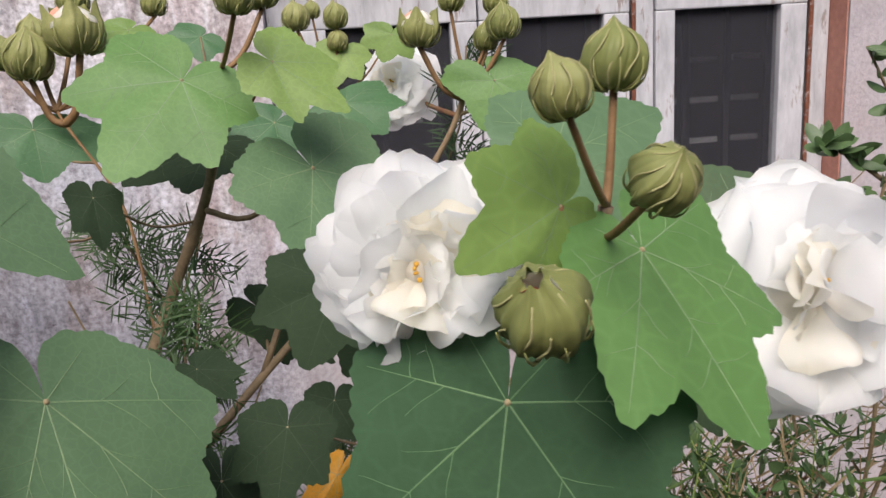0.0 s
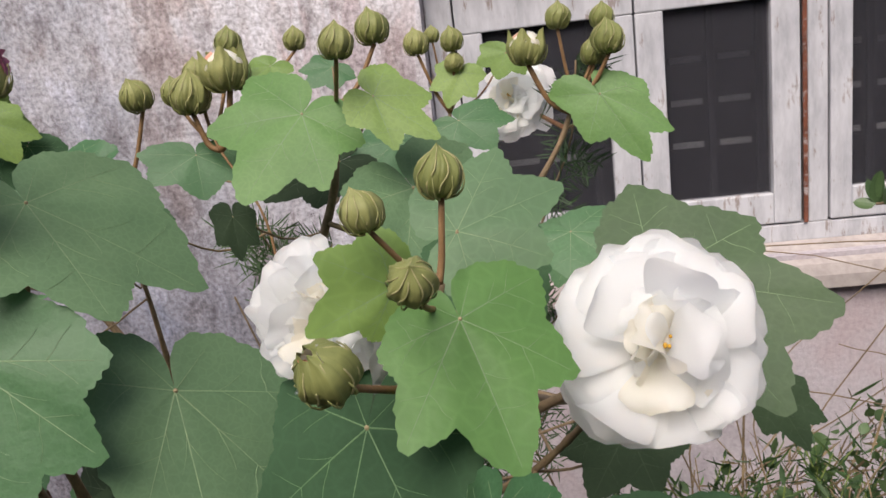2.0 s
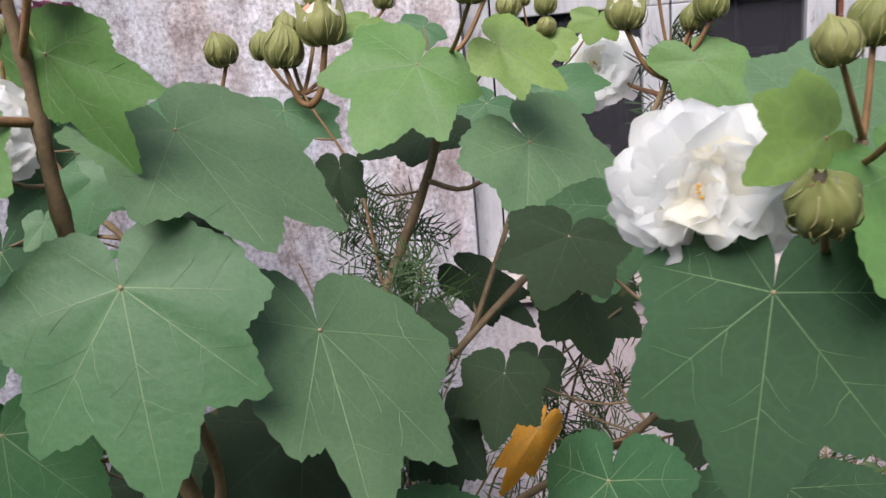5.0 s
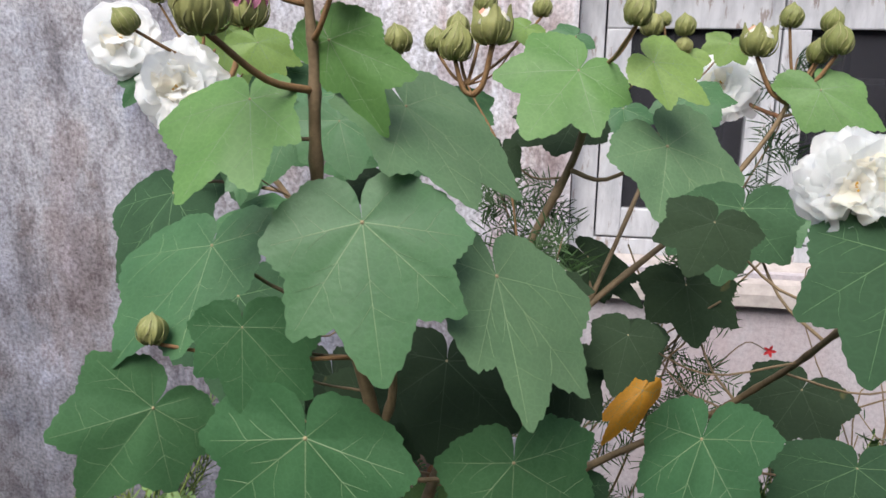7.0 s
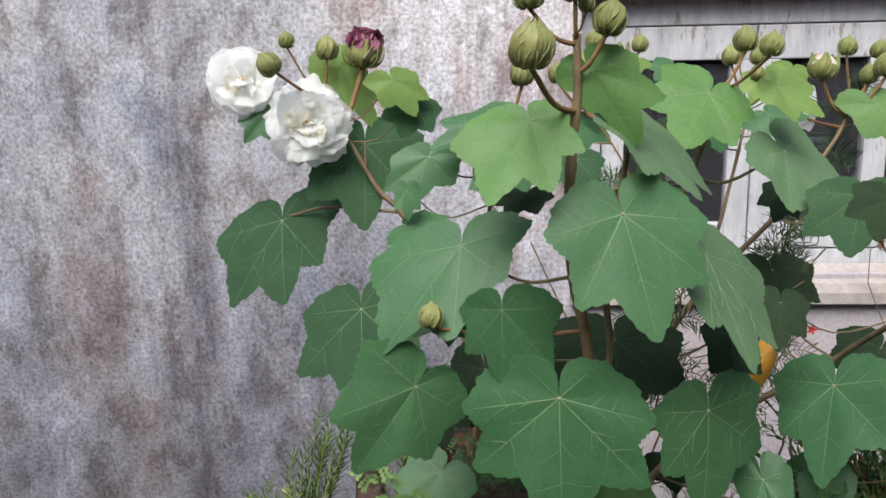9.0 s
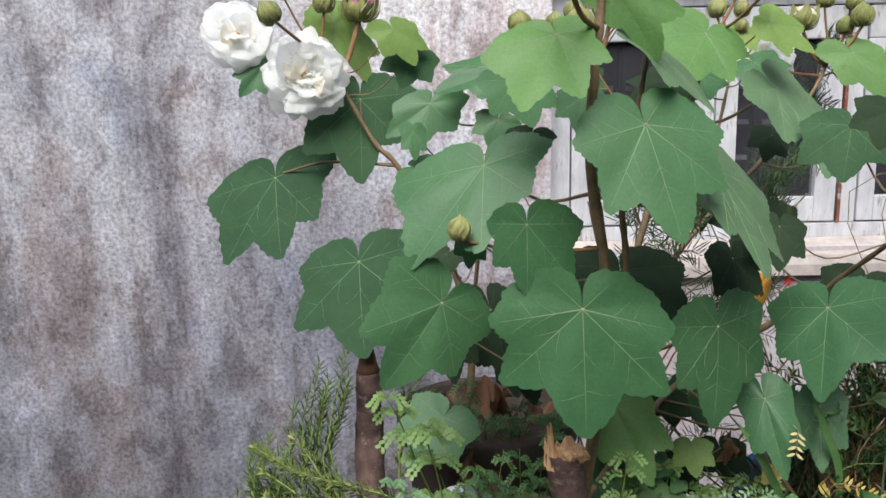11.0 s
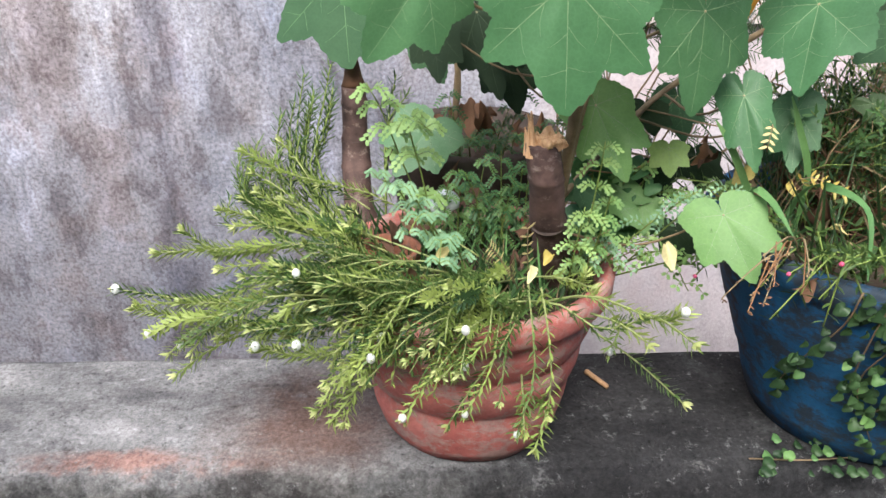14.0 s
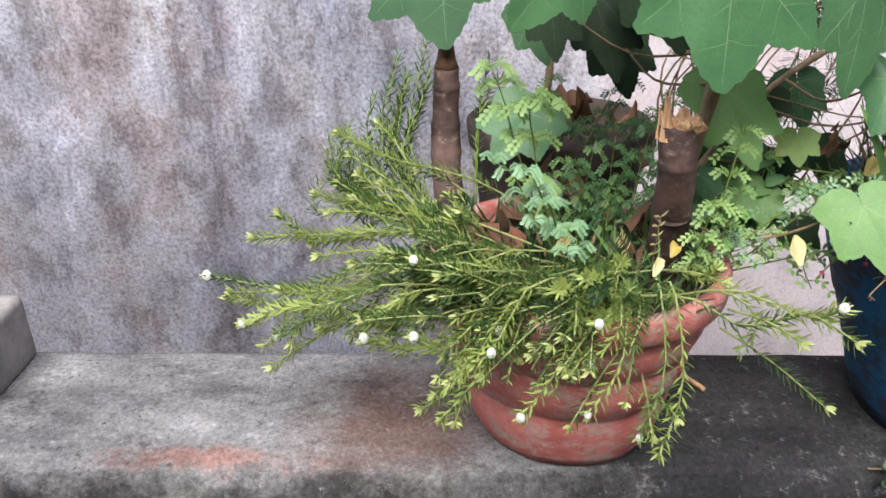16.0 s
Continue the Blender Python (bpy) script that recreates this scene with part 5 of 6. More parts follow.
def blade(verts, faces, foot, way, side, length, width, fold=0.25, segs=2):
    """One small pointed leaf, folded along its middle."""
    up = way.cross(side).normalized()
    b = len(verts)
    verts.append(foot)
    for k in range(1, segs + 1):
        q = k / (segs + 1)
        w = width * math.sin(math.pi * (0.15 + 0.75 * q)) * 0.5
        p = foot + way * (length * q) - up * (length * 0.12 * q * q)
        verts.extend((p - side * w + up * (w * fold), p, p + side * w + up * (w * fold)))
    verts.append(foot + way * length - up * (length * 0.12))
    faces.extend(((b, b + 2, b + 1), (b, b + 3, b + 2)))
    for k in range(segs - 1):
        a = b + 1 + 3 * k
        faces.extend(((a, a + 1, a + 4, a + 3), (a + 1, a + 2, a + 5, a + 4)))
    a, e = b + 1 + 3 * (segs - 1), b + 1 + 3 * segs
    faces.extend(((a, a + 1, e), (a + 1, a + 2, e)))


def sprig(bm, verts, faces, points, r, count, length, width, rng, open_=0.7, bare=0.15):
    """A shoot along a curve, set all round with narrow leaves that point up it."""
    n = 14
    path = spline(points, n)
    tube(bm, points, r, r * 0.6, 5, n=8)
    for i in range(count):
        s = (bare + (1 - bare) * (i + rng.random()) / count) * (n - 0.01)
        k = int(s)
        p = path[k].lerp(path[k + 1], s - k)
        way = (path[k + 1] - path[k]).normalized()
        a = i * 2.4 + rng.uniform(-0.3, 0.3)
        o = way.orthogonal().normalized()
        out = o * math.cos(a) + way.cross(o) * math.sin(a)
        d = (way * (1 - open_) + out * open_ + Vector((0, 0, 0.1))).normalized()
        blade(verts, faces, p, d, d.cross(way).normalized() if d.cross(way).length > 1e-3 else o, length * rng.uniform(0.7, 1.2), width * rng.uniform(0.8, 1.2))


def needle_plant(name, at, label, shoots, material, rng, r=0.0017, per=56, length=0.020, width=0.0042, stalk=None, category="plant", second=None):
    ob = thing(name, at, label, category)
    for k, pts in enumerate(shoots):
        bm, verts, faces = bmesh.new(), [], []
        reach = (Vector(pts[-1]) - Vector(pts[0])).length
        sprig(bm, verts, faces, pts, r, int(per * max(0.6, reach / 0.22)), length, width, rng)
        shoot = part("shoot", bm, stalk or GREEN_STEM, ob, "", at)
        link("foliage", raw([v - Vector(at) for v in verts], faces, "needles"), second if second and k % 3 == 1 else material, shoot, "", at)
    return ob


rng = random.Random(5)
# trailing needle-leaved plant that spills over the front of the red pot: long shoots, bare towards the root
ROOT = Vector((0.03, -1.26, 0.275))
LONG = ((-0.440, -1.260, 0.272), (-0.352, -1.222, 0.340), (-0.374, -1.270, 0.330), (-0.405, -1.300, 0.264), (-0.391, -1.300, 0.226), (-0.348, -1.310, 0.214), (-0.260, -1.292, 0.201), (-0.305, -1.340, 0.272), (-0.332, -1.330, 0.289), (-0.309, -1.180, 0.351), (-0.281, -1.160, 0.360), (-0.283, -1.120, 0.417))
SHORT = ((-0.176, -1.378, 0.353), (-0.175, -1.424, 0.284), (-0.080, -1.392, 0.273), (0.019, -1.419, 0.248), (0.197, -1.388, 0.246), (0.252, -1.468, 0.347), (-0.145, -1.400, 0.155), (0.084, -1.420, 0.147), (0.106, -1.430, 0.131), (0.019, -1.430, 0.187), (0.172, -1.340, 0.327), (-0.056, -1.430, 0.183), (-0.091, -1.420, 0.262), (-0.123, -1.410, 0.222), (-0.233, -1.380, 0.255), (0.018, -1.440, 0.311), (-0.152, -1.400, 0.191), (0.217, -1.440, 0.322))
tips = [Vector(q) for q in LONG + SHORT]
shoots = []
for k, t_ in enumerate(tips):
    foot = ROOT + Vector((rng.uniform(-0.07, 0.10), rng.uniform(-0.06, 0.04), 0))
    if t_.z < 0.25:
        foot.x = 0.55 * foot.x + 0.45 * (t_.x + 0.12)
        over = foot.lerp(t_, 0.5)
        over.y, over.z = min(over.y, -1.375), 0.295 + rng.uniform(0, 0.03)
        low = over.lerp(t_, 0.6) + Vector((0.012, -0.022, 0.022))
        shoots.append([foot, over, low, t_])
    else:
        shoots.append([foot, foot.lerp(t_, 0.5) + Vector((rng.uniform(-0.02, 0.02), -0.01, rng.uniform(0.005, 0.035))), foot.lerp(t_, 0.8) + Vector((rng.uniform(-0.02, 0.02), rng.uniform(-0.02, 0.02), rng.uniform(-0.028, 0.010))), t_])
    # side shoots near its end
    for _ in range(2 if k < 12 else 1):
        p = foot.lerp(t_, rng.uniform(0.45, 0.75))
        q = p + (t_ - foot).normalized() * rng.uniform(0.04, 0.11) + Vector((rng.uniform(-0.04, 0.05), rng.uniform(-0.05, 0.03), rng.uniform(-0.05, 0.055)))
        shoots.append([p, p.lerp(q, 0.5) + Vector((0, 0, 0.006)), q])
outer = len(shoots)
for i in range(118):
    a = rng.uniform(0, 1)
    t_ = Vector((0.04 - 0.27 * a + rng.uniform(-0.04, 0.04), -1.42 + 0.09 * a + rng.uniform(-0.04, 0.04), rng.uniform(0.20, 0.35)))
    foot = Vector((0.45 * ROOT.x + 0.55 * (t_.x + 0.09), ROOT.y + rng.uniform(-0.09, 0.05), ROOT.z))
    mid = foot.lerp(t_, 0.55) + Vector((rng.uniform(-0.02, 0.02), -0.01, rng.uniform(0.005, 0.03)))
    mid.z = max(mid.z, 0.288)
    shoots.append([foot, mid, t_])
# short shoots that hide the rim beside the stump
for i in range(20):
    foot = Vector((-0.085 + rng.uniform(-0.03, 0.04), -1.24 + rng.uniform(-0.04, 0.05), 0.262))
    t_ = Vector((-0.165 + rng.uniform(-0.05, 0.06), -1.25 + rng.uniform(-0.06, 0.08), 0.345 + rng.uniform(-0.03, 0.035)))
    shoots.append([foot, foot.lerp(t_, 0.5) + Vector((-0.01, -0.005, 0.02)), t_])
moss = thing("trailing_plant", (0.0, -1.27, 0.26), "green needle-leaved trailing plant spilling over the red pot", "plant")
for k, pts in enumerate(shoots):
    bm, verts, faces = bmesh.new(), [], []
    reach = (Vector(pts[-1]) - Vector(pts[0])).length
    sprig(bm, verts, faces, pts, 0.0015, int(rng.uniform(300, 480) * reach), 0.0170, 0.0029, rng, 0.62, 0.30 if k < outer else 0.1)
    shoot = part("shoot", bm, LIME_STEM, moss, "", (0.0, -1.27, 0.26))
    # inner shoots mostly take darker needles: the clump's inner shadow put into colour
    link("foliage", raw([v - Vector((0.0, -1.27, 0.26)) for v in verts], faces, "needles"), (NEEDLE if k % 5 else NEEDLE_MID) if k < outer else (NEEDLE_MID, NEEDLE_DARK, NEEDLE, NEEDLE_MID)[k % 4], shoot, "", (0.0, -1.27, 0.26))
    # paler tuft at the shoot's end
    if k < outer or k % 2:
        verts, faces = [], []
        end, way = Vector(pts[-1]), (Vector(pts[-1]) - Vector(pts[-2])).normalized()
        for m_ in range(9):
            d = (way + Vector((rng.uniform(-0.8, 0.8), rng.uniform(-0.8, 0.8), rng.uniform(-0.6, 0.8)))).normalized()
            blade(verts, faces, end - way * 0.002, d, d.orthogonal().normalized(), rng.uniform(0.008, 0.015), 0.003)
        link("tuft", raw([v - end for v in verts], faces, "tuft"), TUFT, shoot, "pale young tuft at the shoot's end", end)
for k, t_ in enumerate(tips):
    if k in (0, 4, 5, 6, 12, 13, 14, 15, 16, 17, 19, 21, 23, 24, 26, 27):
        bm = bmesh.new()
        bmesh.ops.create_icosphere(bm, subdivisions=2, radius=rng.uniform(0.0042, 0.0058), matrix=Matrix.Translation(t_ + Vector((0, -0.003, 0.002))) @ Matrix.Diagonal((1, 1, 1.25, 1)))
        part("flower_bud", bm, PETAL, moss, "tiny white flower bud", t_)

# upright shoots of the same plant at the back of the pot
shoots = []
for i in range(34):
    foot = Vector((-0.143 + rng.uniform(-0.015, 0.012), -1.10 + rng.uniform(-0.03, 0.02), 0.262))
    a = rng.random()
    t_ = Vector((-0.185 - 0.12 * a + rng.uniform(-0.03, 0.025), -0.99 - 0.09 * a + rng.uniform(-0.04, 0.03), 0.525 - 0.15 * a - rng.uniform(0, 0.13)))
    mid = foot.lerp(t_, 0.5) + Vector((-0.035, 0.0, 0.0))
    shoots.append([foot, mid, t_ + Vector((0, 0, -0.03)), t_ + Vector((0.012, 0, 0.02))])
shoots += [[(-0.09, -1.02, 0.26), (-0.085, -0.96, 0.40), (-0.07 + 0.02 * i, -0.93, 0.48 - 0.03 * i)] for i in range(3)]
needle_plant("needle_leaved_plant", (-0.08, -1.08, 0.26), "upright dark green needle-leaved shoots at the pot's edge", shoots, NEEDLE_MID, rng, per=58, length=0.021, width=0.0026, second=NEEDLE_DARK)


def pinnate(ob, stems, leaflets, size, material, rng, droop=0.3, stalk=None, every=2, broad=0.5):
    """Stems with feathered leaves: pairs of small oval leaflets along thin ribs."""
    for pts in stems:
        bm, verts, faces = bmesh.new(), [], []
        tube(bm, pts, 0.0014, 0.0007, 5, n=8)
        st = part("stem", bm, stalk or GREEN_STEM, ob, "", pts[0])
        path = spline(pts, 12)
        for k in range(3, 13, every):
            p = path[k]
            for sgn in (-1, 1):
                out = Vector((sgn * rng.uniform(0.5, 1), rng.uniform(-0.8, 0.2), rng.uniform(-0.2, 0.5))).normalized()
                L = size * rng.uniform(2.2, 4.0)
                rib = [p, p + out * L * 0.5 + Vector((0, 0, 0.004)), p + out * L - Vector((0, 0, droop * L))]
                thin = bmesh.new()
                tube(thin, rib, 0.0006, 0.0004, 4, n=4)
                part("rib", thin, stalk or GREEN_STEM, st, "", rib[0])
                rp = spline(rib, leaflets)
                for j in range(1, leaflets + 1):
                    way = (rp[j] - rp[j - 1]).normalized()
                    sd = way.cross(Vector((0.2, -0.6, 0.8))).normalized()
                    for s2 in (-1, 1):
                        d = (sd * s2 + way * 0.45).normalized()
                        blade(verts, faces, rp[j], d, way, size * rng.uniform(0.75, 1.1), size * broad, 0.1)
        link("foliage", raw([v - Vector(pts[0]) for v in verts], faces, "foliage"), material, st, "", pts[0])


weed = thing("feathery_weed", (0.02, -1.24, 0.26), "pale blue-green ferny weed sprouting in the red pot", "weed")
pinnate(weed, [[(0.02, -1.22, 0.26), (-0.03, -1.24, 0.35), (-0.06, -1.26, 0.41), (-0.085, -1.27, 0.43)], [(0.02, -1.24, 0.26), (-0.01, -1.29, 0.36), (-0.03, -1.33, 0.405), (-0.045, -1.36, 0.395)], [(0.03, -1.25, 0.26), (0.015, -1.31, 0.35), (-0.005, -1.35, 0.385), (-0.010, -1.38, 0.365)], [(0.01, -1.24, 0.26), (-0.02, -1.28, 0.37), (-0.045, -1.31, 0.43), (-0.055, -1.33, 0.44)]], 15, 0.0062, HERB, rng, broad=0.34, every=3)
lime_weed = thing("leafy_weed", (0.01, -1.20, 0.26), "tall weed with rows of small round lime-green leaflets", "weed")
pinnate(lime_weed, [[(0.01, -1.20, 0.26), (-0.05, -1.22, 0.42), (-0.075, -1.24, 0.50), (-0.095, -1.25, 0.545)], [(0.0, -1.2, 0.26), (-0.03, -1.23, 0.42), (-0.045, -1.26, 0.50), (-0.015, -1.29, 0.495)]], 7, 0.0085, LIME_LEAF, rng, broad=0.8)
weed2 = thing("leafy_weed", (0.08, -1.15, 0.26), "fine-leaved green weed growing among the stumps", "weed")
pinnate(weed2, [[(0.06 + 0.03 * i, -1.12 - 0.02 * (i % 3), 0.26), (0.05 + 0.035 * i, -1.14, 0.34), (0.04 + 0.04 * i + rng.uniform(-0.02, 0.02), -1.17, 0.40 + 0.03 * (i % 3))] for i in range(0, 6)], 8, 0.0068, SEEDLING, rng, broad=0.6)
weed3 = thing("leafy_weed", (0.30, -1.12, 0.0), "small-leaved green weed between the two pots", "weed")
pinnate(weed3, [[(0.19 + 0.02 * i, -1.10, 0.25), (0.24 + 0.03 * i, -1.16, 0.36 + 0.02 * (i % 2)), (0.27 + 0.035 * i, -1.20, 0.42 - 0.03 * (i % 3))] for i in range(0, 6, 2)], 6, 0.008, LIME_LEAF, rng, broad=0.75)
weed4 = thing("leafy_weed", (0.05, -0.92, 0.32), "fine-leaved green weed covering the brown planter", "weed")
pinnate(weed4, [[(-0.02 + 0.018 * i, -0.95 + 0.03 * (i % 3), 0.33), (-0.03 + 0.020 * i, -0.98 + 0.02 * (i % 3), 0.38), (-0.045 + 0.024 * i + rng.uniform(-0.03, 0.03), -1.0 - 0.03 * (i % 2), 0.385 + 0.028 * (i % 4))] for i in range(12)], 7, 0.0064, SEEDLING, rng, broad=0.5, every=3)
weed7 = thing("leafy_weed", (0.06, -1.12, 0.25), "tangled fine weed in the soil between the stumps", "weed")
pinnate(weed7, [[(-0.02 + 0.02 * i, -1.08 - 0.03 * (i % 3), 0.25), (-0.02 + 0.022 * i, -1.11 - 0.03 * (i % 2), 0.32), (-0.03 + 0.024 * i + rng.uniform(-0.02, 0.02), -1.14, 0.35 + 0.022 * (i % 4))] for i in range(9)], 8, 0.0058, WEED, rng)


def comb(ob, pts, pairs, size, material, rng):
    """One feathered leaf: a rib with pairs of narrow leaflets that stand close like a comb."""
    bm, verts, faces = bmesh.new(), [], []
    tube(bm, pts, 0.0008, 0.0005, 5, n=8)
    rib = part("rib", bm, DRY, ob, "", pts[0])
    path = spline(pts, pairs * 2)
    for k in range(pairs, 2 * pairs + 1):
        way = (path[min(k + 1, 2 * pairs)] - path[k - 1]).normalized()
        sd = way.cross(Vector((0.15, -0.9, 0.45))).normalized()
        for sgn in (-1, 1):
            d = (sd * sgn + way * 0.5).normalized()
            blade(verts, faces, path[k], d, way, size * rng.uniform(0.8, 1.1), size * 0.36, 0.15, 3)
    link("foliage", raw([v - Vector(pts[0]) for v in verts], faces, "foliage"), material, rib, "", pts[0])


for at, runs in (((0.10, -1.29, 0.27), (((0.11, -1.29, 0.27), (0.10, -1.33, 0.34), (0.095, -1.35, 0.395)), ((0.10, -1.29, 0.27), (0.065, -1.34, 0.35), (0.050, -1.36, 0.375)), ((0.10, -1.30, 0.27), (0.08, -1.35, 0.33), (0.072, -1.38, 0.36)))), ((0.41, -1.28, 0.46), (((0.40, -1.26, 0.47), (0.392, -1.29, 0.50), (0.384, -1.305, 0.478)),)), ((0.44, -1.24, 0.33), (((0.43, -1.24, 0.33), (0.44, -1.29, 0.43), (0.485, -1.31, 0.422)), ((0.44, -1.24, 0.33), (0.45, -1.28, 0.42), (0.495, -1.30, 0.412))))):
    sprig_ = thing("withered_sprig", at, "withered yellow feathered leaves on a thin rib", "sprig", "withered sprigs")
    for pts in runs:
        comb(sprig_, pts, 4, 0.011, PALE_LEAF if at[0] < 0.43 else YELLOW_LEAF, rng)

# cypress vine: thread-fine feathered leaves on dark twining stems
vine = thing("cypress_vine", (0.30, -1.02, 0.26), "fine thread-leaved vine twining among the branches", "vine")


def feathers(stems, rng):
    for pts in stems:
        bm = bmesh.new()
        tube(bm, pts, 0.0016, 0.0009, 5, n=12)
        path = spline(pts, 16)
        verts, faces = [], []
        for k in range(1, 17):
            for _ in range(2):
                a = rng.uniform(0, 6.3)
                out = Vector((math.cos(a), 0.6 * math.sin(a) - 0.3, rng.uniform(-0.3, 0.5))).normalized()
                L = rng.uniform(0.025, 0.05)
                rib = [path[k], path[k] + out * L * 0.5, path[k] + out * L - Vector((0, 0, 0.012))]
                rp = spline(rib, 7)
                for j in range(7):
                    way = (rp[j + 1] - rp[j]).normalized()
                    sd = way.cross(Vector((rng.uniform(-0.3, 0.3), -1, rng.uniform(0, 0.6)))).normalized()
                    blade(verts, faces, rp[j], way, sd, (rp[j + 1] - rp[j]).length * 1.1, 0.0022)
                    for s2 in (-1, 1):
                        d = (sd * s2 + way * rng.uniform(0.3, 1.0) + Vector((0, rng.uniform(-0.4, 0.4), 0))).normalized()
                        blade(verts, faces, rp[j], d, way, rng.uniform(0.012, 0.030), 0.0020, segs=3)
        st = part("stem", bm, STEM, vine, "", pts[0])
        link("foliage", raw([v - Vector(pts[0]) for v in verts], faces, "threads"), NEEDLE_DARK, st, "", pts[0])


feathers([[(0.22, -1.05, 0.27), (0.26, -1.02, 0.55), (0.27, -1.03, 0.75), (0.30, -1.04, 0.83)], [(0.28, -1.0, 0.70), (0.24, -1.02, 0.80), (0.22, -1.03, 0.86)], [(0.27, -1.12, 0.55), (0.29, -1.14, 0.70), (0.31, -1.15, 0.80)], [(0.42, -0.95, 0.5), (0.50, -0.95, 0.78), (0.55, -0.95, 0.90), (0.56, -0.96, 0.98)], [(0.30, -1.02, 0.27), (0.37, -1.0, 0.5), (0.40, -0.99, 0.62)], [(0.36, -1.0, 0.30), (0.45, -0.98, 0.52), (0.50, -0.97, 0.60)], [(0.5, -0.97, 0.66), (0.47, -0.97, 0.74), (0.52, -0.97, 0.80)]], rng)
bm = bmesh.new()
tube(bm, [(0.50, -0.97, 0.60), (0.56, -0.86, 0.60), (0.615, -0.76, 0.553)], 0.0011, 0.0008, 5, n=8)
part("stem", bm, STEM, vine, "", (0.50, -0.97, 0.60))
for c_ in ((0.615, -0.765, 0.556),):
    for i in range(5):
        a = 2 * math.pi * i / 5
        verts, faces = [], []
        d = Vector((math.cos(a), -0.4, math.sin(a))).normalized()
        blade(verts, faces, Vector((0, 0, 0)), d, d.cross(Vector((0, 1, 0))).normalized(), 0.011, 0.005)
        link("petal", raw(verts, faces, "petal"), SCARLET, vine, "scarlet star flower petal", c_)

# plants in the blue pot: grass, a round-leaved creeper, dry stalks
grass = thing("grass_tuft", (0.62, -1.17, 0.30), "tangled tuft of green and dry grass in the blue pot", "grass", kind="stuff")
for mat, count, seed in ((NEEDLE_DARK, 240, 1), (DRY, 120, 2), (WEED, 30, 3)):
    g = random.Random(seed)
    verts, faces = [], []
    for i in range(count):
        a, q = g.uniform(0, 6.3), 0.22 * math.sqrt(g.random())
        foot = Vector((0.64 + q * math.cos(a), -1.17 + q * math.sin(a), 0.30))
        d = Vector((g.uniform(-0.9, 0.9), g.uniform(-0.7, 0.5), g.uniform(0.3, 1.0))).normalized()
        sd = d.cross(Vector((g.uniform(-1, 1), g.uniform(-1, 1), 0.2))).normalized()
        blade(verts, faces, foot, d, sd, g.uniform(0.06, 0.20), g.uniform(0.0025, 0.005), segs=4)
    link("foliage", raw([v - Vector((0.62, -1.17, 0.30)) for v in verts], faces, "foliage"), mat, grass, "", (0.62, -1.17, 0.30))
shoots = []
for i in range(30):
    w = math.radians(rng.uniform(178, 262))
    out = Vector((math.cos(w), math.sin(w), 0))
    foot = Vector((0.66, -1.17, 0.31)) + out * rng.uniform(0.19, 0.235)
    over = Vector((0.66, -1.17, 0.352 + rng.uniform(0, 0.03))) + out * 0.265
    t_ = Vector((0.66, -1.17, rng.uniform(0.27, 0.40))) + out * rng.uniform(0.285, 0.335) + Vector((rng.uniform(-0.06, 0.06), 0, 0))
    shoots.append([foot, over, t_])
moss2 = needle_plant("trailing_plant", (0.55, -1.25, 0.31), "needle-leaved trailing plant with tiny pink buds over the blue pot", shoots, NEEDLE_MID, rng, per=44, length=0.018, width=0.0036, second=NEEDLE_DARK)
for pts in shoots[:5]:
    bm = bmesh.new()
    bmesh.ops.create_icosphere(bm, subdivisions=2, radius=0.003, matrix=Matrix.Translation(pts[-1]))
    part("flower_bud", bm, PINK, moss2, "tiny pink flower bud", pts[-1])


def round_leaf(ob, at, size, n, material):
    """A small rounded leaf with a notch at its stalk."""
    c, n = Vector(at), Vector(n).normalized()
    x = n.orthogonal().normalized()
    y = n.cross(x)
    m = 22
    verts, faces = [Vector((0, 0, 0))], []
    for i in range(m):
        a = 2 * math.pi * i / m
        r = size * (0.44 + 0.12 * math.cos(a) + 0.05 * math.cos(3 * a) + 0.035 * math.cos(5 * a)) * (1 - 0.35 * math.exp(-((a - math.pi) / 0.35) ** 2))
        verts.append(x * (r * math.cos(a)) + y * (r * math.sin(a)) - n * (0.30 * size * (math.cos(a) ** 2)) + n * (0.12 * size * abs(math.sin(a))))
    for i in range(m):
        faces.append((0, 1 + i, 1 + (i + 1) % m))
    return link("leaf", raw(verts, faces, "round_leaf"), material, ob, "", c)


creeper = thing("creeper", (0.60, -1.42, 0.30), "creeper with small round green leaves hanging over the blue pot", "creeper")


def beside(x, z):
    """A place just before the blue pot's round side."""
    r = 0.168 + 0.34 * z
    return (x, -1.17 - math.sqrt(max(0.0, r * r - (x - 0.66) ** 2)) - 0.012, z)


for k in range(9):
    x0 = 0.475 + 0.027 * k
    pts = [beside(x0 + 0.01, 0.33), beside(x0 + 0.012, 0.27), beside(x0 + 0.02 * (k % 2), 0.18), beside(x0 + 0.025 * (k % 3), 0.07 + 0.05 * (k % 2) + 0.04 * (k < 2))]
    bm = bmesh.new()
    tube(bm, pts, 0.0013, 0.0008, 5, n=12)
    part("stem", bm, STEM, creeper, "", pts[0])
    for p in spline(pts, 10)[1:]:
        for _ in range(3):
            round_leaf(creeper, p + Vector((rng.uniform(-0.022, 0.022), rng.uniform(-0.014, 0.004), rng.uniform(-0.012, 0.012))), rng.uniform(0.012, 0.022), (rng.uniform(-0.6, 0.6), -1, rng.uniform(-0.2, 0.9)), CREEPER_LEAF if rng.random() < 0.85 else WEED)
runner = thing("creeper", (0.52, -1.33, 0.0), "creeper runner with small round leaves lying on the parapet", "creeper")
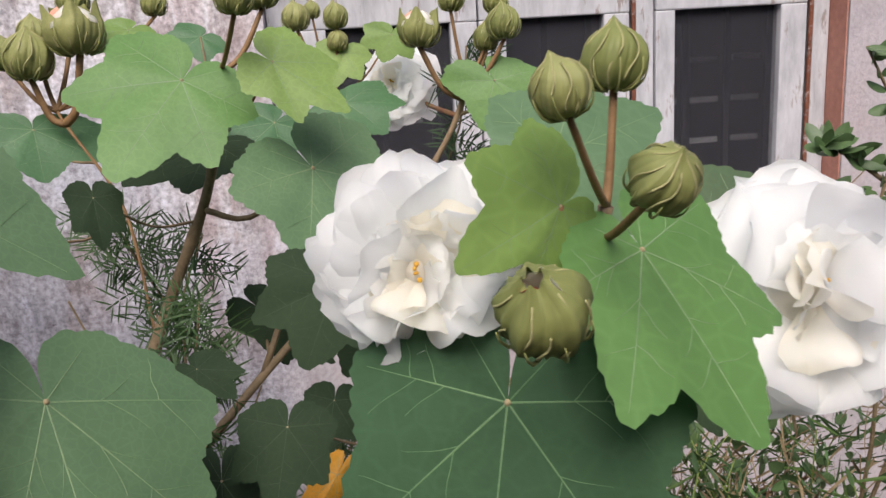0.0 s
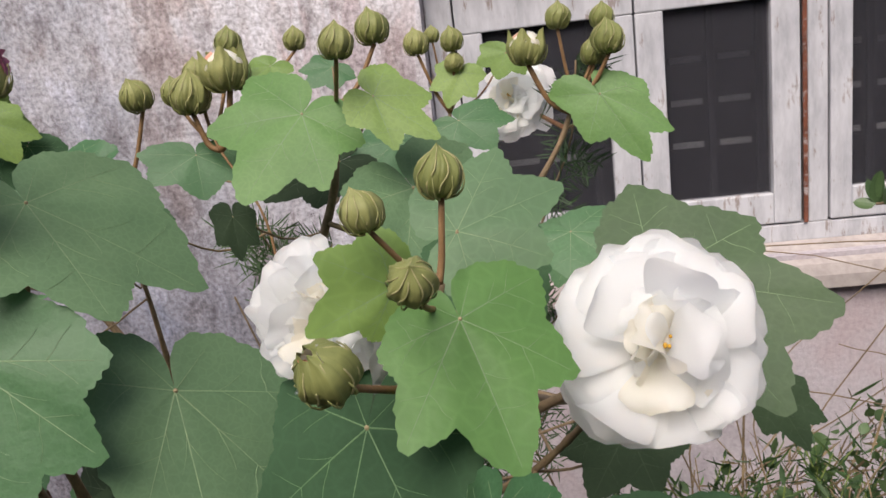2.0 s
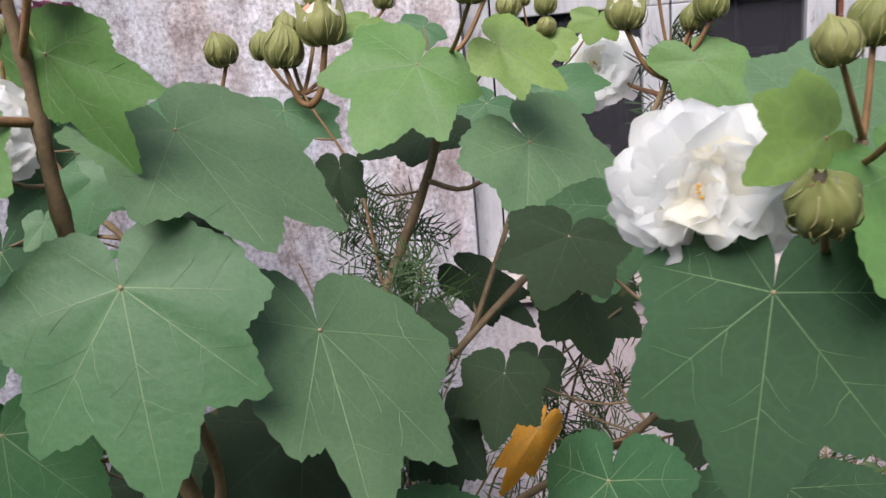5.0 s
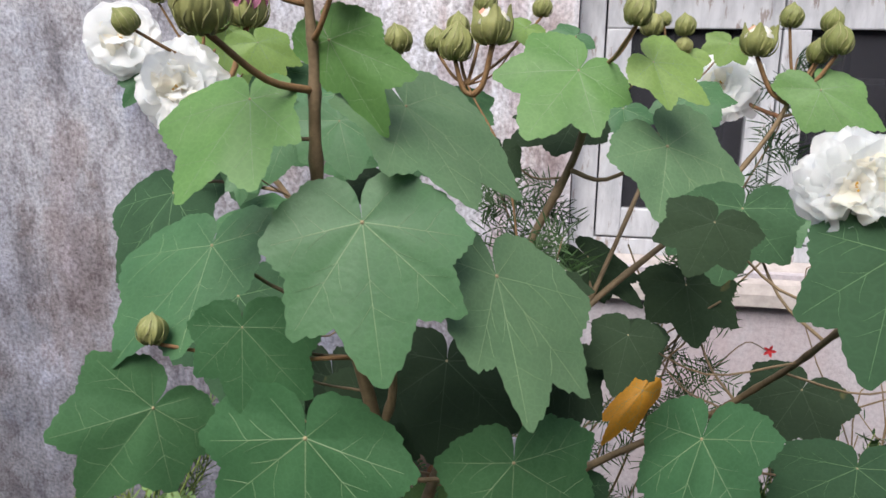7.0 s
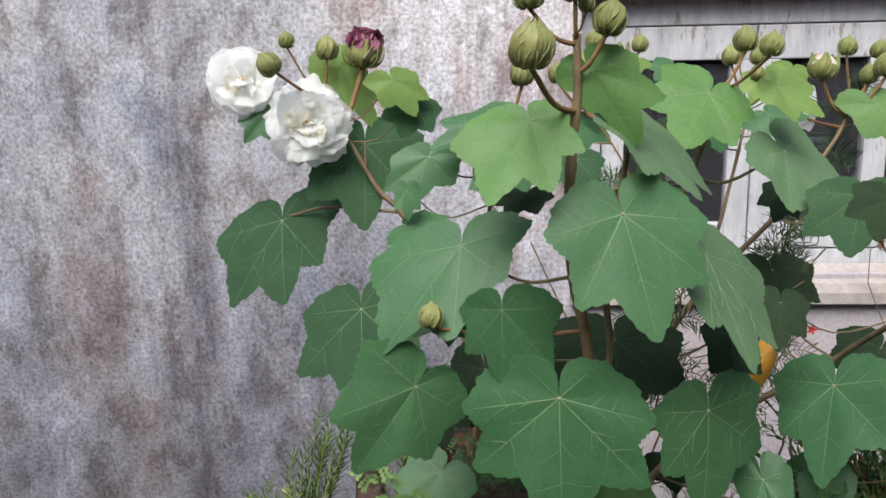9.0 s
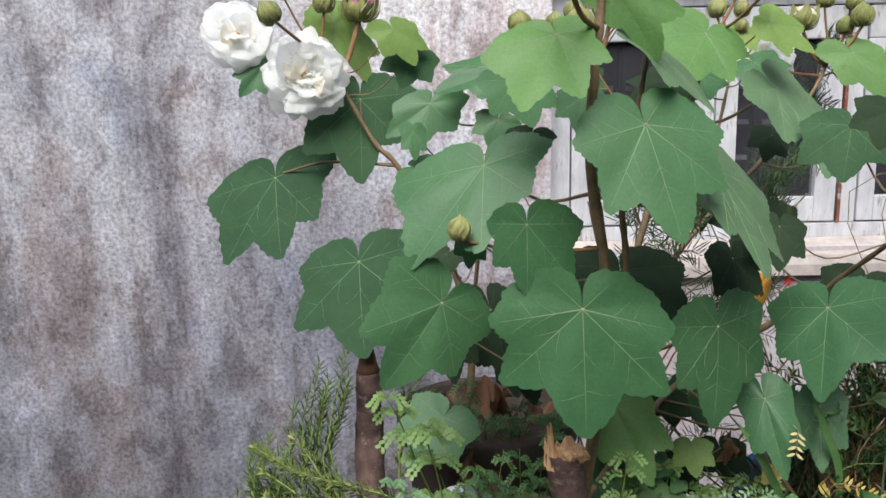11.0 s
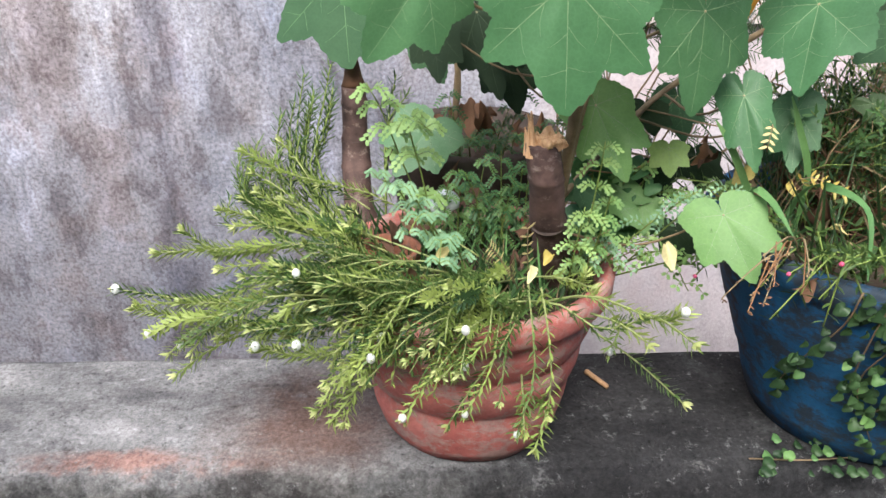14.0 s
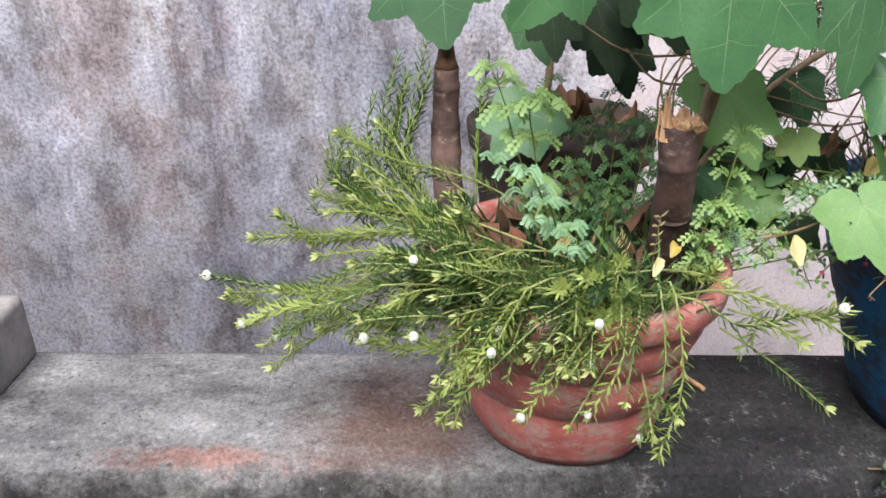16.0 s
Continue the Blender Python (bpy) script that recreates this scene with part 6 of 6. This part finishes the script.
for i in range(26):
    round_leaf(runner, (0.44 + rng.uniform(0, 0.18), -1.31 + rng.uniform(-0.05, 0.03), 0.010 + rng.uniform(0, 0.015)), rng.uniform(0.012, 0.022), (rng.uniform(-0.6, 0.6), -0.6, 1), CREEPER_LEAF if i % 4 else WEED)
bm = bmesh.new()
tube(bm, [(0.44, -1.31, 0.006), (0.52, -1.32, 0.01), (0.60, -1.31, 0.006)], 0.0013, 0.001, 5)
part("stem", bm, STEM, runner, "", (0.5, -1.31, 0))

weed5 = thing("leafy_weed", (0.26, -1.24, 0.26), "bright small-leaved weed spreading from the red pot's rim", "weed")
pinnate(weed5, [[(0.16 + 0.012 * i, -1.22, 0.26), (0.20 + 0.025 * i, -1.26, 0.33 + 0.012 * i), (0.22 + 0.032 * i, -1.27 + 0.01 * (i % 3), 0.30 + 0.035 * (i % 5))] for i in range(0, 9, 3)], 5, 0.008, HERB, rng)
tuft = thing("short_weeds", (0.04, -1.18, 0.25), "low tangle of fine dark weeds filling the red pot", "weeds", kind="stuff")
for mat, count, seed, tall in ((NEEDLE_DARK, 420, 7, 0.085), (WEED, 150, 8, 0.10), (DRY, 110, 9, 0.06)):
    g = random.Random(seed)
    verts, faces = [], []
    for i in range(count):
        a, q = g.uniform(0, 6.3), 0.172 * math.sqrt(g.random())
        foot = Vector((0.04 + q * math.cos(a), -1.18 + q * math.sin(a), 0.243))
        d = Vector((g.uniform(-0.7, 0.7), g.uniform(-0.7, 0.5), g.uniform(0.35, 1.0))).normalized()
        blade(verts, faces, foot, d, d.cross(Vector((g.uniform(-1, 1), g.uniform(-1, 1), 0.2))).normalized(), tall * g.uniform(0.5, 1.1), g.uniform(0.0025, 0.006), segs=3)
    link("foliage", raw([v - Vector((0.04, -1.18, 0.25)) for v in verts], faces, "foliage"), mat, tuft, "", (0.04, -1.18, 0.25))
# ivy-like seedling beside the broken stump, small weeds reaching across to the blue pot
seedling = thing("seedling", (0.22, -1.16, 0.25), "leafy green seedling beside the broken stump", "seedling")
for i in range(7):
    foot = Vector((0.19 + 0.012 * i, -1.15, 0.25))
    pts = [foot, foot + Vector((0.004 * i, -0.01, 0.07)), Vector((0.19 + 0.018 * i, -1.16 - 0.01 * (i % 3), 0.33 + 0.025 * ((i * 3) % 6)))]
    bm = bmesh.new()
    tube(bm, pts, 0.0016, 0.0009, 5, n=10)
    st = part("stem", bm, GREEN_STEM, seedling, "", pts[0])
    for p in spline(pts, 8)[3:]:
        round_leaf(st, p + Vector((rng.uniform(-0.02, 0.02), -0.008, rng.uniform(-0.012, 0.012))), rng.uniform(0.024, 0.040), (rng.uniform(-0.7, 0.7), -1, rng.uniform(0.0, 0.9)), SEEDLING)
weed8 = thing("leafy_weed", (0.18, -1.27, 0.25), "weed with small lime leaflets beside the broken stump", "weed")
pinnate(weed8, [[(0.17, -1.25, 0.25), (0.178, -1.29, 0.36), (0.186, -1.30, 0.44), (0.190, -1.30, 0.485)], [(0.18, -1.25, 0.25), (0.195, -1.28, 0.34), (0.205, -1.29, 0.41)], [(0.165, -1.25, 0.25), (0.165, -1.29, 0.33), (0.172, -1.30, 0.40)]], 6, 0.0072, LIME_LEAF, rng, broad=0.7)
weed6 = thing("leafy_weed", (0.25, -1.22, 0.25), "thin sprawling weed with small leaves between the two pots", "weed")
pinnate(weed6, [[(0.20 + 0.006 * i, -1.21, 0.255), (0.24 + 0.018 * i, -1.23 - 0.004 * i, 0.31 - 0.012 * (i % 3)), (0.27 + 0.022 * i, -1.25 + 0.01 * (i % 3), 0.33 - 0.026 * (i % 5))] for i in range(0, 8, 3)], 3, 0.009, LIME_LEAF, rng, broad=0.7)
# fallen yellow leaves caught among the weeds
for k, (at, size) in enumerate((((0.300, -1.28, 0.300), 0.042), ((0.386, -1.22, 0.397), 0.04), ((0.506, -1.31, 0.362), 0.026), ((0.452, -1.26, 0.395), 0.024), ((0.10, -1.34, 0.315), 0.026), ((0.12, -1.33, 0.335), 0.022), ((-0.015, -1.33, 0.345), 0.026))):
    g = random.Random(k + 70)
    me = petal_mesh(pose(*at, g.uniform(10, 60), g.uniform(-40, 40), g.uniform(-60, 60)), size * 0.9, size * g.uniform(0.4, 0.6), g.uniform(0.15, 0.4), g.uniform(0.15, 0.3), g, Vector(at), g.uniform(0.2, 0.7))
    tagged(link("yellow_leaf", me, YELLOW_LEAF if k % 2 else PALE_LEAF, None, "", at), "withered yellow leaf caught among the weeds", "dead leaf", "litter")
# dead leaves and litter
for k, (at, size) in enumerate((((0.02, -1.05, 0.30), 0.07), ((0.07, -1.02, 0.31), 0.05), ((0.375, -1.17, 0.42), 0.05), ((0.55, -1.13, 0.38), 0.07), ((0.60, -1.15, 0.34), 0.06), ((-0.10, -1.27, 0.29), 0.05), ((-0.05, -1.28, 0.285), 0.04), ((0.36, -1.18, 0.42), 0.035), ((0.02, -1.33, 0.285), 0.03), ((0.06, -1.12, 0.33), 0.07), ((0.10, -1.15, 0.30), 0.05), ((-0.02, -1.16, 0.31), 0.055), ((0.13, -1.10, 0.34), 0.05), ((-0.06, -1.21, 0.31), 0.045), ((0.09, -1.24, 0.285), 0.04), ((0.52, -1.20, 0.37), 0.06), ((0.50, -1.24, 0.345), 0.045), ((0.41, -1.31, 0.315), 0.05), ((0.43, -1.335, 0.30), 0.045), ((0.46, -1.35, 0.31), 0.04))):
    g = random.Random(k + 40)
    me = petal_mesh(pose(*at, g.uniform(-30, 40), g.uniform(-40, 40), g.uniform(0, 360)), size * 0.8, size * g.uniform(0.5, 0.75), g.uniform(0.3, 0.8), g.uniform(0.3, 0.55), g, Vector(at), g.uniform(0.5, 1.6))
    tagged(link("dead_leaf", me, DEAD, None, "", at), "curled brown dead leaf lying on the soil", "dead leaf", "litter")
for k, (x, y, size) in enumerate(((0.00, -0.94, 0.07), (0.05, -0.96, 0.08), (0.09, -0.93, 0.07), (0.13, -0.91, 0.06), (0.06, -0.88, 0.08), (-0.03, -0.90, 0.06), (0.15, -0.86, 0.05), (0.02, -0.84, 0.06))):
    g = random.Random(k + 140)
    at = (x, y, 0.375 if y < -0.91 else 0.35)
    me = petal_mesh(pose(*at, g.uniform(5, 50), g.uniform(-40, 40), g.uniform(0, 360)), size * 0.8, size * g.uniform(0.5, 0.75), g.uniform(0.3, 0.9), g.uniform(0.25, 0.5), g, Vector(at), g.uniform(0.5, 1.6))
    tagged(link("dead_leaf", me, DEAD, None, "", at), "curled brown dead leaf lying in the planter", "dead leaf", "litter")
bm = bmesh.new()
tube(bm, [(0.245, -1.085, 0.006), (0.258, -1.107, 0.006), (0.272, -1.13, 0.006)], 0.005, 0.004, 6)
tagged(part("stick", bm, SPLINTER, None, "", (0.258, -1.107, 0)), "short pale stick lying on the parapet", "stick")
bm = bmesh.new()
box(bm, (-1.12, -1.20, -0.002), (-0.815, -1.02, 0.115), 0.015, 3)
for v in bm.verts:
    v.co += Vector((noise.noise(v.co * 9), noise.noise(v.co * 9 + Vector((5, 0, 0))), 0)) * 0.008
tagged(part("cement_block", bm, BLOCK, None, "", (-0.86, -1.18, 0)), "rough cement block on the parapet", "block")
bm = bmesh.new()
bmesh.ops.create_icosphere(bm, subdivisions=3, radius=0.02, matrix=Matrix.Translation((0.0, -1.12, 0.335)) @ Matrix.Diagonal((1.2, 0.8, 0.9, 1)))
for v in bm.verts:
    v.co += v.normal * 0.006 * noise.noise(v.co * 90)
tagged(part("plastic_scrap", bm, PLASTIC_SCRAP, None, "", (0.0, -1.12, 0.335)), "crumpled pale plastic scrap in the pot", "scrap")

# broad grass blades at the blue pot's edge
sedge = thing("broad_grass", (0.42, -1.24, 0.31), "broad arching green grass blades at the blue pot's edge", "grass")
for pts in (((0.44, -1.22, 0.31), (0.388, -1.26, 0.407), (0.352, -1.27, 0.470), (0.330, -1.27, 0.501)), ((0.48, -1.22, 0.31), (0.474, -1.24, 0.414), (0.445, -1.25, 0.485), (0.423, -1.26, 0.527)), ((0.43, -1.23, 0.31), (0.385, -1.28, 0.411), (0.396, -1.32, 0.412), (0.409, -1.36, 0.385)), ((0.46, -1.22, 0.31), (0.456, -1.28, 0.414), (0.482, -1.37, 0.425), (0.474, -1.42, 0.356))):
    path, verts, faces = spline(pts, 18), [], []
    for k, p in enumerate(path):
        way = (path[min(k + 1, 18)] - path[max(k - 1, 0)]).normalized()
        sd = way.cross(Vector((0.2, -1, 0.25))).normalized()
        w = 0.0052 * math.sin(math.pi * min(0.97, 0.12 + 0.85 * k / 18)) + 0.0004
        up = way.cross(sd)
        verts.extend((p - sd * w - Vector(pts[0]), p + up * (w * 0.35) - Vector(pts[0]), p + sd * w - Vector(pts[0])))
    for k in range(18):
        a = 3 * k
        faces.extend(((a, a + 1, a + 4, a + 3), (a + 1, a + 2, a + 5, a + 4)))
    link("blade", raw(verts, faces, "blade"), WEED, sedge, "", pts[0])
mat_ = thing("dry_root_mat", (0.55, -1.2, 0.36), "matted bunch of dry reddish-brown fibres on the pot's soil", "dry plant", kind="stuff")
g = random.Random(77)
verts, faces = [], []
for i in range(420):
    a = g.uniform(0, 6.3)
    foot = Vector((0.56 + 0.045 * math.cos(a) * g.random(), -1.19 + 0.03 * math.sin(a), 0.32 + 0.07 * g.random()))
    d = Vector((g.uniform(-0.7, 0.5), g.uniform(-0.6, 0.3), g.uniform(-0.1, 1.0))).normalized()
    blade(verts, faces, foot, d, d.cross(Vector((g.uniform(-1, 1), g.uniform(-1, 1), 0.2))).normalized(), g.uniform(0.03, 0.075), g.uniform(0.0012, 0.0026), segs=4)
link("fibres", raw([v - Vector((0.55, -1.2, 0.36)) for v in verts], faces, "fibres"), DEAD, mat_, "", (0.55, -1.2, 0.36))
withered = thing("withered_stalks", (0.40, -1.36, 0.33), "withered pinkish-brown stalks hanging over the blue pot's rim", "dry plant")
for k in range(10):
    end = Vector((0.335 + g.uniform(-0.015, 0.10), -1.405 + g.uniform(-0.015, 0.02), 0.335 + g.uniform(-0.03, 0.055)))
    foot = Vector((0.435 + g.uniform(-0.02, 0.02), -1.29 + g.uniform(-0.02, 0.02), 0.325))
    pts = [foot, foot.lerp(end, 0.45) + Vector((g.uniform(-0.01, 0.01), -0.005, g.uniform(0.02, 0.045))), end + Vector((0.004, 0.004, 0.006)), end]
    bm = bmesh.new()
    tube(bm, pts, 0.0011, 0.0007, 5, 0.3, n=10)
    st = part("stalk", bm, TWIG if k % 3 else DRY, withered, "", foot)
    verts, faces = [], []
    for p in spline(pts, 9)[5:]:
        d = Vector((g.uniform(-1, 1), g.uniform(-0.8, 0.2), g.uniform(-0.8, 0.6))).normalized()
        blade(verts, faces, p, d, d.orthogonal().normalized(), g.uniform(0.004, 0.008), g.uniform(0.0015, 0.003))
    link("dry_leaf", raw([v - foot for v in verts], faces, "dry_leaf"), DEAD if k % 2 else DRY, st, "", foot)
# small-leaved bush that grows in the blue pot, before the window
bush = thing("bush", (0.82, -1.14, 0.30), "small-leaved bush with thin reddish stems growing in the blue pot", "bush")
g = random.Random(9)
for pts, bare in (
    ([(0.82, -1.12, 0.30), (0.87, -1.15, 0.52), (0.868, -1.17, 0.68), (0.852, -1.17, 0.79), (0.862, -1.17, 0.85), (0.868, -1.17, 0.90), (0.838, -1.17, 0.958)], 0.45),
    ([(0.854, -1.17, 0.79), (0.835, -1.18, 0.838), (0.80, -1.18, 0.850), (0.760, -1.18, 0.852)], 0.1),
    ([(0.862, -1.17, 0.85), (0.835, -1.16, 0.872), (0.812, -1.16, 0.882)], 0.2),
    ([(0.868, -1.17, 0.70), (0.90, -1.16, 0.79), (0.905, -1.16, 0.87), (0.92, -1.16, 0.94)], 0.15),
    ([(0.90, -1.16, 0.79), (0.935, -1.15, 0.83), (0.965, -1.15, 0.90)], 0.1),
    ([(0.85, -1.15, 0.45), (0.915, -1.14, 0.60), (0.95, -1.14, 0.74), (0.99, -1.14, 0.84)], 0.3),
    ([(0.868, -1.17, 0.66), (0.835, -1.18, 0.72), (0.83, -1.18, 0.77)], 0.3),
):
    bm = bmesh.new()
    tube(bm, pts, 0.0022, 0.0011, 7, n=16)
    st = part("branch", bm, STEM, bush, "", pts[0])
    path = spline(pts, 30)
    for k in range(int(30 * bare), 31):
        p = path[k]
        for _ in range(2 if k > 25 else 1):
            d = Vector((g.uniform(-1, 1), g.uniform(-0.9, 0.5), g.uniform(-0.3, 0.9))).normalized()
            verts, faces = [], []
            blade(verts, faces, p, d, d.cross(Vector((g.uniform(-0.5, 0.5), -1, g.uniform(0.2, 1)))).normalized(), g.uniform(0.015, 0.027), g.uniform(0.007, 0.012), 0.25, 6)
            link("leaf", raw([v - p for v in verts], faces, "oval_leaf"), GLOSSY, st, "", p)
# tangle of weeds and dry stalks that rises from the blue pot
tangle = thing("weed_tangle", (0.66, -1.12, 0.30), "tangle of green weeds and dry stalks above the blue pot", "weeds")
g = random.Random(21)
for k in range(300):
    x, y = g.uniform(0.50, 0.86), g.uniform(-1.25, -1.0)
    top = Vector((x + g.uniform(-0.10, 0.10), y + g.uniform(-0.08, 0.08), g.uniform(0.42, 0.50) + 0.45 * max(0, x - 0.52) * g.random() ** 0.6 + (0.07 if k % 13 == 0 else 0)))
    pts = [(x, y, 0.30), (x + g.uniform(-0.06, 0.06), y, 0.42), top]
    bm, verts, faces = bmesh.new(), [], []
    dry = g.random() < 0.35
    sprig(bm, verts, faces, pts, 0.0011, 16 if dry else 38, 0.018, 0.0030 if dry else 0.0042, g, 0.6, 0.15)
    st = part("stalk", bm, DRY if dry else GREEN_STEM, tangle, "", pts[0])
    link("foliage", raw([v - Vector(pts[0]) for v in verts], faces, "foliage"), DEAD if dry and g.random() < 0.3 else (NEEDLE_DARK if g.random() < 0.75 else WEED), st, "", pts[0])
for k in range(9):
    x, y = g.uniform(0.6, 0.95), g.uniform(-1.15, -0.95)
    bm = bmesh.new()
    tube(bm, [(x, y, 0.28), (x + g.uniform(-0.05, 0.08), y, 0.5), (x + g.uniform(-0.05, 0.25), y + 0.05, g.uniform(0.6, 0.85)), (x + g.uniform(0.1, 0.4), y + 0.05, g.uniform(0.55, 0.8))], 0.0011, 0.0006, 5, n=14)
    part("stalk", bm, STEM, tangle, "", (x, y, 0.28))
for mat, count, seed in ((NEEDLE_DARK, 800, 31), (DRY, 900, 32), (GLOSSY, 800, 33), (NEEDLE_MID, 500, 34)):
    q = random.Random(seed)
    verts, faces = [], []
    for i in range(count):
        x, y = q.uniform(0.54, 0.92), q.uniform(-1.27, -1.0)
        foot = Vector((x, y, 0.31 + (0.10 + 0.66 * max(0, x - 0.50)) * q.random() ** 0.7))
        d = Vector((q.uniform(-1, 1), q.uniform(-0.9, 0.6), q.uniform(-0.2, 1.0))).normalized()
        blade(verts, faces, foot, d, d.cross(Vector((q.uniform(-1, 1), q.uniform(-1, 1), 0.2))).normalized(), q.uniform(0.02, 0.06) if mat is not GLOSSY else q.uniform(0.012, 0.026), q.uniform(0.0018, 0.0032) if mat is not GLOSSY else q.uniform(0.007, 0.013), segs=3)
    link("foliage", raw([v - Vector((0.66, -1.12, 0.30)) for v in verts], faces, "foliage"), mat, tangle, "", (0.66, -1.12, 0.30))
# bare twigs behind the shrub
twigs = thing("dry_vine", (0.45, -0.9, 0.27), "bare dry twining stems behind the leaves", "vine")
g = random.Random(12)
for i in range(16):
    x = g.uniform(0.2, 0.75)
    pts = [(x, -0.95 + g.uniform(-0.1, 0.12), 0.27), (x + g.uniform(-0.1, 0.12), -0.95, 0.45), (x + g.uniform(-0.15, 0.25), -0.95 + g.uniform(-0.08, 0.08), g.uniform(0.5, 0.75))]
    bm = bmesh.new()
    tube(bm, pts, 0.002, 0.0012, 5, n=12)
    part("stem", bm, DRY if i % 2 else STEM, twigs, "", pts[0])
